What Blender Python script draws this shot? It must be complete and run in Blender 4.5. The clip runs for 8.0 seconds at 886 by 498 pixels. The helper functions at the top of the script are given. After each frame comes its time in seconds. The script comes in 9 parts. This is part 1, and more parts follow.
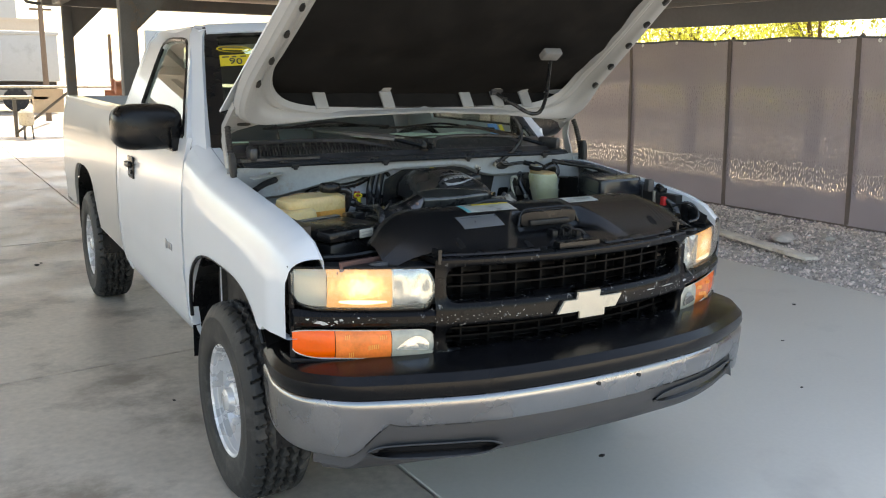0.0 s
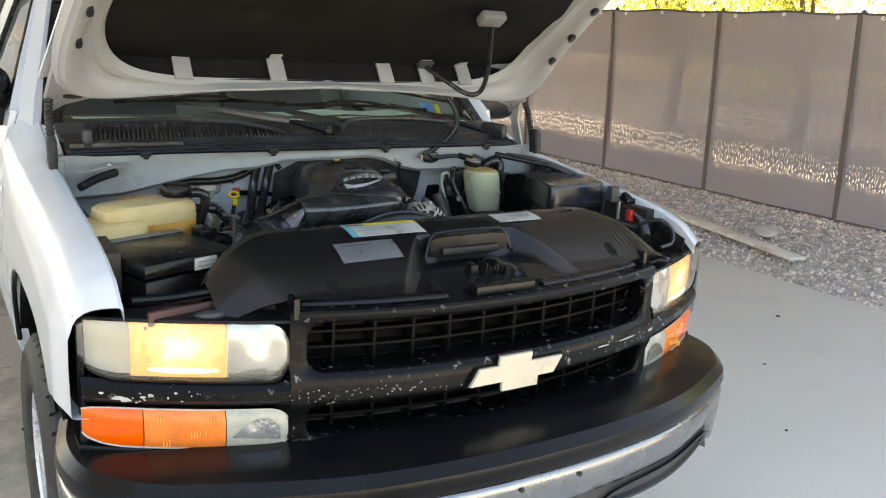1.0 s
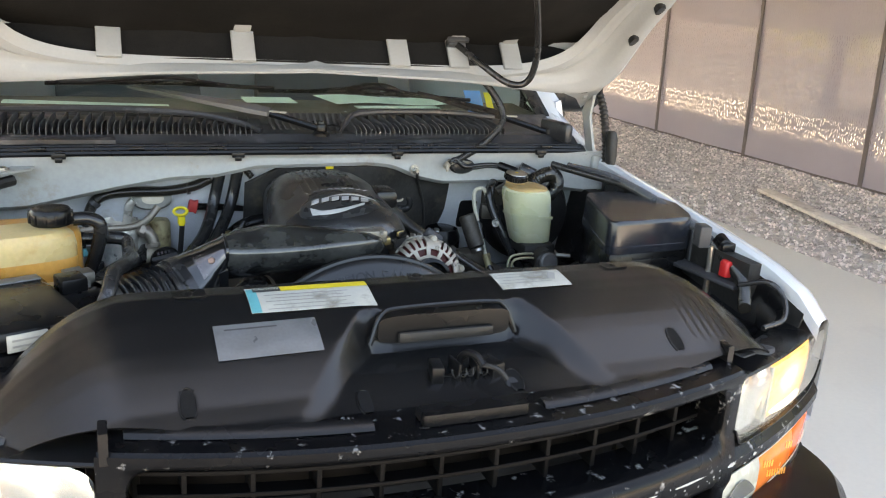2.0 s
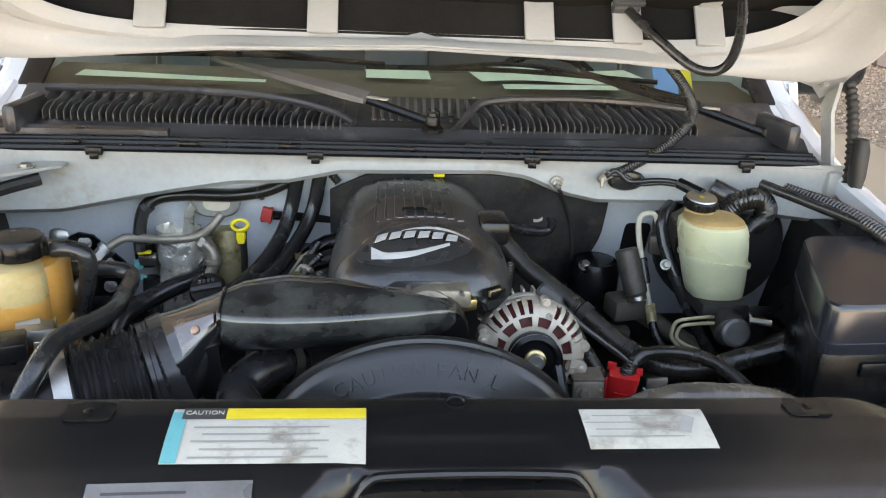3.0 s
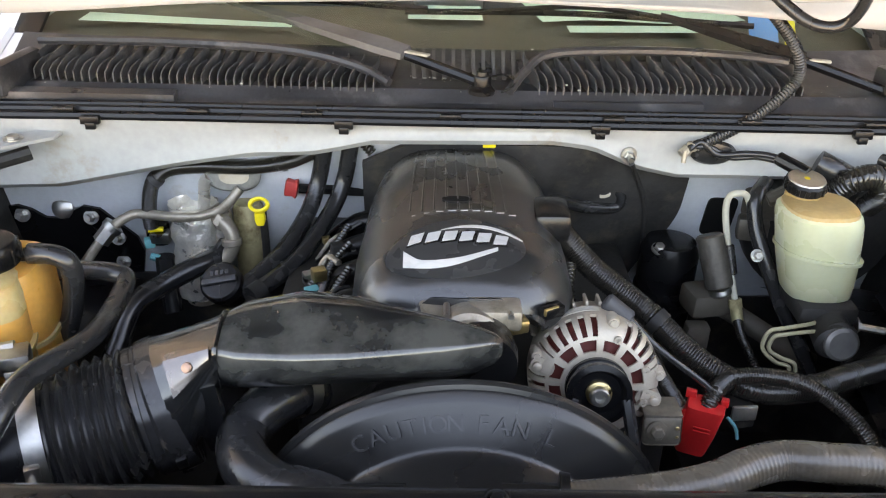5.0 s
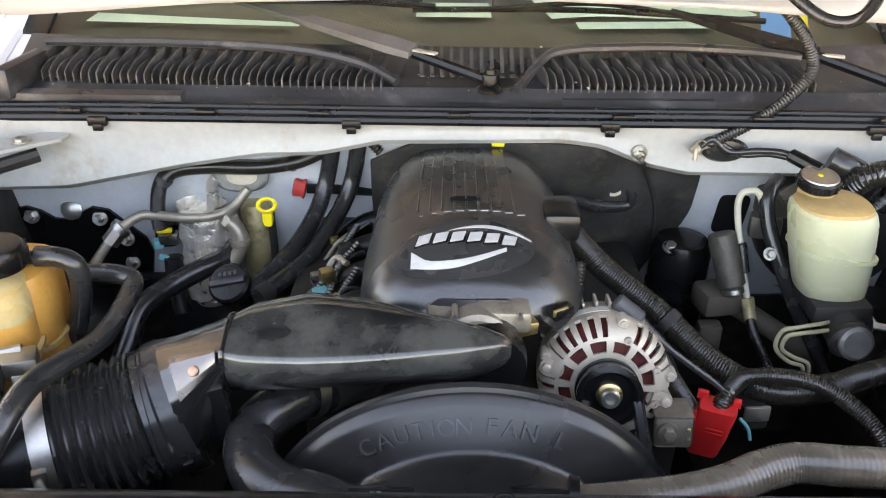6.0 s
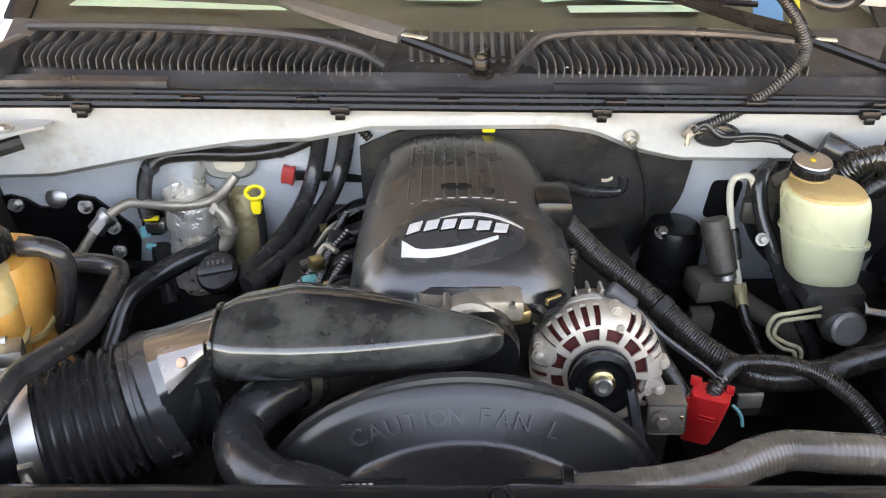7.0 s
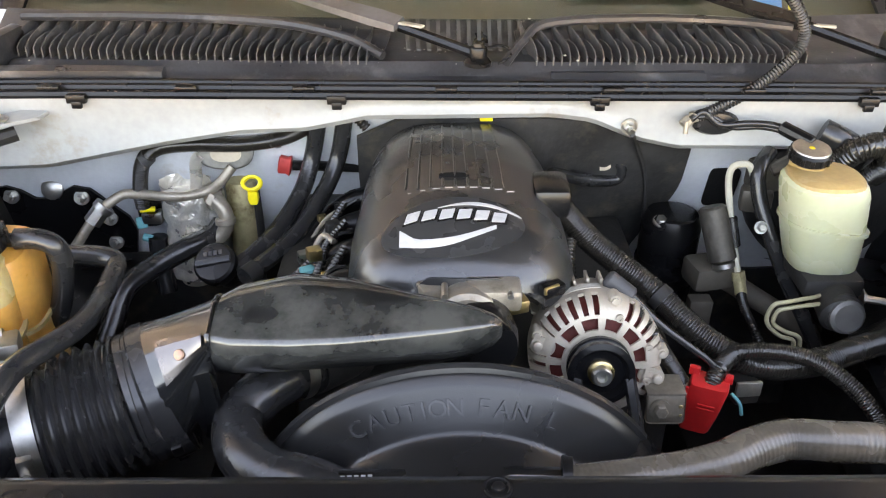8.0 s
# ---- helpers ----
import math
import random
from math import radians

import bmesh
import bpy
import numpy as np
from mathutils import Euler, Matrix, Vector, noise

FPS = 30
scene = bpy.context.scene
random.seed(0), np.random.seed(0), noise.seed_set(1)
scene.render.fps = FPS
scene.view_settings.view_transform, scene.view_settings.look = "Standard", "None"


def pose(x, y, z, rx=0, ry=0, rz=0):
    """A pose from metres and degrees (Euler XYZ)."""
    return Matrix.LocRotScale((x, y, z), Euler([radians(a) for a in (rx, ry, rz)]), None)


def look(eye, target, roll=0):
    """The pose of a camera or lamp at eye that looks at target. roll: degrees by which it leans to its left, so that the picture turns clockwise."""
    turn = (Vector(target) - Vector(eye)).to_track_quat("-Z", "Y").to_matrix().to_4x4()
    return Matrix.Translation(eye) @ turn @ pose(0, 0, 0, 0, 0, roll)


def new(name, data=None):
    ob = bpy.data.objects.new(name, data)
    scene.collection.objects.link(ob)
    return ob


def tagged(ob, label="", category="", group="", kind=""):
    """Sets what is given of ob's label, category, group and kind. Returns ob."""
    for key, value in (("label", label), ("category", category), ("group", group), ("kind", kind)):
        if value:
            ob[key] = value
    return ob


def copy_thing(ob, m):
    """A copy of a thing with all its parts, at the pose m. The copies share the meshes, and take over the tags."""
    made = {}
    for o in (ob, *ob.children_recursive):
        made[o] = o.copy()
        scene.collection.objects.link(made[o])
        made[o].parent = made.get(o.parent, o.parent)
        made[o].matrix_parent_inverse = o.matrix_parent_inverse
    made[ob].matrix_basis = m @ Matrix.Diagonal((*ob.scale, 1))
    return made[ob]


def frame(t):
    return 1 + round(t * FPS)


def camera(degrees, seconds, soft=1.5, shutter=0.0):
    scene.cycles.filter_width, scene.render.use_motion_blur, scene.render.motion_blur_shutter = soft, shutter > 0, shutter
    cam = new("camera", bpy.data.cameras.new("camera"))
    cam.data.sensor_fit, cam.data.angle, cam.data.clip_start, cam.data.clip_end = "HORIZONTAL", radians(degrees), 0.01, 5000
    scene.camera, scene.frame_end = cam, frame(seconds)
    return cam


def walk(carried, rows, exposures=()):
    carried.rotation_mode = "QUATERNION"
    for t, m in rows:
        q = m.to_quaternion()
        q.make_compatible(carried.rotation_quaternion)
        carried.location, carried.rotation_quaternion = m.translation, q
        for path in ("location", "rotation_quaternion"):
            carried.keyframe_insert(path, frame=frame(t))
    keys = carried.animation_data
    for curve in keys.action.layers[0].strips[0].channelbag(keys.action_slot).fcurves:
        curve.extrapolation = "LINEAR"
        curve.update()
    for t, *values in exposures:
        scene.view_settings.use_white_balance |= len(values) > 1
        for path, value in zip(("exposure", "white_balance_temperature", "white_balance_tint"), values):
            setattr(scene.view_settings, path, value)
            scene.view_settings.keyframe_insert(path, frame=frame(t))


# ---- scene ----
cam = camera(55.0, 8.0, soft=1.1)
PATH = [
    (0, (-1.783, -2.174, 1.652), (-0.794, -0.485, 1.241), 0.8),
    (0.5, (-1.477, -1.904, 1.65), (-0.505, -0.219, 1.186), 2.4),
    (1, (-1.156, -1.584, 1.676), (-0.131, 0.061, 1.181), 3.2),
    (1.2, (-1.011, -1.487, 1.664), (0.0, 0.167, 1.171), 3.1),
    (2.3, (-0.36, -0.866, 1.702), (0.253, 0.931, 1.074), 2.8),
    (2.5, (-0.28, -0.758, 1.708), (0.249, 1.057, 1.056), 1.6),
    (3, (-0.086, -0.509, 1.71), (0.085, 1.339, 0.966), 2.7),
    (3.5, (-0.069, -0.352, 1.738), (0.019, 1.449, 0.872), 2.0),
    (4, (-0.086, -0.274, 1.746), (-0.015, 1.496, 0.819), 0.9),
    (4.5, (-0.065, -0.252, 1.743), (-0.014, 1.509, 0.797), 1.6),
    (6, (-0.047, -0.234, 1.744), (-0.04, 1.521, 0.785), 0.8),
    (6.5, (-0.048, -0.226, 1.742), (-0.023, 1.519, 0.765), 1.0),
    (7, (-0.049, -0.221, 1.742), (-0.017, 1.516, 0.751), 0.9),
    (7.5, (-0.049, -0.218, 1.741), (-0.014, 1.513, 0.739), 0.8),
    (8, (-0.049, -0.216, 1.742), (-0.012, 1.507, 0.727), 0.7),
]
EXPOSURE = [(t, 2.05 + e, k, n) for t, e, k, n in ((0, -0.16, 8000, 8), (0.5, 0.05, 8200, 8), (1.0, 0.28, 8700, 9), (1.2, 0.38, 8700, 9), (2.3, 1.05, 8800, 13), (3.0, 1.22, 9300, 14), (3.5, 1.40, 9600, 16), (4.5, 1.58, 9800, 18), (6.0, 1.70, 9900, 19), (7.0, 1.90, 10200, 20), (8, 1.92, 10200, 20))]
walk(cam, [(t, look(eye, target, roll)) for t, eye, target, roll in PATH], EXPOSURE)

# ---- world, sun ----
world = bpy.data.worlds.new("world")
scene.world = world
world.use_nodes = True
wn = world.node_tree.nodes
sky = wn.new("ShaderNodeTexSky")
sky.sky_type = "NISHITA"
sky.sun_disc = False
SUN_EL, SUN_AZ = 52.0, 15.0          # degrees; azimuth clockwise from +y
sky.sun_elevation = radians(SUN_EL)
sky.sun_rotation = radians(SUN_AZ)
sky.air_density, sky.dust_density = 1.0, 2.0
world.node_tree.links.new(sky.outputs[0], wn["Background"].inputs[0])
wn["Background"].inputs[1].default_value = 0.15
sun = new("sun", bpy.data.lights.new("sun", "SUN"))
sun.data.energy, sun.data.angle, sun.data.color = 4.5, radians(0.53), (1.0, 0.95, 0.87)
_el, _az = radians(SUN_EL), radians(SUN_AZ)
_dir = Vector((math.sin(_az) * math.cos(_el), math.cos(_az) * math.cos(_el), math.sin(_el)))
sun.matrix_world = look((_dir * 40)[:], (0, 0, 0))

# ---- mesh helpers ----


def part(name, bm, material, parent=None, label="", sharp=35, smooth=True):
    """Links a bmesh as one mesh object, under a thing or a part."""
    me = bpy.data.meshes.new(name)
    bmesh.ops.recalc_face_normals(bm, faces=bm.faces)
    bm.to_mesh(me)
    bm.free()
    for m in material if isinstance(material, (list, tuple)) else [material]:
        me.materials.append(m)
    if smooth:
        me.shade_smooth()
        me.set_sharp_from_angle(angle=radians(sharp))
    ob = new(name, me)
    if parent is not None:
        ob.parent = parent
    if label:
        tagged(ob, label)
    return ob


def thing(name, label, category, group="", kind="", at=(0, 0, 0)):
    ob = new(name)
    ob.empty_display_size = 0.1
    ob.location = at
    return tagged(ob, label, category, group, kind)


def join(*bms):
    out = bmesh.new()
    for b in bms:
        me = bpy.data.meshes.new("tmp")
        b.to_mesh(me)
        b.free()
        out.from_mesh(me)
        bpy.data.meshes.remove(me)
    return out


def moved(bm, m):
    bm.transform(m)
    return bm


def box(x0, x1, y0, y1, z0, z1, bev=0.0, seg=2):
    bm = bmesh.new()
    bmesh.ops.create_cube(bm, size=1.0)
    bm.transform(Matrix.Translation(((x0 + x1) / 2, (y0 + y1) / 2, (z0 + z1) / 2)) @ Matrix.Diagonal((x1 - x0, y1 - y0, z1 - z0, 1)))
    if bev > 0:
        bmesh.ops.bevel(bm, geom=bm.edges[:], offset=bev, segments=seg, affect="EDGES", profile=0.5)
    return bm


def obox(center, size, rz=0.0, bev=0.0, rx=0.0, ry=0.0, seg=2):
    bm = box(-size[0] / 2, size[0] / 2, -size[1] / 2, size[1] / 2, -size[2] / 2, size[2] / 2, bev, seg)
    return moved(bm, pose(*center, rx, ry, rz))


def grid(fn, nu, nv, close_u=False, close_v=False):
    """A sheet fn(u, v) with u and v from 0 to 1."""
    bm = bmesh.new()
    vs = [[bm.verts.new(fn(i / (nu if close_u else nu - 1), j / (nv if close_v else nv - 1))) for j in range(nv)] for i in range(nu)]
    for i in range(nu if close_u else nu - 1):
        for j in range(nv if close_v else nv - 1):
            bm.faces.new((vs[i][j], vs[(i + 1) % nu][j], vs[(i + 1) % nu][(j + 1) % nv], vs[i][(j + 1) % nv]))
    return bm


def thick(bm, t):
    """Gives a sheet a thickness, towards the back of its faces."""
    bmesh.ops.recalc_face_normals(bm, faces=bm.faces)
    bmesh.ops.solidify(bm, geom=bm.faces[:], thickness=t)
    return bm


def loft(sections, cap=True):
    """Closed rings of equal length, joined end to end."""
    bm = bmesh.new()
    rings = [[bm.verts.new(p) for p in s] for s in sections]
    n = len(rings[0])
    for a, b in zip(rings, rings[1:]):
        for i in range(n):
            bm.faces.new((a[i], a[(i + 1) % n], b[(i + 1) % n], b[i]))
    if cap:
        bm.faces.new(rings[0])
        bm.faces.new(rings[-1])
    return bm


def smooth_path(pts, per=8):
    """A Catmull-Rom line through the points."""
    P = [Vector(p) for p in pts]
    P = [2 * P[0] - P[1]] + P + [2 * P[-1] - P[-2]]
    out = []
    for i in range(1, len(P) - 2):
        a, b, c, d = P[i - 1:i + 3]
        for k in range(per):
            t = k / per
            out.append(0.5 * ((2 * b) + (c - a) * t + (2 * a - 5 * b + 4 * c - d) * t * t + (3 * b - a - 3 * c + d) * t ** 3))
    out.append(P[-2])
    return out


def tube(pts, r, n=10, per=8, pitch=0.0, depth=0.0, cap=True, smooth=True):
    """A hose along the points; pitch and depth in metres make it ribbed."""
    path = smooth_path(pts, per) if smooth else [Vector(p) for p in pts]
    if pitch:
        dense, step = [path[0]], pitch / 6
        acc = 0.0
        for a, b in zip(path, path[1:]):
            l = (b - a).length
            s = step - acc
            while s < l:
                dense.append(a.lerp(b, s / l))
                s += step
            acc = l - (s - step)
        path = dense
    rings = []
    t0 = (path[1] - path[0]).normalized()
    up = t0.orthogonal().normalized()
    for i, p in enumerate(path):
        t = (path[min(i + 1, len(path) - 1)] - path[max(i - 1, 0)]).normalized()
        up = (up - t * up.dot(t)).normalized()
        side = t.cross(up)
        rr = r(i / (len(path) - 1)) if callable(r) else r
        if pitch:
            rr += depth * 0.5 * max(-0.7, math.cos(math.pi * i / 3))
        rings.append([p + rr * (math.cos(2 * math.pi * k / n) * up + math.sin(2 * math.pi * k / n) * side) for k in range(n)])
    return loft(rings, cap)


def lathe(profile, n=32, m=None, cap=True):
    """(radius, height) pairs turned about z, then placed by m."""
    rings = [[(max(r, 1e-5) * math.cos(2 * math.pi * k / n), max(r, 1e-5) * math.sin(2 * math.pi * k / n), h) for k in range(n)] for r, h in profile]
    bm = loft(rings, cap)
    return moved(bm, m) if m is not None else bm


def axis_pose(at, way):
    """The pose that turns z into the given way."""
    return Matrix.Translation(at) @ Vector(way).to_track_quat("Z", "Y").to_matrix().to_4x4()


def rod(a, b, r, n=10, bev=0.0):
    d = Vector(b) - Vector(a)
    l = d.length
    e = min(bev, r * 0.5)
    prof = [(r - e, 0), (r, e), (r, l - e), (r - e, l)] if e else [(r, 0), (r, l)]
    return lathe(prof, n, axis_pose(a, d))


def bolt(at, way, r=0.008, h=0.006):
    """A hexagon head on a washer."""
    return join(lathe([(r * 1.5, 0), (r * 1.5, h * 0.3)], 16, axis_pose(at, way)), lathe([(r, h * 0.3), (r, h), (r * 0.8, h * 1.15)], 6, axis_pose(at, way)))


def prism(pts, m, h):
    """A flat outline in xy, raised by h, placed by m."""
    bm = bmesh.new()
    f = bm.faces.new([bm.verts.new((x, y, 0)) for x, y in pts])
    ext = bmesh.ops.extrude_face_region(bm, geom=[f])
    bmesh.ops.translate(bm, verts=[v for v in ext["geom"] if isinstance(v, bmesh.types.BMVert)], vec=(0, 0, h))
    return moved(bm, m)


def rounded(w, h, r, n=5):
    """The outline of a rounded rectangle round the origin."""
    out = []
    for cx, cy, a0 in ((w / 2 - r, h / 2 - r, 0), (-w / 2 + r, h / 2 - r, 90), (-w / 2 + r, -h / 2 + r, 180), (w / 2 - r, -h / 2 + r, 270)):
        for k in range(n):
            a = radians(a0 + 90 * k / (n - 1))
            out.append((cx + r * math.cos(a), cy + r * math.sin(a)))
    return out


def super_ring(w, h, p=4.0, n=24):
    """The outline of a superellipse with half sizes w and h."""
    out = []
    for k in range(n):
        a = 2 * math.pi * (k + 0.5) / n
        c, s = math.cos(a), math.sin(a)
        out.append((w * math.copysign(abs(c) ** (2 / p), c), h * math.copysign(abs(s) ** (2 / p), s)))
    return out


def lerp_table(table, x):
    if x <= table[0][0]:
        return table[0][1]
    for (a, va), (b, vb) in zip(table, table[1:]):
        if x <= b:
            t = (x - a) / (b - a)
            return va + (vb - va) * t
    return table[-1][1]


def sstep(a, b, x):
    t = min(1.0, max(0.0, (x - a) / (b - a)))
    return t * t * (3 - 2 * t)


def lettering(text, size, m, depth=0.0008):
    """Letters of the built-in font as a bmesh."""
    cu = bpy.data.curves.new("letters", "FONT")
    cu.body, cu.size, cu.extrude = text, size, depth
    cu.align_x, cu.align_y, cu.resolution_u = "CENTER", "CENTER", 3
    ob = bpy.data.objects.new("letters", cu)
    me = bpy.data.meshes.new_from_object(ob)
    bm = bmesh.new()
    bm.from_mesh(me)
    bpy.data.objects.remove(ob)
    bpy.data.curves.remove(cu)
    bpy.data.meshes.remove(me)
    return moved(bm, m)


# ---- materials ----


def material(name, color, rough=0.5, metal=0.0, vary=0.12, scale=6.0, grain=90.0, bump=0.06, coat=0.0, dirt=None, dirt_at=0.62, dirt_scale=3.0,
             trans=0.0, ior=1.45, rvary=0.12, sss=0.0, spec=0.5, island=0.0, bump_dist=0.002):
    """A surface with variation at two scales, fine relief and, if dirt is given, stains of that colour."""
    m = bpy.data.materials.new(name)
    m.use_nodes = True
    nt = m.node_tree
    b = nt.nodes["Principled BSDF"]
    N, L = nt.nodes.new, nt.links.new
    tc = N("ShaderNodeTexCoord")
    big, fine = N("ShaderNodeTexNoise"), N("ShaderNodeTexNoise")
    big.inputs["Scale"].default_value, big.inputs["Detail"].default_value = scale, 5
    fine.inputs["Scale"].default_value, fine.inputs["Detail"].default_value = grain, 3
    L(tc.outputs["Object"], big.inputs["Vector"])
    L(tc.outputs["Object"], fine.inputs["Vector"])
    mixn = N("ShaderNodeMath")
    mixn.operation = "ADD"
    L(big.outputs["Fac"], mixn.inputs[0])
    half = N("ShaderNodeMath")
    half.operation = "MULTIPLY"
    half.inputs[1].default_value = 0.5
    L(fine.outputs["Fac"], half.inputs[0])
    L(half.outputs[0], mixn.inputs[1])
    ramp = N("ShaderNodeMapRange")
    ramp.inputs["From Min"].default_value, ramp.inputs["From Max"].default_value = 0.45, 1.05
    ramp.inputs["To Min"].default_value, ramp.inputs["To Max"].default_value = 1 - vary, 1 + vary
    L(mixn.outputs[0], ramp.inputs["Value"])
    col = N("ShaderNodeMix")
    col.data_type, col.blend_type = "RGBA", "MULTIPLY"
    col.inputs["Factor"].default_value = 1.0
    col.inputs[6].default_value = (*color, 1)
    L(ramp.outputs["Result"], col.inputs[7])
    last = col.outputs[2]
    if island:
        geo = N("ShaderNodeObjectInfo")
        rnd = N("ShaderNodeMapRange")
        rnd.inputs["To Min"].default_value, rnd.inputs["To Max"].default_value = 1 - island, 1 + island
        L(geo.outputs["Random"], rnd.inputs["Value"])
        c2 = N("ShaderNodeMix")
        c2.data_type, c2.blend_type = "RGBA", "MULTIPLY"
        c2.inputs["Factor"].default_value = 1.0
        L(last, c2.inputs[6])
        L(rnd.outputs["Result"], c2.inputs[7])
        last = c2.outputs[2]
    if dirt:
        dn = N("ShaderNodeTexNoise")
        dn.inputs["Scale"].default_value, dn.inputs["Detail"].default_value, dn.inputs["Roughness"].default_value = dirt_scale, 8, 0.65
        L(tc.outputs["Object"], dn.inputs["Vector"])
        dr = N("ShaderNodeMapRange")
        dr.inputs["From Min"].default_value, dr.inputs["From Max"].default_value = dirt_at - 0.05, dirt_at + 0.09
        L(dn.outputs["Fac"], dr.inputs["Value"])
        dm = N("ShaderNodeMix")
        dm.data_type = "RGBA"
        L(dr.outputs["Result"], dm.inputs["Factor"])
        L(last, dm.inputs[6])
        dm.inputs[7].default_value = (*dirt, 1)
        last = dm.outputs[2]
    L(last, b.inputs["Base Color"])
    rr = N("ShaderNodeMapRange")
    rr.inputs["From Min"].default_value, rr.inputs["From Max"].default_value = 0.3, 0.7
    rr.inputs["To Min"].default_value, rr.inputs["To Max"].default_value = max(0.02, rough - rvary), min(1, rough + rvary)
    L(big.outputs["Fac"], rr.inputs["Value"])
    L(rr.outputs["Result"], b.inputs["Roughness"])
    b.inputs["Metallic"].default_value = metal
    b.inputs["Coat Weight"].default_value = coat
    b.inputs["Coat Roughness"].default_value = 0.08
    b.inputs["Transmission Weight"].default_value = trans
    b.inputs["IOR"].default_value = ior
    b.inputs["Specular IOR Level"].default_value = spec
    if sss:
        b.inputs["Subsurface Weight"].default_value = sss
        b.inputs["Subsurface Radius"].default_value = (0.02, 0.014, 0.006)
    if bump:
        bp = N("ShaderNodeBump")
        bp.inputs["Strength"].default_value, bp.inputs["Distance"].default_value = bump, bump_dist
        L(fine.outputs["Fac"], bp.inputs["Height"])
        L(bp.outputs["Normal"], b.inputs["Normal"])
    return m


def glow(name, color, strength, base=(0.8, 0.75, 0.6)):
    m = bpy.data.materials.new(name)
    m.use_nodes = True
    b = m.node_tree.nodes["Principled BSDF"]
    b.inputs["Base Color"].default_value = (*base, 1)
    b.inputs["Emission Color"].default_value = (*color, 1)
    b.inputs["Emission Strength"].default_value = strength
    return m


WHITE = material("white_paint", (0.62, 0.655, 0.69), 0.26, coat=0.4, vary=0.03, scale=1.2, grain=700, bump=0.01, rvary=0.012)
# Body white, its colour darkened against excess light in the bay; stains are dirt
WHITE_IN = material("dimmed_white_paint", (0.345, 0.35, 0.34), 0.45, vary=0.14, scale=6, grain=90, bump=0.05, dirt=(0.27, 0.22, 0.15), dirt_at=0.66, dirt_scale=7)
# Hood white with the underside's shade put into the colour; pale patches are dirt
HOOD_IN = material("shaded_hood_paint", (0.29, 0.295, 0.295), 0.42, vary=0.07, scale=6, grain=150, bump=0.03, dirt=(0.42, 0.40, 0.36), dirt_at=0.70, dirt_scale=6)
PAD = material("hood_pad_fabric", (0.0115, 0.0112, 0.0112), 0.95, vary=0.35, scale=7, grain=240, bump=0.5, spec=0.08, dirt=(0.016, 0.015, 0.0145), dirt_at=0.58, dirt_scale=5)
BLACK = material("black_plastic", (0.0065, 0.0065, 0.007), 0.28, vary=0.25, scale=10, grain=500, bump=0.08, rvary=0.08, spec=0.34, dirt=(0.022, 0.020, 0.018), dirt_at=0.70, dirt_scale=7)
SATIN = material("satin_black_plastic", (0.008, 0.008, 0.0084), 0.24, vary=0.12, scale=5, grain=600, bump=0.05, rvary=0.03, spec=0.50)
ECOVER = material("textured_cover_plastic", (0.020, 0.020, 0.0205), 0.28, vary=0.14, scale=6, grain=700, bump=0.10, rvary=0.05, spec=1.0, dirt=(0.028, 0.027, 0.026), dirt_at=0.66, dirt_scale=7)
SHROUD = material("moulded_shroud_plastic", (0.013, 0.013, 0.0132), 0.28, vary=0.2, scale=7, grain=500, bump=0.05, rvary=0.05, dirt=(0.022, 0.021, 0.020), dirt_at=0.66, dirt_scale=9, spec=0.62)
GLOSS = material("gloss_black_plastic", (0.009, 0.0095, 0.010), 0.12, vary=0.2, scale=14, grain=300, bump=0.02, rvary=0.07, coat=0.5, spec=0.7)
DUSTED = material("dust_smeared_gloss_plastic", (0.010, 0.0105, 0.011), 0.13, vary=0.2, scale=10, grain=300, bump=0.02, rvary=0.09, coat=0.5, spec=0.7, dirt=(0.056, 0.057, 0.053), dirt_at=0.57, dirt_scale=7)
TRIM = material("chipped_black_trim", (0.0045, 0.0045, 0.005), 0.26, vary=0.2, scale=8, grain=250, bump=0.04, rvary=0.05, dirt=(0.40, 0.40, 0.39), dirt_at=0.66, dirt_scale=38, spec=0.2)
GRILLE = material("dull_grille_plastic", (0.0045, 0.0045, 0.0048), 0.45, vary=0.2, scale=9, grain=300, bump=0.08, spec=0.10)
LID = material("smooth_lid_plastic", (0.014, 0.016, 0.021), 0.20, vary=0.12, scale=7, grain=600, bump=0.03, rvary=0.03, spec=0.8)
PADBLK = material("bumper_pad_black", (0.006, 0.006, 0.0066), 0.22, vary=0.3, scale=6, grain=400, bump=0.10, rvary=0.05, dirt=(0.014, 0.014, 0.015), dirt_at=0.68, dirt_scale=9, spec=0.28)
COWL = material("cowl_grey_black_plastic", (0.027, 0.028, 0.032), 0.38, vary=0.45, scale=9, grain=220, bump=0.12, spec=0.6, dirt=(0.085, 0.085, 0.088), dirt_at=0.62, dirt_scale=11)
RUBBER = material("hose_rubber", (0.020, 0.020, 0.0205), 0.24, vary=0.3, scale=25, grain=220, bump=0.10, rvary=0.06, spec=0.65, dirt=(0.045, 0.041, 0.037), dirt_at=0.66, dirt_scale=20)
CONDUIT = material("split_conduit_plastic", (0.019, 0.0168, 0.014), 0.20, vary=0.2, scale=30, grain=200, bump=0.03, spec=0.9)
DARK = material("grimy_dark_metal", (0.018, 0.017, 0.016), 0.55, vary=0.5, scale=14, grain=120, bump=0.3, dirt=(0.045, 0.037, 0.030), dirt_at=0.62, dirt_scale=16)
CHROME = material("aged_chrome", (0.34, 0.338, 0.335), 0.26, 1.0, vary=0.10, scale=7, grain=140, bump=0.02, rvary=0.10, dirt=(0.30, 0.28, 0.26), dirt_at=0.66, dirt_scale=8)
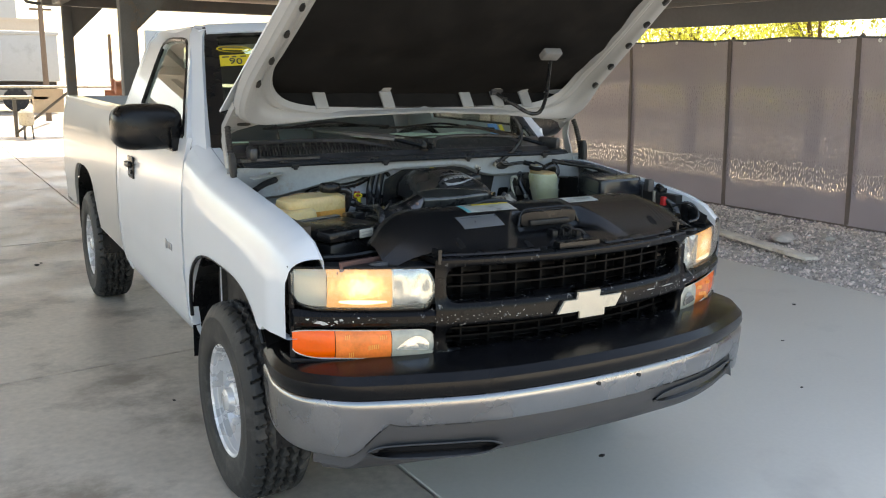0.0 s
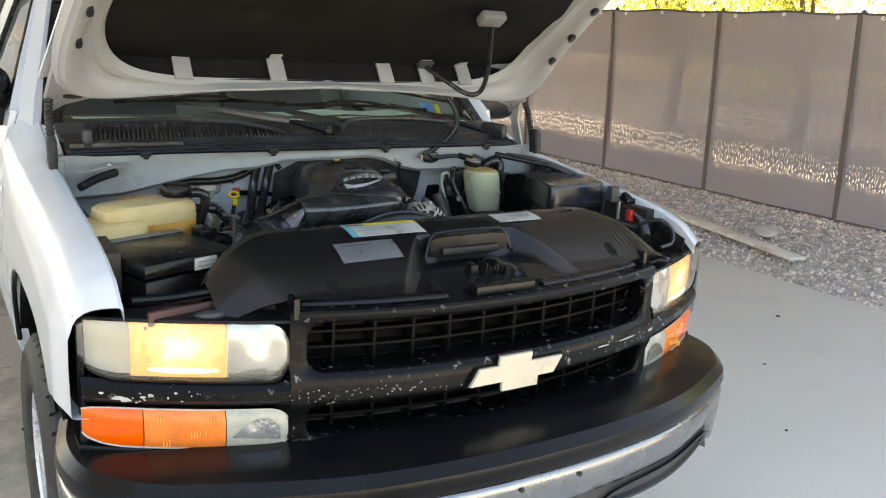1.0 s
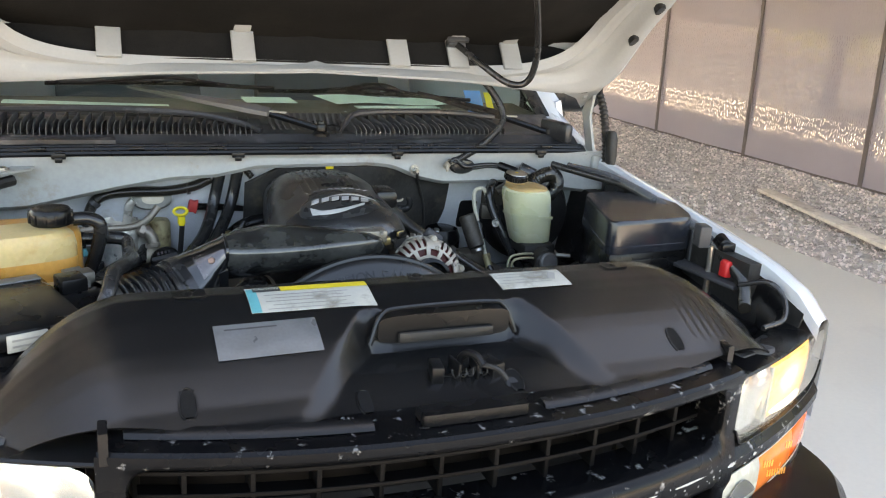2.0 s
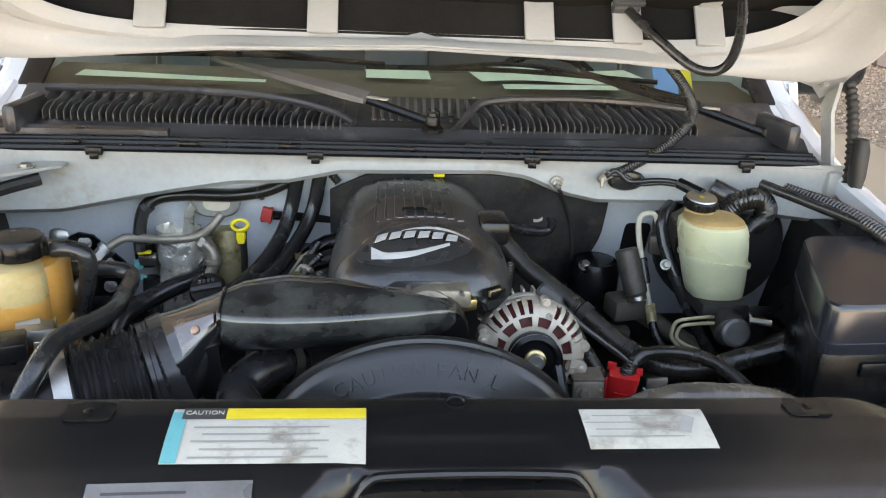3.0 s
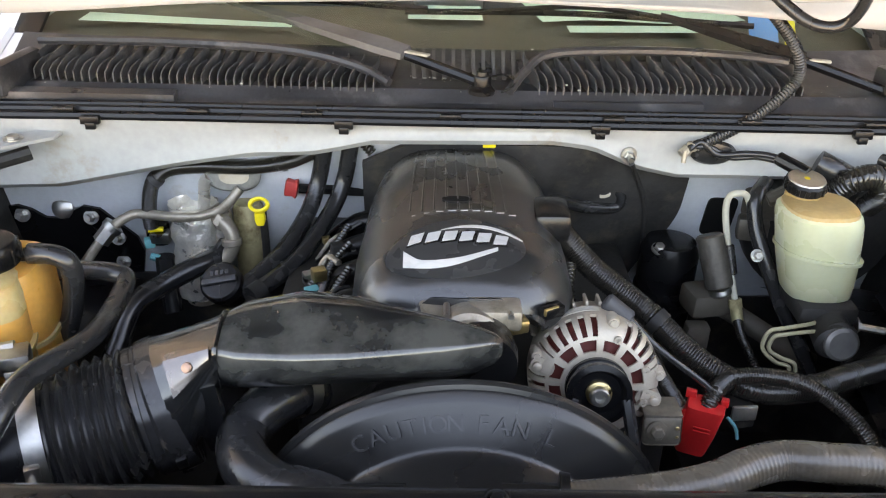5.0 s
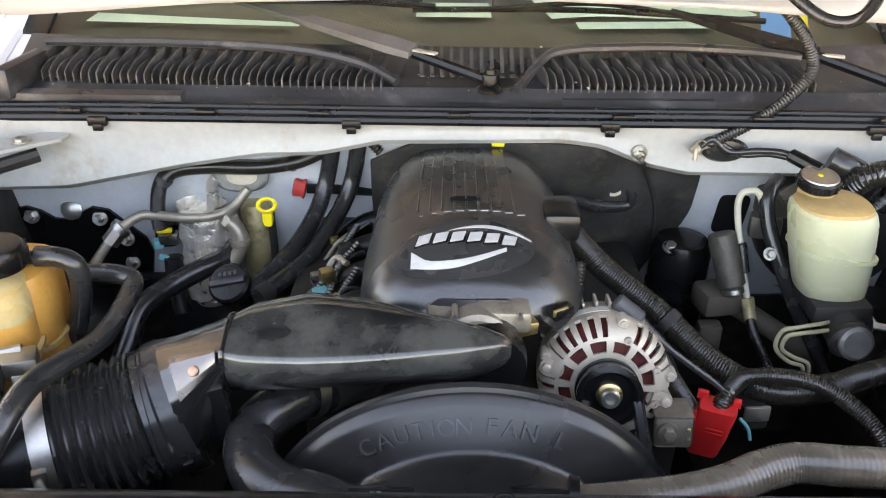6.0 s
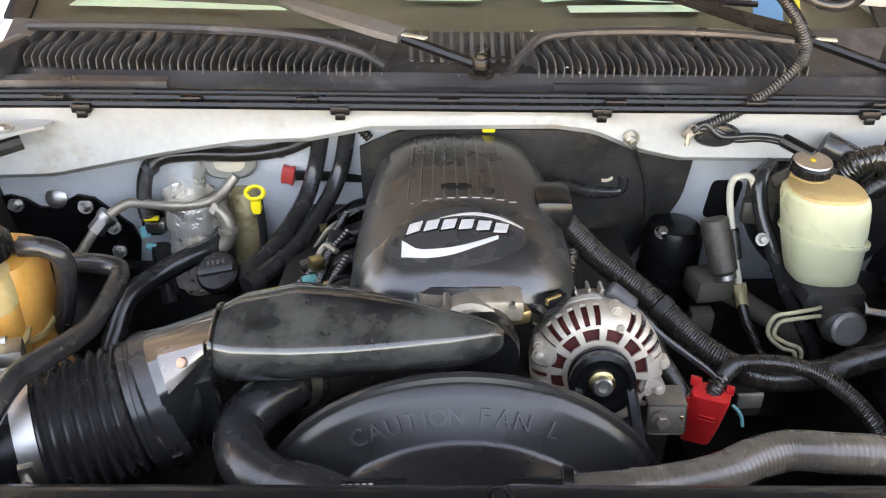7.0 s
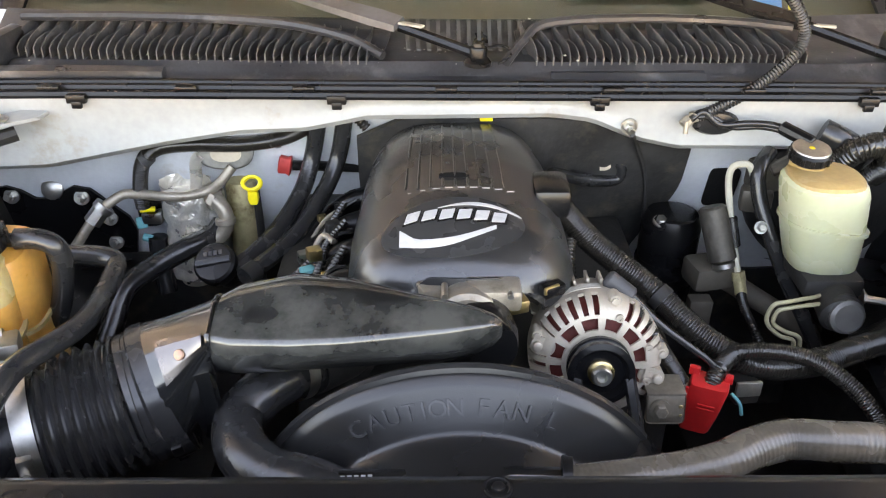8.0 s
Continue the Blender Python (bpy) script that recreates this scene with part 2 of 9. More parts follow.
VALANCE = material("grey_valance_plastic", (0.050, 0.050, 0.053), 0.55, vary=0.2, scale=6, grain=300, bump=0.08)
EMBLEM = material("cream_emblem_plastic", (0.60, 0.53, 0.42), 0.35, vary=0.08, scale=20, grain=200, bump=0.03)
TYRE = material("tyre_rubber", (0.024, 0.0235, 0.023), 0.62, vary=0.25, scale=9, grain=160, bump=0.25, dirt=(0.07, 0.066, 0.062), dirt_at=0.56, dirt_scale=9)
RIM = material("machined_rim", (0.66, 0.66, 0.67), 0.30, 0.35, vary=0.08, scale=12, grain=200, bump=0.02, dirt=(0.25, 0.22, 0.19), dirt_at=0.70, dirt_scale=14)
ALU = material("champagne_cast_aluminium", (0.44, 0.385, 0.315), 0.40, 0.30, vary=0.10, scale=25, grain=260, bump=0.15, dirt=(0.20, 0.17, 0.13), dirt_at=0.66, dirt_scale=22)
PIPE = material("grimy_aluminium_pipe", (0.35, 0.305, 0.245), 0.45, 0.55, vary=0.2, scale=30, grain=200, bump=0.08, dirt=(0.20, 0.17, 0.13), dirt_at=0.58, dirt_scale=26)
STEEL = material("zinc_steel", (0.44, 0.43, 0.40), 0.38, 1.0, vary=0.2, scale=20, grain=180, bump=0.08, dirt=(0.22, 0.16, 0.10), dirt_at=0.66, dirt_scale=18)
BRASS = material("yellow_zinc", (0.55, 0.43, 0.22), 0.35, 1.0, vary=0.15, scale=30, grain=150, bump=0.05)
COPPER = material("red_winding", (0.085, 0.012, 0.010), 0.45, vary=0.3, scale=40, grain=300, bump=0.3)
FOIL = material("crumpled_foil", (0.80, 0.76, 0.68), 0.32, 0.72, vary=0.2, scale=30, grain=60, bump=0.8, bump_dist=0.008)
STAINED = material("rust_stained_metal", (0.42, 0.36, 0.20), 0.55, 0.4, vary=0.3, scale=18, grain=90, bump=0.2, dirt=(0.16, 0.11, 0.05), dirt_at=0.55, dirt_scale=14)
TANK = material("aged_tank_plastic", (0.54, 0.41, 0.20), 0.33, vary=0.16, scale=6, grain=120, bump=0.03, sss=0.35, dirt=(0.50, 0.27, 0.075), dirt_at=0.55, dirt_scale=5)
TANK_LOW = material("amber_stained_tank_plastic", (0.55, 0.27, 0.065), 0.33, vary=0.2, scale=9, grain=120, bump=0.03, sss=0.35, dirt=(0.24, 0.085, 0.025), dirt_at=0.54, dirt_scale=8)
RESV = material("cream_reservoir_plastic", (0.46, 0.465, 0.31), 0.26, vary=0.06, scale=8, grain=120, bump=0.03, sss=0.35)
RESV_TOP = material("browned_reservoir_plastic", (0.42, 0.28, 0.12), 0.5, vary=0.2, scale=16, grain=120, bump=0.05, sss=0.2, dirt=(0.48, 0.38, 0.22), dirt_at=0.6, dirt_scale=14)
RED = material("red_plastic", (0.58, 0.022, 0.022), 0.35, vary=0.12, scale=30, grain=200, bump=0.04)
REDDULL = material("red_rubber", (0.42, 0.035, 0.03), 0.55, vary=0.2, scale=30, grain=150, bump=0.1)
YELLOW = material("yellow_plastic", (0.80, 0.62, 0.03), 0.38, vary=0.12, scale=25, grain=150, bump=0.04)
PAPER = material("white_label", (0.47, 0.455, 0.40), 0.5, vary=0.1, scale=30, grain=200, bump=0.02, dirt=(0.24, 0.215, 0.175), dirt_at=0.58, dirt_scale=18)
FOILLABEL = material("grey_foil_label", (0.165, 0.17, 0.175), 0.38, 0.4, vary=0.15, scale=25, grain=200, bump=0.05, dirt=(0.14, 0.14, 0.14), dirt_at=0.62, dirt_scale=14)
LABELYEL = material("yellow_label", (0.72, 0.55, 0.04), 0.5, vary=0.08, scale=30, grain=200, bump=0.02)
TEAL = material("teal_label", (0.09, 0.36, 0.38), 0.5, vary=0.08, scale=30, grain=200, bump=0.02)
INK = material("print_ink", (0.05, 0.05, 0.05), 0.6, vary=0.1, bump=0)
GREYINK = material("faded_print", (0.30, 0.29, 0.27), 0.6, vary=0.1, bump=0)
LETTER = material("silver_print", (0.46, 0.46, 0.46), 0.35, vary=0.06, bump=0)
BADGE = material("grey_badge", (0.30, 0.31, 0.33), 0.35, 0.6, vary=0.1, bump=0)
GREASE = material("moulded_letters", (0.035, 0.035, 0.037), 0.30, vary=0.1, bump=0)
AMBER = material("amber_lens", (0.90, 0.115, 0.002), 0.16, vary=0.08, scale=18, grain=180, bump=0.04, coat=0.5, spec=0.3, sss=0.1)
AMBER_PALE = material("pale_amber_lens", (0.88, 0.22, 0.045), 0.16, vary=0.2, scale=22, grain=120, bump=0.10, coat=0.5, spec=0.3, sss=0.1)
HAZE = material("hazed_clear_lens", (0.50, 0.48, 0.41), 0.24, vary=0.14, scale=7, grain=60, bump=0.02, coat=0.6, sss=0.2)
REFLECT = material("lamp_reflector", (0.80, 0.80, 0.77), 0.28, 0.55, vary=0.12, scale=20, grain=60, bump=0.25, bump_dist=0.004)
CABIN = material("grey_cabin_cloth", (0.075, 0.075, 0.080), 0.85, vary=0.15, scale=12, grain=300, bump=0.2)
DASH = material("dashboard_vinyl", (0.115, 0.098, 0.075), 0.6, vary=0.15, scale=12, grain=300, bump=0.15)
BEDPAINT = material("bed_liner", (0.09, 0.09, 0.095), 0.7, vary=0.3, scale=8, grain=150, bump=0.2)
CONCRETE = material("smooth_concrete", (0.57, 0.505, 0.43), 0.50, vary=0.26, scale=1.6, grain=26, bump=0.06, rvary=0.18, island=0.04, dirt=(0.31, 0.265, 0.215), dirt_at=0.555, dirt_scale=1.5)
# Lighter slabs carry the brighter skylight at front right in their colour
LITCONC = material("skylit_concrete", (0.70, 0.665, 0.60), 0.40, vary=0.06, scale=0.9, grain=40, bump=0.03, rvary=0.08, island=0.03, dirt=(0.62, 0.585, 0.53), dirt_at=0.62, dirt_scale=1.3)
JOINT = material("joint_filler", (0.035, 0.032, 0.03), 0.9, vary=0.3, scale=8, grain=60, bump=0.3)
DIRT = material("packed_dirt", (0.36, 0.30, 0.235), 0.95, vary=0.2, scale=0.35, grain=5, bump=0.4, bump_dist=0.02, dirt=(0.27, 0.22, 0.17), dirt_at=0.56, dirt_scale=0.5)
GRAVEL = material("gravel_stone", (0.62, 0.56, 0.51), 0.9, vary=0.5, scale=9, grain=60, bump=0.3)
WOOD = material("weathered_plank", (0.78, 0.71, 0.62), 0.8, vary=0.2, scale=5, grain=60, bump=0.2, dirt=(0.50, 0.43, 0.35), dirt_at=0.6, dirt_scale=6)
POSTM = material("painted_grey_steel", (0.115, 0.112, 0.112), 0.55, vary=0.2, scale=4, grain=60, bump=0.08, dirt=(0.16, 0.11, 0.075), dirt_at=0.63, dirt_scale=5)
ROOFM = material("canopy_steel", (0.40, 0.385, 0.36), 0.6, vary=0.1, scale=0.8, grain=20, bump=0.05)
VALM = material("dark_grey_fascia", (0.112, 0.116, 0.124), 0.6, vary=0.15, scale=1.2, grain=20, bump=0.05)
RUST = material("rusty_steel", (0.20, 0.085, 0.055), 0.8, vary=0.35, scale=3, grain=30, bump=0.3, dirt=(0.09, 0.05, 0.04), dirt_at=0.58, dirt_scale=3)
TRAILER = material("white_siding", (0.42, 0.435, 0.44), 0.5, vary=0.06, scale=0.5, grain=10, bump=0.05, dirt=(0.33, 0.335, 0.335), dirt_at=0.6, dirt_scale=0.8)
TANWALL = material("tan_stucco", (0.50, 0.44, 0.37), 0.85, vary=0.1, scale=0.5, grain=10, bump=0.1)
YELLOWSTEEL = material("yellow_machine_paint", (0.75, 0.50, 0.03), 0.5, vary=0.15, scale=3, grain=30, bump=0.05)
POLEWOOD = material("utility_pole_wood", (0.16, 0.12, 0.09), 0.9, vary=0.2, scale=2, grain=30, bump=0.2)
LEAF = material("tree_leaves", (0.12, 0.155, 0.022), 0.5, vary=0.5, scale=2.5, grain=8, bump=0, sss=0.0)
_nt = LEAF.node_tree
_tl, _mx, _b = _nt.nodes.new("ShaderNodeBsdfTranslucent"), _nt.nodes.new("ShaderNodeMixShader"), _nt.nodes["Principled BSDF"]
_tl.inputs["Color"].default_value = (0.52, 0.52, 0.10, 1)
_mx.inputs[0].default_value = 0.75
_nt.links.new(_b.outputs[0], _mx.inputs[1])
_nt.links.new(_tl.outputs[0], _mx.inputs[2])
_nt.links.new(_mx.outputs[0], _nt.nodes["Material Output"].inputs[0])
BARK = material("tree_bark", (0.14, 0.10, 0.07), 0.9, vary=0.3, scale=6, grain=30, bump=0.4)
HILL = material("far_hill", (0.30, 0.33, 0.38), 1.0, vary=0.1, scale=0.02, grain=0.3, bump=0)
BLUE = material("blue_card", (0.10, 0.28, 0.62), 0.5, vary=0.05, bump=0)
LAMP_WARM = glow("lit_headlamp_optic", (1.0, 0.60, 0.20), 0.40, (0.22, 0.12, 0.04))
_nt = LAMP_WARM.node_tree
_N, _L = _nt.nodes.new, _nt.links.new
_t, _n, _r = _N("ShaderNodeTexCoord"), _N("ShaderNodeTexNoise"), _N("ShaderNodeValToRGB")
_off, _len, _add = _N("ShaderNodeMapping"), _N("ShaderNodeVectorMath"), _N("ShaderNodeMath")
_off.inputs["Location"].default_value, _off.inputs["Scale"].default_value = (-0.74, 0.0, -0.80), (1.45, 0.0, 1.45)
_len.operation, _add.operation = "LENGTH", "MULTIPLY_ADD"
_n.inputs["Scale"].default_value, _n.inputs["Detail"].default_value, _n.inputs["Distortion"].default_value = 22.0, 2, 1.5
_add.inputs[1].default_value = 0.75
_L(_t.outputs["Generated"], _off.inputs["Vector"])
_L(_off.outputs["Vector"], _len.inputs[0])
_L(_t.outputs["Object"], _n.inputs["Vector"])
_L(_n.outputs["Fac"], _add.inputs[0])
_L(_len.outputs["Value"], _add.inputs[2])
_L(_add.outputs[0], _r.inputs["Fac"])
_cr = _r.color_ramp
_cr.elements[0].position, _cr.elements[0].color = 0.60, (1.0, 0.88, 0.64, 1)
_cr.elements[1].position, _cr.elements[1].color = 1.0, (0.62, 0.30, 0.08, 1)
for _p, _c in ((0.74, (1.0, 0.70, 0.26, 1)), (0.88, (0.92, 0.55, 0.18, 1))):
    _cr.elements.new(_p).color = _c
_L(_r.outputs["Color"], _nt.nodes["Principled BSDF"].inputs["Emission Color"])
LAMP_HOT = glow("headlamp_filament", (1.0, 0.86, 0.58), 0.50, (0.6, 0.5, 0.32))


def glass(name, tint, rough=0.0, opacity=0.0):
    m = bpy.data.materials.new(name)
    m.use_nodes = True
    nt = m.node_tree
    nt.nodes.clear()
    out = nt.nodes.new("ShaderNodeOutputMaterial")
    tr, gl, mx, fr = (nt.nodes.new(k) for k in ("ShaderNodeBsdfTransparent", "ShaderNodeBsdfGlossy", "ShaderNodeMixShader", "ShaderNodeLayerWeight"))
    tr.inputs[0].default_value = (*tint, 1)
    gl.inputs["Roughness"].default_value = rough
    fr.inputs["Blend"].default_value = 0.5
    pw, ad = nt.nodes.new("ShaderNodeMath"), nt.nodes.new("ShaderNodeMath")
    pw.operation, ad.operation = "POWER", "MULTIPLY_ADD"
    pw.inputs[1].default_value = 4.5
    ad.inputs[1].default_value, ad.inputs[2].default_value = 0.85, 0.045
    nt.links.new(fr.outputs["Facing"], pw.inputs[0])
    nt.links.new(pw.outputs[0], ad.inputs[0])
    nt.links.new(ad.outputs[0], mx.inputs[0])
    nt.links.new(tr.outputs[0], mx.inputs[1])
    nt.links.new(gl.outputs[0], mx.inputs[2])
    last = mx.outputs[0]
    if opacity:
        # a milky, weathered share
        df, m2 = nt.nodes.new("ShaderNodeBsdfDiffuse"), nt.nodes.new("ShaderNodeMixShader")
        df.inputs[0].default_value = (0.80, 0.77, 0.68, 1)
        m2.inputs[0].default_value = opacity
        nt.links.new(last, m2.inputs[1])
        nt.links.new(df.outputs[0], m2.inputs[2])
        last = m2.outputs[0]
    nt.links.new(last, out.inputs[0])
    return m


GLASS = glass("tinted_glass", (0.74, 0.81, 0.74))
LENS = glass("clear_lens", (0.98, 0.98, 0.96), 0.05, 0.07)


def screen_mesh():
    """Brown shade cloth: a woven sheet with wavy slits that let light through, opened in two bands that stand in for
    bright ground behind.
    """
    m = bpy.data.materials.new("shade_cloth")
    m.use_nodes = True
    nt = m.node_tree
    N, L = nt.nodes.new, nt.links.new
    b = nt.nodes["Principled BSDF"]
    out = nt.nodes["Material Output"]
    b.inputs["Roughness"].default_value = 0.85
    tc = N("ShaderNodeTexCoord")
    n1 = N("ShaderNodeTexNoise")
    n1.inputs["Scale"].default_value, n1.inputs["Detail"].default_value = 2.0, 5
    L(tc.outputs["Object"], n1.inputs["Vector"])
    ramp = N("ShaderNodeValToRGB")
    ramp.color_ramp.elements[0].color = (0.350, 0.298, 0.322, 1)
    ramp.color_ramp.elements[1].color = (0.405, 0.348, 0.372, 1)
    L(n1.outputs["Fac"], ramp.inputs["Fac"])
    L(ramp.outputs["Color"], b.inputs["Base Color"])
    wave = N("ShaderNodeTexWave")
    wave.bands_direction = "Y"
    wave.inputs["Scale"].default_value, wave.inputs["Distortion"].default_value = 9.5, 8.0
    wave.inputs["Detail"].default_value, wave.inputs["Detail Scale"].default_value = 2.0, 1.4
    L(tc.outputs["Object"], wave.inputs["Vector"])
    stroke = N("ShaderNodeMapRange")
    stroke.inputs["From Min"].default_value, stroke.inputs["From Max"].default_value = 0.76, 0.96
    L(wave.outputs["Fac"], stroke.inputs["Value"])
    fine = N("ShaderNodeTexWave")
    fine.bands_direction = "Z"
    fine.inputs["Scale"].default_value, fine.inputs["Distortion"].default_value = 4.6, 9.0
    fine.inputs["Detail"].default_value, fine.inputs["Detail Scale"].default_value = 3.0, 2.2
    L(tc.outputs["Object"], fine.inputs["Vector"])
    cut = N("ShaderNodeMapRange")
    cut.inputs["From Min"].default_value, cut.inputs["From Max"].default_value = 0.05, 0.45
    L(fine.outputs["Fac"], cut.inputs["Value"])
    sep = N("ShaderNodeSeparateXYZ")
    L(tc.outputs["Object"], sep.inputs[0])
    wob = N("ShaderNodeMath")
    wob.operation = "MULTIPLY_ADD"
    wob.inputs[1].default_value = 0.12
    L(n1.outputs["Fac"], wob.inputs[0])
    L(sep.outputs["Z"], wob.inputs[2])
    # openness by height paints in the bright bands of sunlit ground behind
    bright_bands = N("ShaderNodeValToRGB")
    cr = bright_bands.color_ramp
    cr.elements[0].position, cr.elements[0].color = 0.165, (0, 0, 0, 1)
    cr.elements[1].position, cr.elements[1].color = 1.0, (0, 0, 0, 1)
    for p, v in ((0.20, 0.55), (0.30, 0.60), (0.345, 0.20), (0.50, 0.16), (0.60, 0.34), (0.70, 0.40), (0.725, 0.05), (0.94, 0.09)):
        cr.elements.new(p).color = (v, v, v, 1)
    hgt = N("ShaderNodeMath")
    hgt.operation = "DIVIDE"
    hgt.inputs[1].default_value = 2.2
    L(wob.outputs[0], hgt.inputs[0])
    L(hgt.outputs[0], bright_bands.inputs["Fac"])
    m1, m2 = N("ShaderNodeMath"), N("ShaderNodeMath")
    m1.operation = m2.operation = "MULTIPLY"
    L(stroke.outputs["Result"], m1.inputs[0])
    L(cut.outputs["Result"], m1.inputs[1])
    L(m1.outputs[0], m2.inputs[0])
    L(bright_bands.outputs["Color"], m2.inputs[1])
    tr = N("ShaderNodeBsdfTransparent")
    mx = N("ShaderNodeMixShader")
    L(m2.outputs[0], mx.inputs[0])
    L(b.outputs[0], mx.inputs[1])
    L(tr.outputs[0], mx.inputs[2])
    L(mx.outputs[0], out.inputs[0])
    return m


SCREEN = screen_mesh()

# ---- the lot: ground, slabs, gravel, fence, canopy ----
LEAN_LOT = -0.033       # the lot's lines run a little askew to the truck


def lot(u, v, z=0.0):
    return (u + LEAN_LOT * v, v, z)


ground = part("ground", grid(lambda a, b: (-400 + 800 * a, -300 + 800 * b, -0.06), 9, 9), DIRT)
tagged(ground, "sunlit tan packed dirt ground around the lot", "ground", kind="structure")
pavement = part("pavement", box(-16, 4.36, -14, 22.3, -0.12, -0.055), JOINT)
tagged(pavement, "concrete paving of the covered lot with dark joints", "pavement", kind="structure")


def slab(u0, u1, v0, v1, tilt=0.0, mat=None):
    g = 0.012
    c = [lot(u0 + g, v0 + g + tilt * u0), lot(u1 - g, v0 + g + tilt * u1), lot(u1 - g, v1 - g + tilt * u1), lot(u0 + g, v1 - g + tilt * u0)]
    bm = bmesh.new()
    top = [bm.verts.new((x, y, 0)) for x, y, _ in c]
    cx, cy = sum(p[0] for p in c) / 4, sum(p[1] for p in c) / 4
    rim = [bm.verts.new((x + math.copysign(0.004, x - cx), y + math.copysign(0.004, y - cy), -0.005)) for x, y, _ in c]
    low = [bm.verts.new((v.co.x, v.co.y, -0.06)) for v in rim]
    bm.faces.new(top)
    for i in range(4):
        j = (i + 1) % 4
        bm.faces.new((top[i], top[j], rim[j], rim[i]))
        bm.faces.new((rim[i], rim[j], low[j], low[i]))
    return part("slab", bm, mat or CONCRETE, pavement, smooth=False)


for u0, u1, cuts, tilt in ((-0.21, 4.39, (-14, -7.5, -1.1, 6.6, 14.2, 22.2), 0.0), (-4.8, -0.21, (-14, -5.0, -1.05, 2.82, 6.66, 10.5, 14.3, 22.2), 0.11),
                           (-9.4, -4.8, (-14, -5.0, -1.05, 2.82, 6.66, 10.5, 14.3, 22.2), 0.11), (-15.5, -9.4, (-14, -5, 2.8, 10.5, 22.2), 0.11)):
    for v0, v1 in zip(cuts, cuts[1:]):
        slab(u0, u1, v0, v1, tilt if v0 > -14 else 0, LITCONC if u1 > 4 and v0 < 2 else CONCRETE)

# gravel strip under the fence
rng = random.Random(4)
gravel_bed = part("gravel_bed", grid(lambda a, b: (*lot(4.40 + 4.2 * a, -10 + 34 * b)[:2], -0.035 + 0.02 * noise.noise((a * 9, b * 40, 0))), 12, 80), GRAVEL)
tagged(gravel_bed, "grey-brown gravel strip between slab and fence", "gravel", kind="stuff")


def stones(count, umin, umax, vmin, vmax, smin, smax, seed):
    r = random.Random(seed)
    verts, faces = [], []
    base = [(1, 0, 0), (-1, 0, 0), (0, 1, 0), (0, -1, 0), (0, 0, 1), (0, 0, -1)]
    tri = [(0, 2, 4), (2, 1, 4), (1, 3, 4), (3, 0, 4), (2, 0, 5), (1, 2, 5), (3, 1, 5), (0, 3, 5)]
    for _ in range(count):
        x, y, _z = lot(r.uniform(umin, umax), r.uniform(vmin, vmax))
        s = r.uniform(smin, smax)
        rot = Euler((r.uniform(0, 6), r.uniform(0, 6), r.uniform(0, 6))).to_matrix()
        k = len(verts)
        for b in base:
            p = rot @ Vector((b[0] * s * r.uniform(0.7, 1.3), b[1] * s * r.uniform(0.6, 1.1), b[2] * s * r.uniform(0.4, 0.8)))
            verts.append((x + p.x, y + p.y, p.z * 0.8 - 0.022 + s * 0.4))
        faces += [(a + k, b + k, c + k) for a, b, c in tri]
    me = bpy.data.meshes.new("gravel")
    me.from_pydata(verts, [], faces)
    return me


GRAVELS = material("gravel_pebbles", (0.70, 0.615, 0.575), 0.9, vary=0.45, scale=11, grain=40, bump=0.2)
_nt = GRAVELS.node_tree
_geo, _mr, _mx = _nt.nodes.new("ShaderNodeNewGeometry"), _nt.nodes.new("ShaderNodeMapRange"), _nt.nodes.new("ShaderNodeMix")
_mx.data_type, _mx.blend_type = "RGBA", "MULTIPLY"
_mx.inputs["Factor"].default_value = 1.0
_mr.inputs["To Min"].default_value, _mr.inputs["To Max"].default_value = 0.55, 1.35
_b = _nt.nodes["Principled BSDF"]
_src = _b.inputs["Base Color"].links[0].from_socket
_nt.links.new(_geo.outputs["Random Per Island"], _mr.inputs["Value"])
_nt.links.new(_src, _mx.inputs[6])
_nt.links.new(_mr.outputs["Result"], _mx.inputs[7])
_nt.links.new(_mx.outputs[2], _b.inputs["Base Color"])
gme = stones(24000, 4.41, 7.4, -1.0, 13.0, 0.008, 0.024, 11)
gme.materials.append(GRAVELS)
tagged(new("gravel", gme), "loose grey and brown gravel stones", "gravel", kind="stuff")

# the plank and a few loose stones in the gravel
plank = thing("plank", "long weathered pale wooden plank lying in the gravel", "plank")
part("board", moved(box(-0.075, 0.075, -1.35, 1.35, 0, 0.03, 0.005), look((5.17, 3.95, 0.018), (5.5, 5.5, 0.02)) @ pose(0, 0, 0, -90, 0, 0)), WOOD, plank)


def rock(at, s, seed):
    r = random.Random(seed)
    bm = bmesh.new()
    bmesh.ops.create_icosphere(bm, subdivisions=2, radius=1)
    for v in bm.verts:
        v.co *= 1 + 0.25 * noise.noise(v.co * 1.3 + Vector((seed, 0, 0)))
        v.co = Vector((v.co.x * s[0], v.co.y * s[1], v.co.z * s[2]))
    return tagged(part("rock", moved(bm, pose(*at, 0, 0, r.uniform(0, 180))), ROCK), "pale broken concrete lump in the gravel", "rock", "rocks in the gravel")


ROCK = material("pale_rock", (0.62, 0.57, 0.53), 0.9, vary=0.25, scale=10, grain=60, bump=0.4)
rock((5.55, 3.45, 0.03), (0.20, 0.10, 0.05), 1)
rock((5.95, 3.2, 0.02), (0.05, 0.04, 0.03), 2)
rock((5.3, 2.2, 0.02), (0.06, 0.04, 0.03), 3)
rock((6.3, 4.4, 0.02), (0.05, 0.05, 0.03), 4)

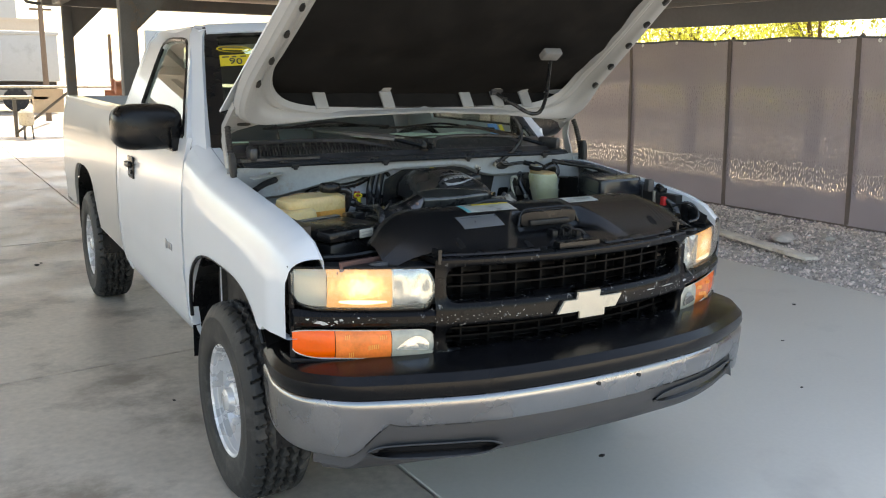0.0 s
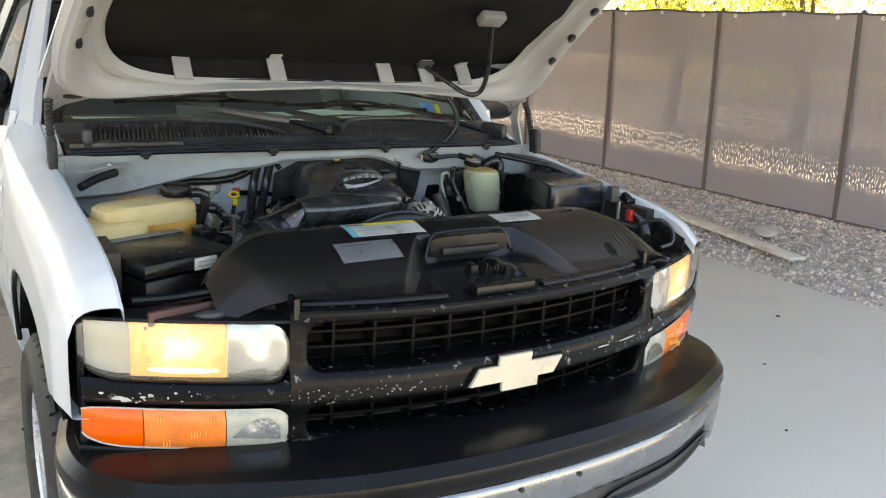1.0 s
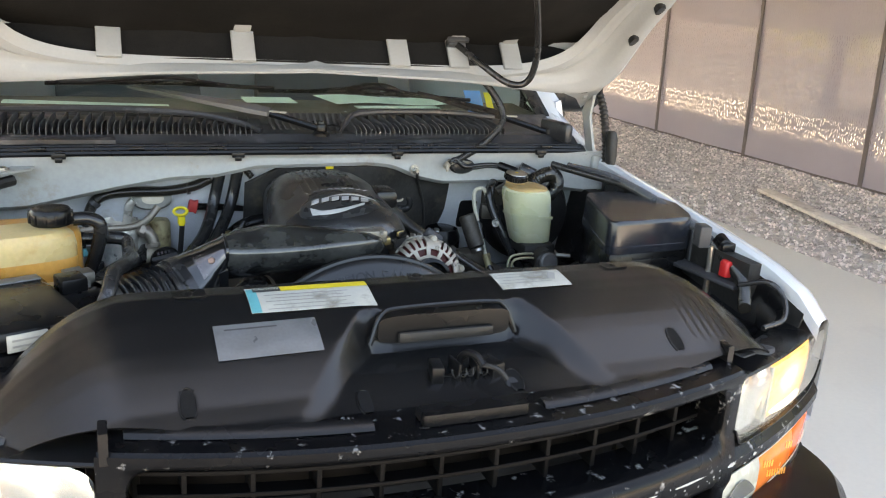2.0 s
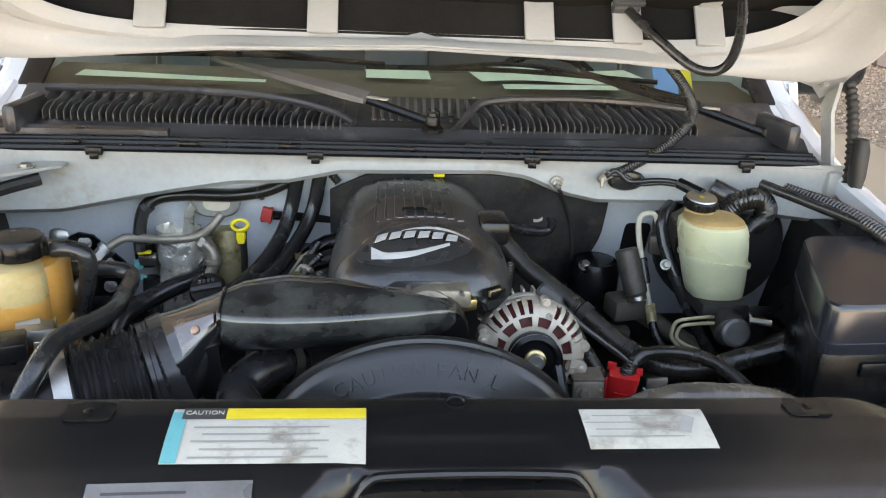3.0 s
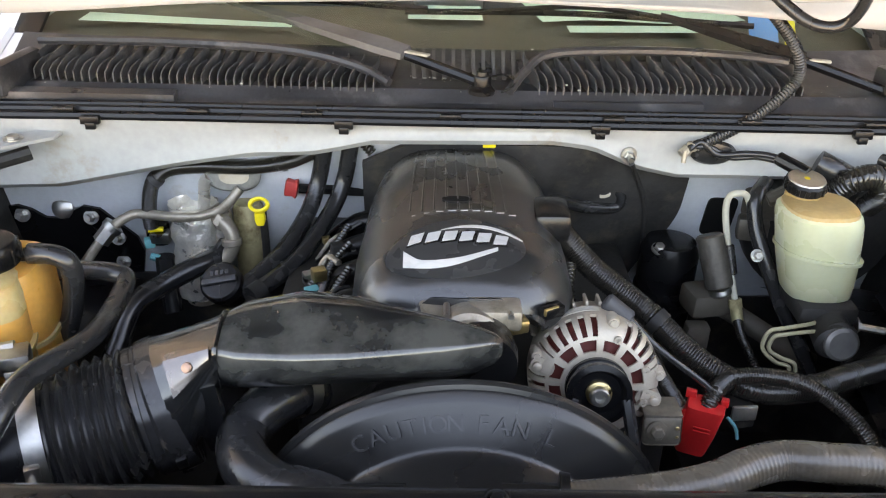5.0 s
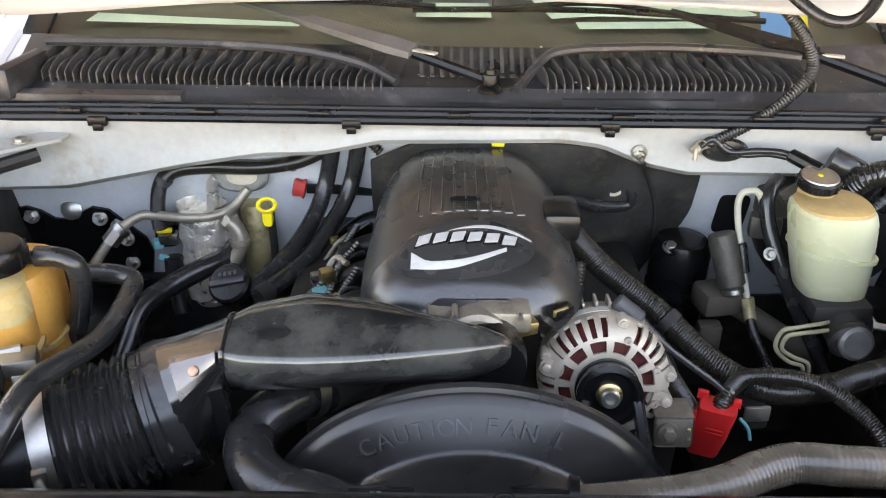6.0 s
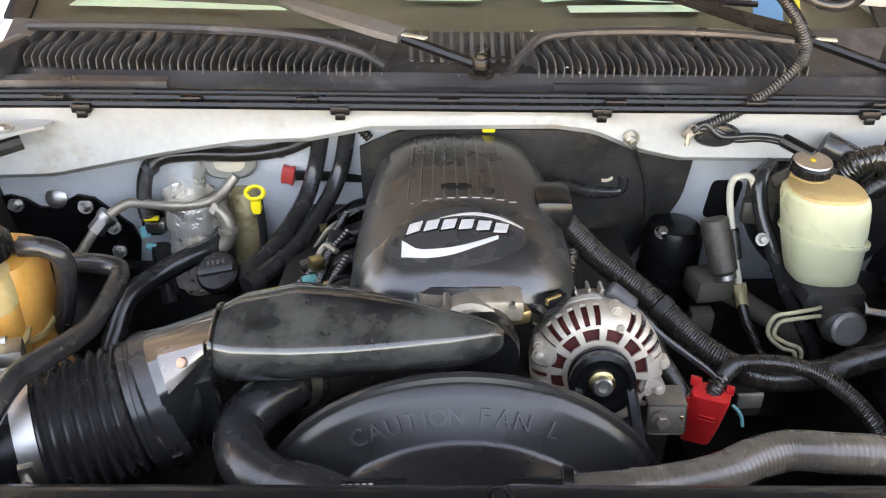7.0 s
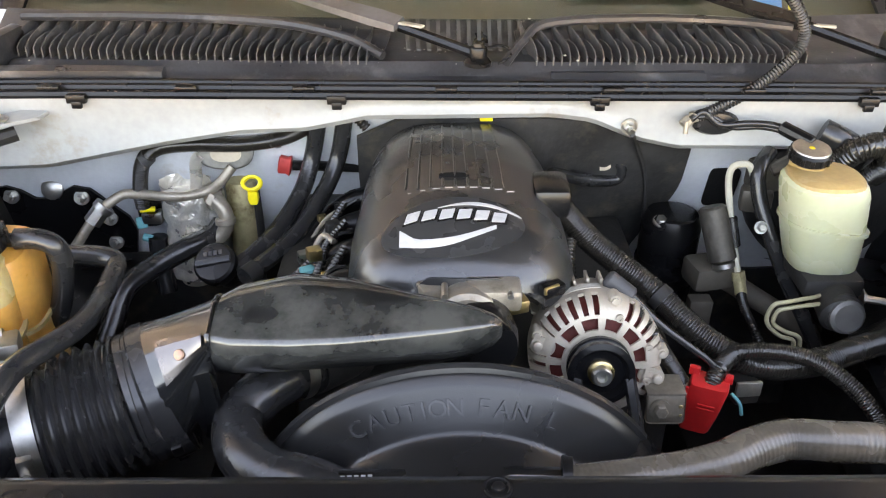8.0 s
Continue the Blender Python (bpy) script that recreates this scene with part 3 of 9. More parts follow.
# bits of debris on the slab
DEBRIS = material("dark_debris", (0.05, 0.045, 0.04), 0.9, vary=0.3, bump=0.2)
for k, (x, y, s) in enumerate(((0.59, 0.47, 0.012), (3.5, 1.735, 0.014), (-1.21, 5.56, 0.02), (-1.17, 5.63, 0.012), (2.7, 1.2, 0.008), (2.1, 0.6, 0.008), (3.1, 2.6, 0.008), (-0.9, 2.0, 0.008))):
    bm = bmesh.new()
    bmesh.ops.create_icosphere(bm, subdivisions=1, radius=1)
    for v in bm.verts:
        v.co *= 1 + 0.4 * noise.noise(v.co * 2 + Vector((k * 3.1, 0, 0)))
    moved(bm, pose(x, y, s * 0.25, 0, 0, k * 40) @ Matrix.Diagonal((s * 1.6, s, s * 0.4, 1)))
    tagged(part("debris", bm, DEBRIS), "small dark dried leaf scrap on the concrete", "debris", "scraps on the slab")

# ---- the fence with its shade cloth ----
FENCE_U, FENCE_H = 7.03, 2.09
fence = thing("fence", "chain fence covered with brown shade cloth on steel posts", "fence", at=lot(FENCE_U, 4.5))
fence_inv = Matrix.Translation(Vector(lot(FENCE_U, 4.5))).inverted()
SEAM = material("seam_cloth", (0.165, 0.132, 0.122), 0.9, vary=0.2, scale=4, grain=80, bump=0.1)
GROMMET = material("bright_grommet", (0.85, 0.85, 0.85), 0.35, 0.3, vary=0.1, bump=0)
POST_V = [-3.24 + 1.73 * k for k in range(12)]
SEAM_LEAN = Matrix(((1, 0, 0, 0), (0, 1, 0.045, 0), (0, 0, 1, 0), (0, 0, 0, 1)))     # the seams lean along the fence


def fpart(name, bm, mat, label=""):
    return part(name, moved(bm, fence_inv @ SEAM_LEAN), mat, fence, label)


for v in POST_V:
    fpart("post", lathe([(0.03, 0), (0.03, FENCE_H), (0.012, FENCE_H + 0.02)], 12, Matrix.Translation(lot(FENCE_U + 0.05, v))), POSTM)
for v0, v1 in zip(POST_V, POST_V[1:]):
    ph = v0

    def sheet(a, b, v0=v0, v1=v1, ph=ph):
        v = v0 + 0.012 + (v1 - v0 - 0.024) * a
        sag = 0.012 * math.sin(math.pi * a * 3) if b > 0.96 else 0
        x, y, _ = lot(FENCE_U + 0.018 * math.sin(a * 9 + ph) * math.sin(b * 5 + ph) - 0.012 * math.sin(math.pi * a), v)
        return (x, y, -0.08 + (FENCE_H + 0.06 - sag) * b)
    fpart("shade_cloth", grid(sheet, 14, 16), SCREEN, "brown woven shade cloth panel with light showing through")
    fpart("hem", tube([Vector(sheet(a / 8, 1.0)) + Vector((-0.012, 0, 0)) for a in range(9)], 0.012, 6, 2), VALM)
    x, y, _ = lot(FENCE_U - 0.008, v0)
    fpart("seam_strip", box(x - 0.006, x + 0.006, y - 0.028, y + 0.028, -0.08, FENCE_H - 0.01, 0.003), SEAM)
    fpart("bottom_hem", tube([Vector(sheet(a / 6, 0.035)) + Vector((-0.004, 0, 0)) for a in range(7)], 0.013, 6, 2), SEAM)
    for a in (0.12, 0.5, 0.86):
        p = Vector(sheet(a, 0.985))
        fpart("grommet", lathe([(0.008, -0.012), (0.022, -0.014), (0.022, -0.021), (0.008, -0.021)], 12, axis_pose(p - Vector((0.006, 0, 0)), (1, 0, 0)), cap=False), GROMMET, "bright metal grommet")

# ---- canopy overhead ----
ceiling = part("ceiling", join(box(-6.5, 7.4, 0.5, 17.8, 3.7, 3.82), *[box(x - 0.06, x + 0.06, 0.6, 17.7, 3.48, 3.70, 0.004) for x in (-6.3, -3.0, 0.3, 3.6, 6.9)],
                               *[box(-6.4, 7.3, y - 0.04, y + 0.04, 3.60, 3.70) for y in range(2, 18, 2)]), ROOFM, smooth=False)
tagged(ceiling, "pale steel canopy roof with purlins over the lot", "canopy", kind="structure")
fascia = part("trim", thick(grid(lambda a, b: (*lot(7.30 + 0.01 * math.sin(a * 60), 0.3 + 17.5 * a)[:2], 2.27 + 1.45 * b), 60, 3), 0.02), VALM)
tagged(fascia, "dark grey hanging fascia along the canopy edge", "fascia", kind="structure")
part("rail", box(lot(7.28, 4)[0] - 0.5, lot(7.28, 4)[0] - 0.44, 0.3, 17.8, 2.50, 2.56, 0.005), POSTM, fascia)
for x, y in ((-6.2, 0.7), (-6.2, 8), (-6.2, 17.4), (6.85, 0.6), (6.2, 17.4)):
    canopy_post = part("canopy_post", box(x - 0.08, x + 0.08, y - 0.08, y + 0.08, 0, 3.5, 0.008), POSTM)
    tagged(canopy_post, "square grey steel post holding up the canopy", "post", "canopy posts", "structure")

# ---- steel rack behind the truck ----
rack = thing("steel_rack", "grey steel rack with a deck on braced posts", "rack", at=(0.1, 9.7, 0))


def rpart(name, bm, mat=POSTM, label=""):
    return part(name, moved(bm, Matrix.Translation((-0.1, -9.7, 0))), mat, rack, label)


for px, py, w in ((0.115, 8.16, 0.09), (-0.135, 11.23, 0.065), (4.6, 8.0, 0.09), (4.4, 11.1, 0.065)):
    rpart("post", box(px - w, px + w, py - w, py + w, 0, 2.46, 0.006))
    rpart("gusset", prism([(0, 0), (0.42, 0), (0, -0.42)], pose(px + w, py + 0.012, 2.455, 90, 0, 0), 0.024))
rpart("beam", box(-0.25, 5.2, 8.02, 8.30, 2.46, 2.62, 0.008))
rpart("beam", box(-0.45, 5.0, 11.10, 11.36, 2.46, 2.62, 0.008))
rpart("side_beam", box(-0.33, -0.20, 7.9, 11.6, 2.47, 2.66, 0.008), POSTM)
rpart("deck", box(-0.5, 5.3, 7.8, 11.7, 2.66, 2.74, 0.004), TANWALL, "pale grey deck boards")
for pts in ([(-0.62, 11.3, 3.4), (-0.62, 11.3, 2.62), (-0.60, 11.3, 2.50), (-0.14, 11.25, 2.48)], [(-0.40, 8.0, 3.4), (-0.40, 8.0, 2.70), (-0.36, 8.0, 2.60), (0.2, 8.05, 2.58)]):
    rpart("rail_pipe", tube(pts, 0.022, 8, 4))

# ---- the pickup truck: body ----
truck = thing("pickup_truck", "white regular-cab pickup truck with its hood raised and headlights on", "pickup truck")


def front_y(x):
    """How far back the front face lies at x."""
    return -0.065 + 0.30 * (min(abs(x), 1.0) / 0.95) ** 2.2


TOPLINE = [(0.05, 1.075), (0.10, 1.098), (0.17, 1.138), (0.29, 1.165), (0.46, 1.186), (0.6, 1.203), (0.82, 1.226), (1.0, 1.245), (1.16, 1.272), (1.30, 1.315), (1.42, 1.355)]


def arch_low(y, yc, half, top, base, p=3.0):
    d = abs(y - yc) / half
    return base if d >= 1 else base + (top - base) * (1 - d ** p) ** (1 / p)


def side_x(z):
    """Half width of the body's flank at height z."""
    return lerp_table([(0.45, 0.885), (0.54, 0.925), (0.62, 0.945), (0.80, 0.955), (0.95, 0.956), (1.10, 0.952), (1.24, 0.938), (1.34, 0.918), (1.40, 0.90), (1.78, 0.745), (1.84, 0.70), (1.865, 0.60)], z)


def fender(s):

    def fn(a, b):
        y = 0.085 + (1.40 - 0.085) * a ** 0.9
        zt = lerp_table(TOPLINE, y)
        low = 0.838 if y < 0.385 else max(arch_low(y, 0.88, 0.515, 0.945, 0.50), 0.565)
        if y < 0.45:
            low = max(low, 0.838 - 0.02 * sstep(0.3, 0.45, y))
        front = sstep(0.30, 0.05, y)
        # from the inner lip over the crown and down the flank
        q = 1 - 0.72 * front
        prof = [(0.832, zt - 0.035), (0.832, zt - 0.004), (0.842, zt + 0.002), (0.862, zt - 0.002 * q), (0.890, zt - 0.014 * q), (0.912, zt - 0.034 * q), (0.930, zt - 0.066 * q), (0.943, zt - 0.115 * q)]
        z1 = zt - 0.115 * q
        for k in range(1, 13):
            z = z1 + (low - z1) * k / 12
            prof.append((min(side_x(z), 0.956) if k > 1 else 0.947, z))
        prof.append((side_x(low) - 0.006, low - 0.002))
        prof.append((side_x(low) - 0.035, low + 0.002))
        t = b * (len(prof) - 1)
        i = min(int(t), len(prof) - 2)
        f = t - i
        x = prof[i][0] + (prof[i + 1][0] - prof[i][0]) * f
        z = prof[i][1] + (prof[i + 1][1] - prof[i][1]) * f
        x -= 0.022 * front * sstep(0.84, 0.95, x)
        yy = y + (front_y(x) - 0.004 - 0.085) * max(0.0, 1 - (y - 0.085) / 0.32)
        return (s * x, yy, z)
    ob = part("fender", grid(fn, 60, 24), WHITE, truck)
    # inner wheel housing and apron
    part("wheel_liner", grid(lambda a, b: (s * (0.93 - 0.33 * b), 0.88 + 0.53 * math.cos(math.pi * a), 0.42 + 0.55 * math.sin(math.pi * a) ** 0.7), 24, 4), BLACK, ob)
    part("arch_lip", tube([(s * (side_x(max(0.5, arch_low(y, 0.88, 0.515, 0.945, 0.50))) - 0.01), y, arch_low(y, 0.88, 0.515, 0.945, 0.50) - 0.004) for y in (1.392, 1.38, 1.34, 1.27, 1.15, 1.0, 0.85, 0.7, 0.58, 0.48, 0.41)], 0.008, 6, 4), BLACK, ob)
    return ob


for s in (-1, 1):
    fender(s)


def cab_panel(s, y0, y1, z0f, z1, nz=18, ny=10, inset=0.0):
    """A piece of the flank from y0 to y1."""
    def fn(a, b):
        y = y0 + (y1 - y0) * a
        z0 = z0f(y) if callable(z0f) else z0f
        z = z0 + (z1 - z0) * b
        crease = 0.007 * math.exp(-((z - 0.80) / 0.018) ** 2)
        return (s * (side_x(z) - inset + crease * 0.6), y, z)
    return thick(grid(fn, ny, nz), 0.02)


BELT = 1.365
for s in (-1, 1):
    door = part("door", cab_panel(s, 1.425, 2.868, 0.565, BELT), WHITE, truck)
    # window frame round the glass
    outer = [(1.43, BELT - 0.01), (1.60, 1.50), (1.80, 1.665), (1.98, 1.795), (2.10, 1.838), (2.45, 1.845), (2.75, 1.836), (2.84, 1.78), (2.864, 1.55), (2.868, BELT - 0.01)]
    inner = [(1.51, BELT), (1.64, 1.475), (1.82, 1.62), (1.99, 1.745), (2.08, 1.775), (2.30, 1.785), (2.46, 1.778), (2.52, 1.735), (2.525, 1.55), (2.53, BELT)]
    bm = bmesh.new()
    vo = [bm.verts.new((s * (side_x(z) + 0.002), y, z)) for y, z in outer]
    vi = [bm.verts.new((s * (side_x(z) - 0.004), y, z)) for y, z in inner]
    for k in range(len(outer) - 1):
        bm.faces.new((vo[k], vo[k + 1], vi[k + 1], vi[k]))
    part("window_frame", thick(bm, 0.03), WHITE, door)
    part("window_seal", tube([(s * (side_x(z) - 0.008), y, z) for y, z in inner], 0.011, 6, 3), BLACK, door)
    bm = bmesh.new()
    bm.faces.new([bm.verts.new((s * (side_x(z) - 0.014), y, z)) for y, z in inner])
    pane = part("pane", bm, GLASS, door, "greenish side window glass")
    pane.visible_shadow = False
    part("belt_seal", box(min(s * 0.900, s * 0.914), max(s * 0.900, s * 0.914), 1.50, 2.55, BELT - 0.012, BELT + 0.008, 0.003), BLACK, door)
    # handle in a black cup
    part("handle_cup", obox((s * 0.953, 2.48, 1.135), (0.012, 0.13, 0.115), 0, 0.005), BLACK, door)
    part("door_handle", join(obox((s * 0.968, 2.485, 1.15), (0.022, 0.115, 0.03), 0, 0.008), obox((s * 0.962, 2.435, 1.115), (0.014, 0.022, 0.022), 0, 0.004)), BLACK, door)
    # the small model badge, as bars
    for k in range(4):
        part("badge", obox((s * 0.9585, 1.72 - 0.032 * k, 0.868), (0.004, 0.024, 0.030 if k else 0.042), 0, 0.001), BADGE, door)
    # sill, body corner behind the door, front pillar
    part("sill", cab_panel(s, 1.40, 2.90, 0.50, 0.558, 4, 4, 0.012), WHITE, truck)
    part("cowl_side", thick(grid(lambda a, b: (s * (0.80 + 0.10 * b), 1.15 + 0.30 * a, 1.262 + 0.10 * a - 0.02 * b), 6, 4), 0.012), WHITE, truck)
    part("rear_corner", cab_panel(s, 2.872, 2.93, 0.50, 1.84, 24, 3), WHITE, truck)
    pil = [(0.868, 1.36, 1.30), (0.845, 1.46, 1.40), (0.80, 1.62, 1.53), (0.755, 1.80, 1.67), (0.712, 1.95, 1.79), (0.66, 2.06, 1.845)]
    part("pillar", thick(grid(lambda a, b: (s * (lerp_table([(i / 5, p[0]) for i, p in enumerate(pil)], a) + 0.035 * b - 0.002), lerp_table([(i / 5, p[1]) for i, p in enumerate(pil)], a) - 0.055 + 0.085 * b, lerp_table([(i / 5, p[2]) for i, p in enumerate(pil)], a) + 0.004 * b), 12, 4), 0.03), WHITE, truck)

# roof and back of the cab
roof = part("roof", thick(grid(lambda a, b: ((-0.705 + 1.41 * a), 1.97 + 0.05 * (1 - (2 * a - 1) ** 2) * -1 + (2.92 - 1.97) * b, 1.842 + 0.036 * (1 - (2 * a - 1) ** 4) - 0.020 * (2 * b - 1) ** 4), 16, 12), 0.03), WHITE, truck)
part("cab_back", join(box(-0.90, 0.90, 2.90, 2.93, 0.55, 1.36), box(-0.76, -0.55, 2.90, 2.93, 1.36, 1.85), box(0.55, 0.76, 2.90, 2.93, 1.36, 1.85), box(-0.55, 0.55, 2.90, 2.93, 1.76, 1.85)), WHITE, truck)
rear_glass = part("rear_window", box(-0.56, 0.56, 2.908, 2.914, 1.35, 1.77), GLASS, truck, "rear cab window glass")
rear_glass.visible_shadow = False
part("cab_floor", box(-0.88, 0.88, 1.40, 2.90, 0.50, 0.56), CABIN, truck)

# windscreen


def screen_pt(a, b):
    x = -0.835 + 1.67 * a
    k = (x / 0.835) ** 2
    lo = Vector((x, 1.19 + 0.17 * k, 1.352 - 0.03 * k))
    xt = x * 0.80
    hi = Vector((xt, 1.93 + 0.06 * k, 1.862 - 0.028 * k))
    p = lo.lerp(hi, b)
    p.y -= 0.03 * math.sin(math.pi * b)
    return p


windscreen = part("windscreen", grid(lambda a, b: screen_pt(a, b), 20, 10), GLASS, truck, "tinted curved windscreen glass")
windscreen.visible_shadow = False
for aa in (0.012, 0.988):
    part("screen_seal", thick(grid(lambda a, b: screen_pt(aa + 0.022 * (b - 0.5) * 2, a) + Vector((0, -0.006, 0.003)), 12, 3), 0.006), BLACK, windscreen)
part("screen_seal", thick(grid(lambda a, b: screen_pt(a, 0.905 + 0.030 * b) + Vector((0, -0.006, 0.003)), 20, 3), 0.006), BLACK, windscreen)
part("roof_header", thick(grid(lambda a, b: screen_pt(a, 0.932 + 0.085 * b) + Vector((0, -0.012 * (1 - b), 0.008 + 0.006 * math.sin(math.pi * b))), 20, 5), 0.008), WHITE, roof)
tint = part("tint_band", grid(lambda a, b: screen_pt(0.02 + 0.96 * a, 0.84 + 0.12 * b) + Vector((0, 0.006, -0.004)), 16, 3), glass("tint_film", (0.10, 0.12, 0.13)), windscreen)


def on_screen(u0, u1, b0, b1, off, name, mat, label="", nu=3, nv=3):
    bm = grid(lambda a, b: screen_pt((u0 + (u1 - u0) * a + 0.835) / 1.67, b0 + (b1 - b0) * b) + Vector((0, -off, off * 0.6)), nu, nv)
    return part(name, thick(bm, 0.0006), mat, windscreen, label)


on_screen(-0.845, -0.600, 0.640, 0.735, 0.004, "lot_sticker", LABELYEL, "bright yellow sticker with handwritten marks")
_m = Matrix.Translation(screen_pt((-0.70 + 0.835) / 1.67, 0.672) + Vector((0, -0.0075, 0.0045))) @ pose(0, 0, 0, 36, 0, -14) @ pose(0, 0, 0)
part("marking", lettering("90", 0.062, _m), INK, windscreen)
for k, (u, w) in enumerate(((-0.765, 0.035), (-0.715, 0.022), (-0.672, 0.03))):
    on_screen(u, u + w, 0.712, 0.722, 0.0055, "marking", INK)
oval_m = Matrix.Translation(screen_pt((-0.70 + 0.835) / 1.67, 0.78) + Vector((0, -0.006, 0.004))) @ pose(0, 0, 0, 36, 0, -14)
part("oval_sticker", lathe([(0.052, 0), (0.058, 0), (0.058, 0.0015), (0.052, 0.0015), (0.052, 0)], 32, oval_m @ Matrix.Diagonal((1.35, 0.42, 1, 1)), cap=False), LABELYEL, windscreen)
part("bar", obox((0, 0, 0), (0.10, 0.012, 0.001)), LABELYEL, windscreen).matrix_basis = oval_m

# cabin
dash = part("dashboard", loft([[(x, 1.30 + dy, 1.22 + dz) for dy, dz in ((0.0, 0.06), (0.10, 0.10), (0.30, 0.11), (0.42, 0.06), (0.42, -0.20), (0.0, -0.20))] for x in (-0.82, -0.4, 0.0, 0.4, 0.82)]), DASH, truck, "dark brown dashboard top")
MINT = material("pale_green_paper", (0.72, 0.86, 0.74), 0.5, vary=0.06, scale=6, bump=0)
part("paper_sheet", thick(grid(lambda a, b: (0.17 + 0.42 * a - 0.03 * b, 1.470 + 0.19 * b + 0.04 * a * (1 - b), 1.338 + 0.004 * math.sin(a * 7)), 10, 5), 0.001), MINT, dash, "pale green paper sheet lying on the dashboard")
part("paper_sheet", thick(grid(lambda a, b: (0.215 + 0.27 * a, 1.400 + 0.050 * b + 0.02 * a, 1.336), 8, 3), 0.001), MINT, dash)
part("paper_sheet", thick(grid(lambda a, b: (-0.73 + 0.41 * a, 1.395 + 0.065 * b * (1 - 0.6 * a) + 0.02 * (0.5 - a), 1.338), 8, 3), 0.001), MINT, dash)
part("paper_sheet", thick(grid(lambda a, b: (-0.10 + 0.15 * a, 1.47 + 0.12 * b, 1.339), 4, 3), 0.001), MINT, dash)
part("blue_card", thick(grid(lambda a, b: (0.545 + 0.055 * a, 1.34 + 0.05 * b, 1.335 + 0.06 * b), 3, 3), 0.001), BLUE, dash, "bright blue card behind the windscreen")
part("yellow_card", thick(grid(lambda a, b: (0.612 + 0.022 * a, 1.34 + 0.05 * b, 1.335 + 0.055 * b), 3, 3), 0.001), LABELYEL, dash)
for s in (-1, 1):
    seat = part("seat", loft([[(s * 0.38 + x, 2.15 + y, 0.86 + z) for x, z in super_ring(0.28, 0.10, 4, 16)] for y in (-0.28, 0.0, 0.28)]), CABIN, truck, "grey cloth cab seat")
    part("seat_back", loft([[(s * 0.38 + x * k, 2.46 + 0.22 * f + y, 0.92 + 0.62 * f) for x, y in super_ring(0.27, 0.075, 4, 16)] for f, k in ((0, 1), (0.5, 1), (0.9, 0.9), (1.0, 0.8))]), CABIN, seat)
    part("headrest", loft([[(s * 0.38 + x * k, 2.68 + 0.03 * f + y * k, 1.56 + 0.20 * f) for x, y in super_ring(0.13, 0.055, 3.5, 16)] for f, k in ((0, 0.85), (0.2, 1), (0.8, 1), (1.0, 0.75))]), CABIN, seat)
wheel_m = pose(0.38, 1.86, 1.20, -62, 0, 0)
steer = part("steering_wheel", lathe([(0.178 + 0.013 * math.cos(a), 0.013 * math.sin(a)) for a in [2 * math.pi * k / 10 for k in range(11)]], 32, wheel_m, cap=False), BLACK, truck)
part("wheel_hub", moved(join(box(-0.17, 0.17, -0.02, 0.02, -0.03, -0.005, 0.005), lathe([(0.06, -0.05), (0.07, 0.0), (0.05, 0.015)], 20)), wheel_m), BLACK, steer)
part("column", rod((0.38, 1.84, 1.19), (0.38, 1.50, 1.05), 0.04, 12), BLACK, steer)

# mirrors
for s in (-1, 1):
    mirror = part("mirror", loft([[(s * (1.03 + x * kx), 1.63 + f, 1.397 + z * kz) for x, z in super_ring(0.145, 0.098, 3.6, 28)] for f, kx, kz in ((-0.075, 0.72, 0.62), (-0.062, 0.88, 0.82), (-0.035, 0.97, 0.95), (0.0, 1, 1), (0.05, 1.0, 1.0), (0.06, 0.97, 0.97))]), BLACK, truck, "large black plastic door mirror")
    part("mirror_arm", loft([[(s * x, 1.60 + 0.055 * y + (0.93 - x) * 0.35, 1.355 + dz + (0.93 - x) * 0.1) for y, dz in ((-1, -0.055), (1, -0.055), (1, 0.045), (-1, 0.045))] for x in (0.885, 0.91, 0.95)]), BLACK, mirror)
    part("mirror_glass", loft([[(s * (1.03 + x), 1.692 + f, 1.397 + z) for x, z in super_ring(0.125, 0.08, 3.6, 28)] for f in (-0.003, 0.0)]), REFLECT, mirror)

# bed
BED_TOP = 1.405
# White darkened for dust and the shade on the bed; pinkish patches are dirt
BEDWHITE = material("shaded_bed_paint", (0.42, 0.415, 0.40), 0.32, coat=0.3, vary=0.04, scale=1.2, grain=600, bump=0.01, rvary=0.012, dirt=(0.58, 0.34, 0.27), dirt_at=0.68, dirt_scale=1.1)
for s in (-1, 1):
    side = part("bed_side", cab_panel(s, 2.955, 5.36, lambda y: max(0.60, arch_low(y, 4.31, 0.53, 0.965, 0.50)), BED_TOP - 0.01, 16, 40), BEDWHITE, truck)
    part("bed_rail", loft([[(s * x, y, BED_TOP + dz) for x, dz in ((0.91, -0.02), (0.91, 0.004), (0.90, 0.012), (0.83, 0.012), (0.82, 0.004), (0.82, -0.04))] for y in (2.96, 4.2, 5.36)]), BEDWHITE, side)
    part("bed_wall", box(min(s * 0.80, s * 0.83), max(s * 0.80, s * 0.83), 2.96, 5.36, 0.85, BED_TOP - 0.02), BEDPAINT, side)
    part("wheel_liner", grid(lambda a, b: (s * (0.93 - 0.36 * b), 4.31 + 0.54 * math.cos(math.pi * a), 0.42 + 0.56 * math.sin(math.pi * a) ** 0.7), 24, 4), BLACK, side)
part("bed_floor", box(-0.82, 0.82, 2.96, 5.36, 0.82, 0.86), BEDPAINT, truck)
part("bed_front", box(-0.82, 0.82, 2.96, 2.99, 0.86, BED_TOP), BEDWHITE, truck)
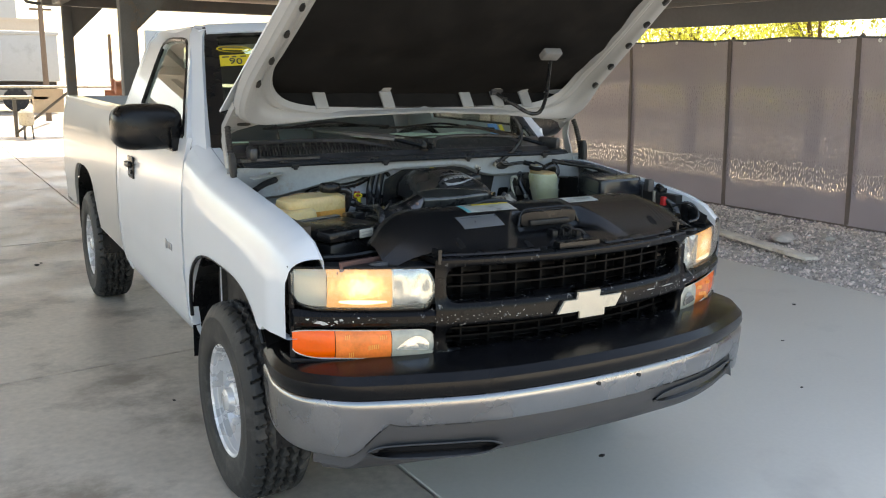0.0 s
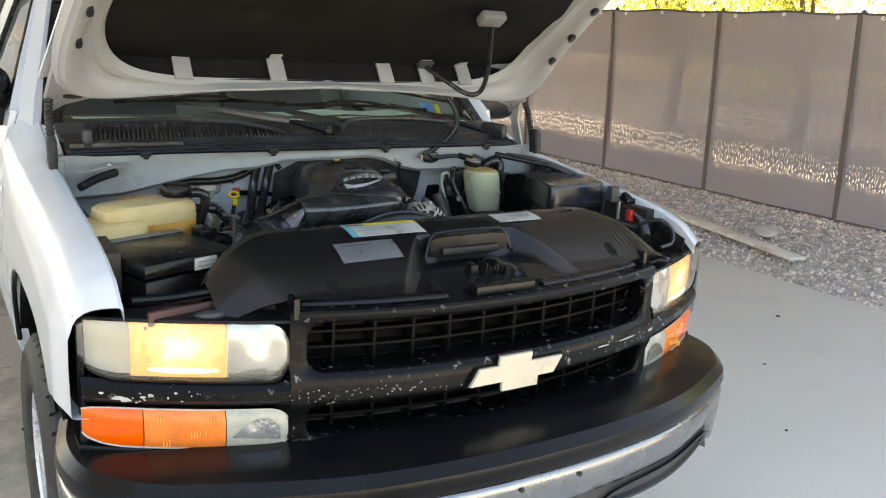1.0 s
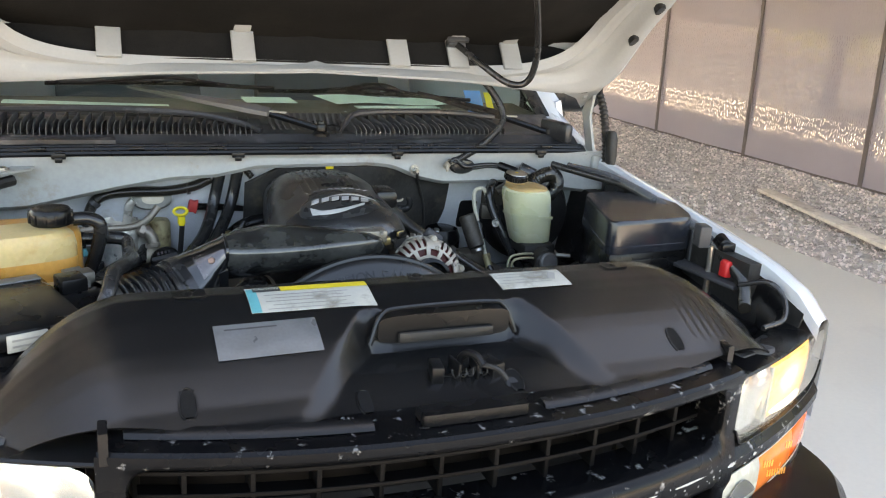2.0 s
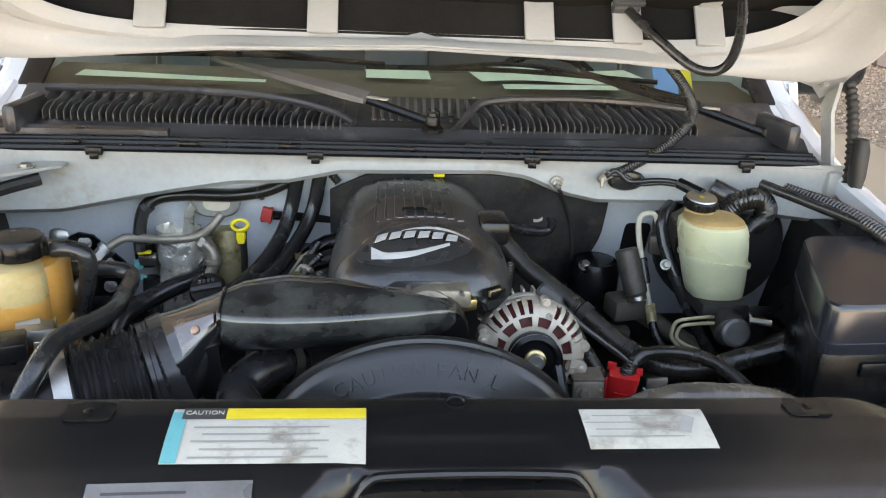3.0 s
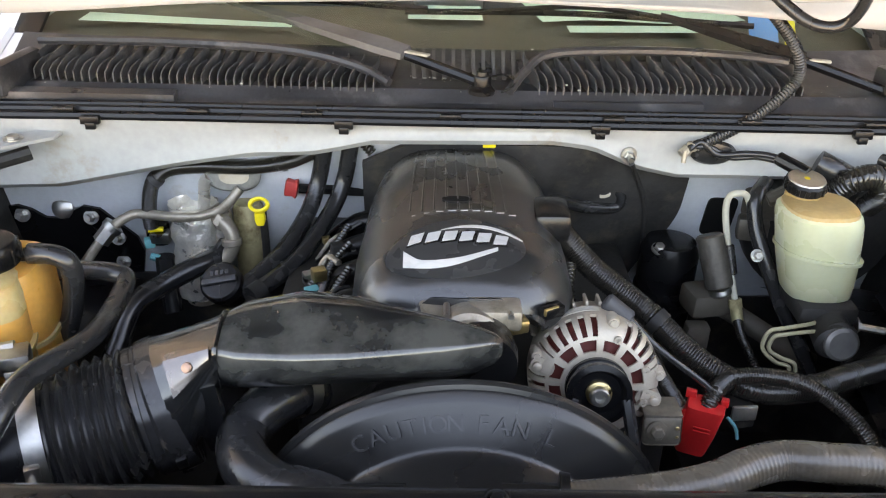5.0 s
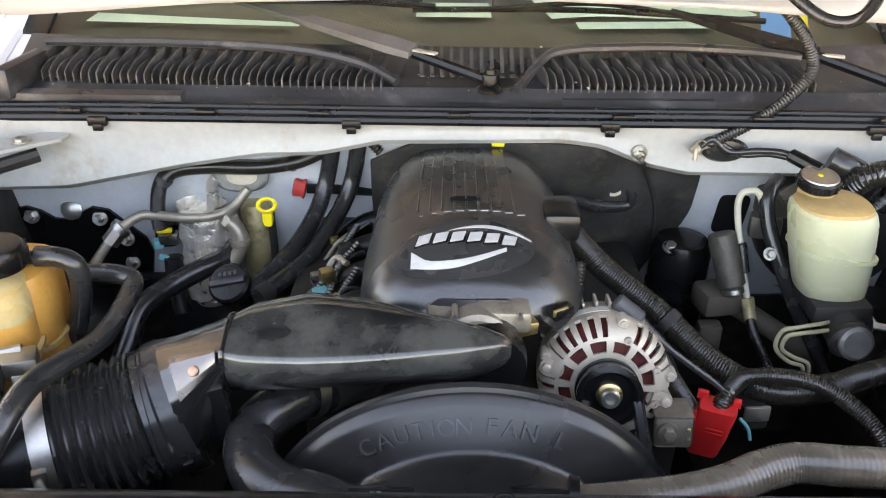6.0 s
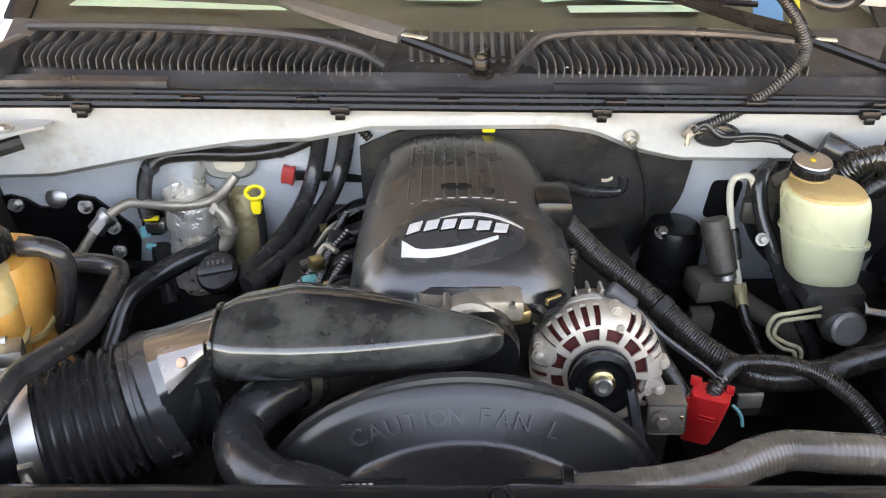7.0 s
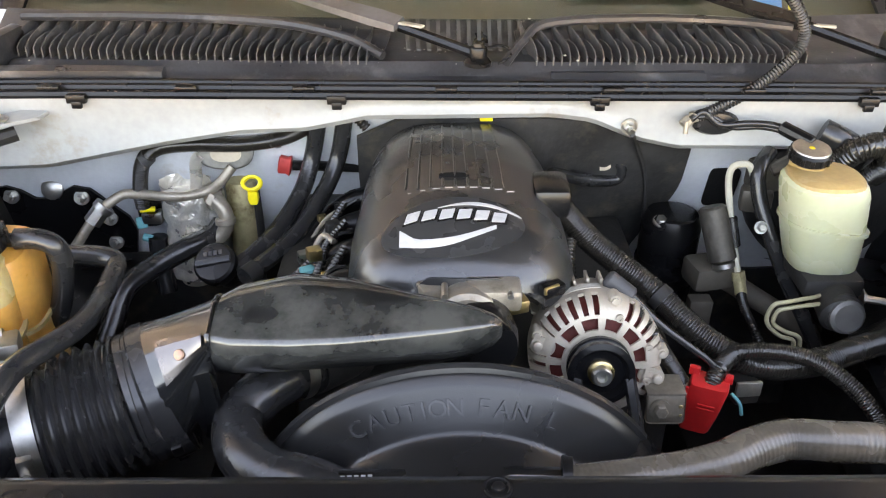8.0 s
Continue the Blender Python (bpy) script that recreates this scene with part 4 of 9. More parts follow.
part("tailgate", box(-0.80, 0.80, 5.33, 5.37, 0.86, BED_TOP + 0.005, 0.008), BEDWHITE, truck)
part("rear_bumper", box(-0.93, 0.93, 5.38, 5.55, 0.55, 0.74, 0.02), CHROME, truck)
part("frame_rail", join(box(-0.52, -0.42, 0.2, 5.3, 0.52, 0.66), box(0.42, 0.52, 0.2, 5.3, 0.52, 0.66), box(-0.5, 0.5, 1.4, 1.5, 0.5, 0.6), rod((-0.7, 4.31, 0.385), (0.7, 4.31, 0.385), 0.05), rod((-0.7, 0.93, 0.385), (0.7, 0.93, 0.385), 0.04)), DARK, truck)

# ---- wheels ----
TYRE_R, TYRE_W = 0.387, 0.245


def wheel_at(x, y, s):
    w = part("wheel", lathe([(0.205, -0.08), (0.215, -0.09), (0.215, 0.09), (0.205, 0.08)], 40, Matrix(), cap=False), RIM, truck)
    def tread_r(h, ang):
        """Crown radius with zigzag grooves and shoulder sipes."""
        r = 0.387 - 0.007 * (abs(h) / 0.09) ** 4
        zig = 0.0055 * math.sin(44 * ang)
        for g in (-0.058, -0.020, 0.020, 0.058):
            r -= 0.022 * sstep(0.0100, 0.0066, abs(h - g - zig * (1 if g > 0 else -1)))
        cut = math.cos(44 * ang + 30 * h)
        r -= (0.015 if abs(h) > 0.062 else 0.006) * sstep(0.86, 0.95, cut)
        return r
    side = [(0.212, 0.095), (0.226, 0.112), (0.232, 0.117), (0.26, 0.122), (0.29, 0.1235), (0.318, 0.1232), (0.322, 0.1245), (0.328, 0.1245), (0.332, 0.1225), (0.352, 0.116), (0.368, 0.104)]
    hs = [-0.096 + 0.192 * k / 64 for k in range(65)]

    def tyre_pt(u, v):
        ang = 2 * math.pi * u
        k = round(v * (2 * len(side) + len(hs) - 1))
        if k < len(side):
            r, h = side[k][0], -side[k][1]
        elif k < len(side) + len(hs):
            h = hs[k - len(side)]
            r = tread_r(h, ang)
        else:
            r, h = side[2 * len(side) + len(hs) - 1 - k]
        return (r * math.cos(ang), r * math.sin(ang), h)
    tyre = part("tyre", grid(tyre_pt, 528, 2 * len(side) + len(hs), close_u=True), TYRE, w, "worn black all-terrain tyre", sharp=50)
    # dished disc with windows, outer face towards +z
    disc = bmesh.new()
    nseg, rows_r = 72, [0.06, 0.085, 0.11, 0.135, 0.165, 0.19, 0.214]
    hh = [0.034, 0.036, 0.030, 0.016, 0.000, 0.004, 0.05]
    vs = [[disc.verts.new((r * math.cos(2 * math.pi * k / nseg), r * math.sin(2 * math.pi * k / nseg), h)) for k in range(nseg)] for r, h in zip(rows_r, hh)]
    for i in range(len(rows_r) - 1):
        for k in range(nseg):
            if i in (2, 3, 4) and (k % 12) in (2, 3, 4, 5, 6, 7, 8, 9):
                continue
            disc.faces.new((vs[i][k], vs[i][(k + 1) % nseg], vs[i + 1][(k + 1) % nseg], vs[i + 1][k]))
    part("rim_disc", thick(disc, 0.012), RIM, w)
    part("rim_lip", lathe([(0.214, 0.05), (0.222, 0.098), (0.226, 0.104), (0.216, 0.106), (0.208, 0.098), (0.205, 0.05)], 48, Matrix(), cap=False), RIM, w)
    part("hub", lathe([(0.066, 0.02), (0.066, 0.070), (0.060, 0.078), (0.050, 0.082), (0.044, 0.105), (0.036, 0.110)], 24), RIM, w)
    for k in range(6):
        a = 2 * math.pi * k / 6 + 0.3
        part("lug_nut", lathe([(0.017, 0.025), (0.017, 0.078), (0.012, 0.086)], 6, Matrix.Translation((0.086 * math.cos(a), 0.086 * math.sin(a), 0))), RIM, w)
    part("brake_drum", lathe([(0.15, -0.06), (0.200, -0.030), (0.200, -0.016), (0.05, -0.012)], 32), DARK, w)
    w.matrix_basis = pose(x, y, TYRE_R, 0, 90 * s, 0)
    return w


first = wheel_at(-0.828, 0.93, -1)
for x, y, s in ((-0.828, 4.31, -1), (0.828, 0.93, 1), (0.828, 4.31, 1)):
    copy_thing(first, pose(x, y, TYRE_R, 0, 90 * s, 0))

# ---- front: bumper, grille, lamps ----
HALF_PLAN = [(0.925, 0.44), (0.952, 0.28), (0.938, 0.15), (0.885, 0.060), (0.78, -0.035), (0.50, -0.166), (0.25, -0.220)]
PLAN = smooth_path([(-x, y, 0) for x, y in HALF_PLAN] + [(0, -0.236, 0)] + [(x, y, 0) for x, y in reversed(HALF_PLAN)], 8)


def swept(section, i0=0, i1=None):
    """Sweeps section(x) -> (out, z) pairs round the front's plan."""
    pts = PLAN[i0:i1]
    rings = []
    for i, p in enumerate(pts):
        t = (pts[min(i + 1, len(pts) - 1)] - pts[max(i - 1, 0)]).normalized()
        nrm = Vector((t.y, -t.x, 0))
        rings.append([(p.x + nrm.x * o, p.y + nrm.y * o, z) for o, z in section(p.x)])
    bm = bmesh.new()
    vs = [[bm.verts.new(q) for q in r] for r in rings]
    for a, b in zip(vs, vs[1:]):
        for k in range(len(a) - 1):
            bm.faces.new((a[k], a[k + 1], b[k + 1], b[k]))
    return bm


def chrome_top(x):
    return 0.722 - 0.036 * (x / 0.99) ** 2


def chrome_low(x):
    return 0.625 - 0.115 * sstep(0.70, 0.84, abs(x)) - 0.02 * (x / 0.8) ** 2 * (abs(x) < 0.7)


bumper = part("bumper", thick(swept(lambda x: [(-0.012, chrome_top(x) + 0.004), (0.004, chrome_top(x) + 0.001), (0.010, chrome_top(x) - 0.005), (0.0125, chrome_top(x) - 0.015), (0.0125, chrome_top(x) - 0.026), (0.009, (chrome_top(x) + chrome_low(x)) / 2), (0.003, chrome_low(x) + 0.024), (0.0, chrome_low(x) + 0.012), (-0.006, chrome_low(x) + 0.003), (-0.014, chrome_low(x)), (-0.03, chrome_low(x) + 0.004)]), 0.004), CHROME, truck, "aged dull chrome front bumper")
part("bumper_pad", thick(swept(lambda x: [(-0.17, chrome_top(x) + 0.082), (-0.06, chrome_top(x) + 0.078), (-0.012, chrome_top(x) + 0.070), (0.010, chrome_top(x) + 0.048), (0.014, chrome_top(x) + 0.022), (0.006, chrome_top(x) + 0.002), (-0.01, chrome_top(x))]), 0.006), PADBLK, bumper, "black rubber bumper top pad")
part("valance", thick(swept(lambda x: [(-0.014, chrome_low(x) + 0.006), (-0.010, chrome_low(x) - 0.03), (-0.03, 0.550 - 0.05 * (abs(x) / 0.8) ** 2), (-0.07, 0.510 - 0.045 * (abs(x) / 0.7) ** 2), (-0.12, 0.495 - 0.045 * (abs(x) / 0.7) ** 2)], 21, -21), 0.006), VALANCE, bumper, "grey plastic lower air dam")
for r0, r1, zs in ((32, 44, 0.545), (62, 80, 0.585)):
    run = PLAN[r0:r1]
    mid, half_run = (run[0].x + run[-1].x) / 2, abs(run[-1].x - run[0].x) / 2

    def slot_z(x, zs=zs):
        return zs - 0.012 * (abs(x) / 0.75) ** 2

    def slot_h(x, mid=mid, half_run=half_run):
        """Half height of the pocket, rounded off at its ends."""
        return 0.0235 * math.sqrt(max(0.02, 1 - min(1.0, abs(x - mid) / half_run) ** 4))
    part("air_slot", thick(swept(lambda x: [(-0.001, slot_z(x) + slot_h(x)), (-0.020, slot_z(x) + 0.5 * slot_h(x)), (-0.025, slot_z(x) - 0.4 * slot_h(x)), (-0.012, slot_z(x) - slot_h(x))], r0, r1), 0.003), PADBLK, bumper, "dark rounded air slot")
    part("slot_lip", tube([(q.x, q.y + 0.010, slot_z(q.x) - slot_h(q.x) - 0.001) for q in run], 0.0035, 6, 2), VALANCE, bumper)
    part("slot_brow", tube([(q.x, q.y - 0.001, slot_z(q.x) + slot_h(q.x) + 0.001) for q in run], 0.0028, 6, 2), VALANCE, bumper)
for x in (-0.083, 0.083):
    part("plate_hole", rod((x, -0.252, 0.700), (x, -0.240, 0.700), 0.006, 10), DARK, bumper)


def face(x0, x1, z0, z1, y0, y1, nx=24, bev=0.006):
    """A bar along the curved front face, from x0 to x1 and y0 to y1 behind it."""
    secs = []
    for k in range(nx + 1):
        x = x0 + (x1 - x0) * k / nx
        f = front_y(x)
        a, b = (z0(x) if callable(z0) else z0), (z1(x) if callable(z1) else z1)
        secs.append([(x, f + y0 + bev, a), (x, f + y0, a + bev), (x, f + y0, b - bev), (x, f + y0 + bev, b), (x, f + y1, b), (x, f + y1, a)])
    return loft(secs)


grille = part("grille", face(-0.915, 0.915, 0.876, 0.932, -0.0115, 0.06, 48, 0.018), TRIM, truck, "black grille bar with chipped paint")


def mouth(w, h, r, wide, low, high, zc, k=8, run=22):
    """Matched points round a rounded opening (half sizes w, h) and round the panel about it."""
    pairs = []
    corners = [(1, high, h - r), (-1, high, h - r), (-1, low, r - h), (1, low, r - h)]
    for q, (sx, edge, cz) in enumerate(corners):
        cx = sx * (w - r)
        for j in range(k + 1):
            f = j / k
            a = math.pi / 2 * (q + f)
            g = f if q % 2 == 0 else 1 - f          # 0 at the side, 1 at the top or bottom
            ox = sx * wide if g <= 0.5 else sx * wide + (cx - sx * wide) * (2 * g - 1)
            oz = zc + cz + (edge - zc - cz) * min(1.0, 2 * g)
            pairs.append(((cx + r * math.cos(a), zc + cz + r * math.sin(a)), (ox, oz)))
        if q % 2 == 0:
            for j in range(1, run):
                x = cx * (1 - 2 * j / run)
                pairs.append(((x, zc + sx * h), (x, edge)))
    return pairs


def brow(z):
    """How far the moulded face stands proud at a height: fullest along the middle bar."""
    return -0.012 * sstep(0.060, 0.026, abs(z - 0.904)) - 0.004 * sstep(1.055, 1.078, z)


def mouth_panel(w, h, r, low, high, zc):
    rings = []
    pairs = mouth(w, h, r, 0.527, low, high, zc)
    for t, d in ((0, 0.0), (0.3, 0.0), (0.6, 0.0), (0.8, 0.001), (0.92, 0.004), (1.0, 0.011), (1.0, 0.030), (1.0, 0.090)):
        ring = []
        for (ix, iz), (ox, oz) in pairs:
            x, z = ox + (ix - ox) * t, oz + (iz - oz) * t
            ring.append((x, front_y(x) + brow(z) + d, z))
        rings.append(ring)
    bm = bmesh.new()
    vs = [[bm.verts.new(q) for q in ring] for ring in rings]
    n = len(vs[0])
    for p, q in zip(vs, vs[1:]):
        for i in range(n):
            bm.faces.new((p[i], p[(i + 1) % n], q[(i + 1) % n], q[i]))
    bmesh.ops.recalc_face_normals(bm, faces=bm.faces)
    return bm


part("upper_mouth", mouth_panel(0.488, 0.0545, 0.036, 0.9045, 1.084, 1.0055), TRIM, grille, "moulded black upper grille surround")
part("lower_mouth", mouth_panel(0.488, 0.0395, 0.030, 0.768, 0.9045, 0.8365), TRIM, grille, "moulded black lower grille surround")
part("upper_rail", face(-0.524, 0.524, 1.070, 1.088, -0.003, 0.10, 32, 0.006), TRIM, grille)
for s in (-1, 1):
    part("lamp_surround", face(min(s * 0.52, s * 0.922), max(s * 0.52, s * 0.922), 1.058, 1.066, 0.010, 0.09, 16, 0.003), BLACK, grille)
    part("lamp_surround", face(min(s * 0.52, s * 0.922), max(s * 0.52, s * 0.922), 0.762, 0.775, 0.0, 0.09, 16, 0.004), BLACK, grille)
    part("corner_trim", thick(grid(lambda a, b: (s * (0.905 + 0.012 * b), front_y(0.905) + 0.02 - 0.02 * b + 0.03 * b, 0.772 + 0.285 * a), 8, 3), 0.006), BLACK, grille)
for z0, z1 in ((0.951, 1.060), (0.797, 0.876)):
    part("grille_back", face(-0.47, 0.47, z0 - 0.008, z1 + 0.008, 0.115, 0.13, 20, 0.002), GRILLE, grille)
    for k in range(2):
        z = z0 + (z1 - z0) * (k + 1) / 3
        part("louvre", face(-0.475, 0.475, z - 0.0035, z + 0.0035, 0.058, 0.085, 24, 0.001), GRILLE, grille)
    for k in range(10):
        x = -0.414 + 0.092 * k
        part("divider", obox((x, front_y(x) + 0.085, (z0 + z1) / 2), (0.008, 0.050, z1 - z0), 0, 0.002), GRILLE, grille)

CHIP = material("bare_grey_chip", (0.42, 0.42, 0.41), 0.5, vary=0.25, scale=60, bump=0.1)
chips = bmesh.new()
rnd = random.Random(31)
spots = [(-0.850, 0.897, 0.017, 0.0065), (-0.838, 0.893, 0.012, 0.006), (-0.806, 0.901, 0.006, 0.0035), (-0.792, 0.905, 0.007, 0.004), (-0.880, 0.906, 0.007, 0.003), (0.30, 0.914, 0.030, 0.0022), (0.40, 0.913, 0.045, 0.0028), (0.52, 0.909, 0.016, 0.005), (0.60, 0.904, 0.008, 0.004)]
spots += [(rnd.uniform(-0.83, -0.70), rnd.uniform(0.888, 0.916), rnd.uniform(0.001, 0.004), rnd.uniform(0.001, 0.003)) for _ in range(14)]
spots += [(rnd.uniform(-0.55, -0.14), rnd.uniform(0.887, 0.916), rnd.uniform(0.0008, 0.003), rnd.uniform(0.0008, 0.002)) for _ in range(42)]
spots += [(rnd.uniform(0.20, 0.80), rnd.uniform(0.893, 0.918), rnd.uniform(0.0008, 0.004), rnd.uniform(0.0008, 0.0025)) for _ in range(34)]
for cx, cz, w, h in spots:
    ring = [(cx + w * rnd.uniform(0.55, 1.1) * math.cos(a), cz + h * rnd.uniform(0.55, 1.1) * math.sin(a)) for a in [2 * math.pi * k / 8 for k in range(8)]]
    chips.faces.new([chips.verts.new((x, front_y(x) - 0.0126, z)) for x, z in ring])
tagged(part("paint_chips", thick(chips, 0.0004), CHIP, grille, "bare chips in the black paint", smooth=False), kind="stuff")

# emblem: a plain cream shape of its outline with a dark rim
bow = [(-0.055, 0.020), (-0.052, 0.043), (0.040, 0.043), (0.037, 0.020), (0.132, 0.020), (0.107, -0.020), (0.060, -0.020), (0.060, -0.044), (-0.043, -0.044), (-0.043, -0.020), (-0.132, -0.020), (-0.107, 0.020)]
part("emblem", prism(bow, pose(0.002, front_y(0) - 0.010, 0.909, 90, 0, 0), 0.016), EMBLEM, grille, "faded cream cross-shaped emblem")
part("emblem_rim", prism([(x * 1.05, y * 1.12) for x, y in bow], pose(0.002, front_y(0) - 0.008, 0.909, 90, 0, 0), 0.010), BLACK, grille)

CLEAR = material("clear_lamp_optic", (0.62, 0.62, 0.60), 0.10, 0.85, vary=0.2, scale=16, grain=24, bump=0.35, bump_dist=0.006, coat=0.3)


FACET = material("bright_amber_facet", (0.95, 0.42, 0.09), 0.15, vary=0.1, scale=30, bump=0, coat=0.4)


def lamp_cut(x, z0, z1, low):
    """Heights of a lamp's lower and upper edge at x, with rounded ends."""
    h = z1 - z0
    e = min(1.0, max(0.0, 1 - (x - 0.528) / 0.040))
    i = h * 0.28 * (1 - math.sqrt(max(0.0, 1 - e * e)))
    e2 = max(0.0, 1 - (0.917 - x) / 0.085)
    o = h * low * (1 - math.sqrt(max(0.0, 1 - e2 * e2)))
    return z0 + i + o, z1 - i - 0.25 * o


for s in (-1, 1):
    def lens(x0, x1, z0, z1, off, mat, name, parent, label="", bulge=0.010, nx=36, low=0.38, wave=0.0):
        def fn(a, b):
            x = x0 + (x1 - x0) * a
            lo, hi = lamp_cut(x, z0, z1, low)
            e = (1 - (abs(x - 0.72) / 0.21) ** 6) * (1 - abs(2 * b - 1) ** 4)
            return (s * x, front_y(x) + off - bulge * e + wave * math.sin(a * 9) * math.sin(b * 5), lo + (hi - lo) * b)
        return part(name, thick(grid(fn, nx, 12), 0.003), mat, parent, label)
    lamp = part("headlight", face(min(s * 0.540, s * 0.900), max(s * 0.540, s * 0.900), 0.955, 1.045, 0.045, 0.085, 16, 0.002), BLACK, truck, "lit square headlight with hazy lens")
    lens(0.812, 0.914, 0.938, 1.059, 0.028, HAZE, "side_marker", lamp, "hazed clear corner section", bulge=-0.016)
    lens(0.646, 0.822, 0.938, 1.059, 0.016, LAMP_WARM, "lamp_optic", lamp, "glowing warm headlamp optic", wave=0.002)
    part("filament", tube([(s * x, front_y(x) + 0.004, 0.957 + 0.35 * (x - 0.726) ** 2) for x in (0.662, 0.69, 0.72, 0.75, 0.775, 0.792)], lambda t: 0.003 + 0.004 * math.sin(math.pi * t), 8, 4), LAMP_HOT, lamp)
    for x in (0.790, 0.800, 0.810):
        part("optic_flute", tube([(s * (x - 0.006 * math.cos(9 * (z - 1.0))), front_y(x) + 0.008, z) for z in (0.955, 0.98, 1.01, 1.04)], 0.0026, 6, 3), LAMP_WARM, lamp)
    lens(0.529, 0.644, 0.938, 1.059, 0.016, CLEAR, "reflector", lamp, "clear faceted lamp section", wave=0.004)
    part("reflector_step", obox((s * 0.645, front_y(0.645) + 0.014, 0.999), (0.003, 0.018, 0.112)), HAZE, lamp)
    cover_lens = lens(0.528, 0.917, 0.936, 1.061, 0.003, LENS, "lens", lamp, "clear plastic lens")
    cover_lens.visible_shadow = False
    part("lamp_seat", thick(grid(lambda a, b: (lambda x: (s * x, front_y(x) - 0.004 + 0.05 * b, lamp_cut(x, 0.934, 1.063, 0.38)[0] - 0.002))(0.528 + 0.389 * a), 24, 3), 0.003), TRIM, lamp)
    part("adjuster", obox((s * 0.615, 0.118, 1.058), (0.04, 0.026, 0.024), s * 15, 0.004), VALANCE, lamp)
    part("adjuster", obox((s * 0.82, 0.205, 1.052), (0.04, 0.03, 0.016), s * 15, 0.004), HAZE, lamp)
    turn = part("turn_lamp", face(min(s * 0.540, s * 0.905), max(s * 0.540, s * 0.905), 0.792, 0.858, 0.022, 0.06, 16, 0.002), BLACK, truck, "amber and clear turn signal lamp")
    lens(0.806, 0.916, 0.778, 0.868, 0.006, AMBER, "amber_lens", turn, "deep orange lens")
    lens(0.652, 0.804, 0.778, 0.868, 0.006, AMBER_PALE, "amber_lens", turn, "paler ribbed orange lens")
    lens(0.528, 0.650, 0.778, 0.868, 0.006, material("smoky_clear_lens", (0.42, 0.42, 0.36), 0.2, vary=0.2, scale=14, bump=0.05, coat=0.4), "clear_lens", turn, "hazed clear lens")
    part("reflector", thick(grid(lambda a, b: (lambda x: (s * x, front_y(x) - 0.0065, 0.803 + 0.004 * a + (0.046 * math.sin(math.pi * (0.12 + 0.86 * a) ** 0.8)) * b))(0.546 + 0.094 * a), 20, 6), 0.002), CLEAR, turn)
    for x0, z0, n in ((0.668, 0.842, 4), (0.768, 0.842, 3), (0.758, 0.786, 3), (0.690, 0.812, 6)):
        for k in range(n):
            part("lens_facet", tube([(s * (x0 + 0.0062 * k), front_y(x0) - 0.0052, z0 + dz) for dz in (0.0, 0.007, 0.014)], 0.0016, 6, 2), FACET, turn)
    for k in (0, 1):
        part("lens_rim", tube([(s * x, front_y(x) + 0.004, lamp_cut(x, 0.778, 0.868, 0.38)[k]) for x in [0.5285 + 0.3875 * (0.5 - 0.5 * math.cos(math.pi * q / 24)) for q in range(25)]], 0.0020, 6, 2), HAZE, turn)

# ---- hood, raised ----
HOOD_ANG = 35.8
hood_m = pose(0, 1.085, 1.452, -HOOD_ANG, 0, 0)     # local x across, -y along the hood to its nose, z up through the skin
HL = 1.17


def hood_half(d):
    """Half width of the hood at distance d from its rear edge."""
    return 0.862 - 0.10 * d - 0.06 * sstep(0.93, 1.17, d)


def hpart(name, bm, mat, label="", parent=None):
    return part(name, moved(bm, hood_m), mat, parent or hood, label)


def hood_deep(y):
    """How far the pad lies up inside the hood at y along it."""
    return lerp_table([(-1.1, 0.02), (-0.45, 0.030), (-0.2, 0.056), (-0.05, 0.078)], y)


hood = part("hood", moved(thick(grid(lambda a, b: ((2 * a - 1) * hood_half(HL * b), -HL * b, 0.045 + (0.078 - 0.045 * b) * (1 - (2 * a - 1) ** 4)), 20, 20), 0.006), hood_m), WHITE, truck, "raised white hood seen from its underside")


def inner_fn(a, b):
    """Ring-shaped pressing: a runs round, b from the outer edge to the pad."""
    ang = 2 * math.pi * a
    c, s = math.cos(ang), math.sin(ang)
    pw = 2 / 9.0
    ux, uy = math.copysign(abs(c) ** pw, c), math.copysign(abs(s) ** pw, s)
    do = HL * 0.5 * (1 - uy)
    xo = ux * hood_half(do)
    # pad outline, with larger corner radius
    pw2 = 2 / 6.0
    vx, vy = math.copysign(abs(c) ** pw2, c), math.copysign(abs(s) ** pw2, s)
    yi = -0.552 + vy * 0.492
    xi = vx * (0.735 + 0.075 * yi)
    x = xo + (xi - xo) * b
    y = -do + (yi + do) * b
    z = 0.03 * (1 - sstep(0, 0.10, b)) + (-0.012) * sstep(0.12, 0.22, b) + 0.010 * sstep(0.48, 0.56, b) - 0.008 * sstep(0.7, 0.78, b) + 0.018 * sstep(0.90, 1.0, b)
    w = sstep(-0.30, -0.03, y)
    z += hood_deep(y) * sstep(0.30, 0.92, b) * (1 - w)
    # the rear lip hangs down and follows the curve of the windscreen
    z -= (0.012 + 0.026 * (x / 0.80) ** 2) * w * (1 - sstep(0.20, 0.75, b))
    y += w * (0.015 - 0.074 * (1 - (x / 0.80) ** 2)) * (1 - sstep(0.25, 0.95, b))
    return (x, y, z)


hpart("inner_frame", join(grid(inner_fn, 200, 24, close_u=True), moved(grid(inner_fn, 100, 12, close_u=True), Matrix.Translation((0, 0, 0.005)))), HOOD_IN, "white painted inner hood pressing")


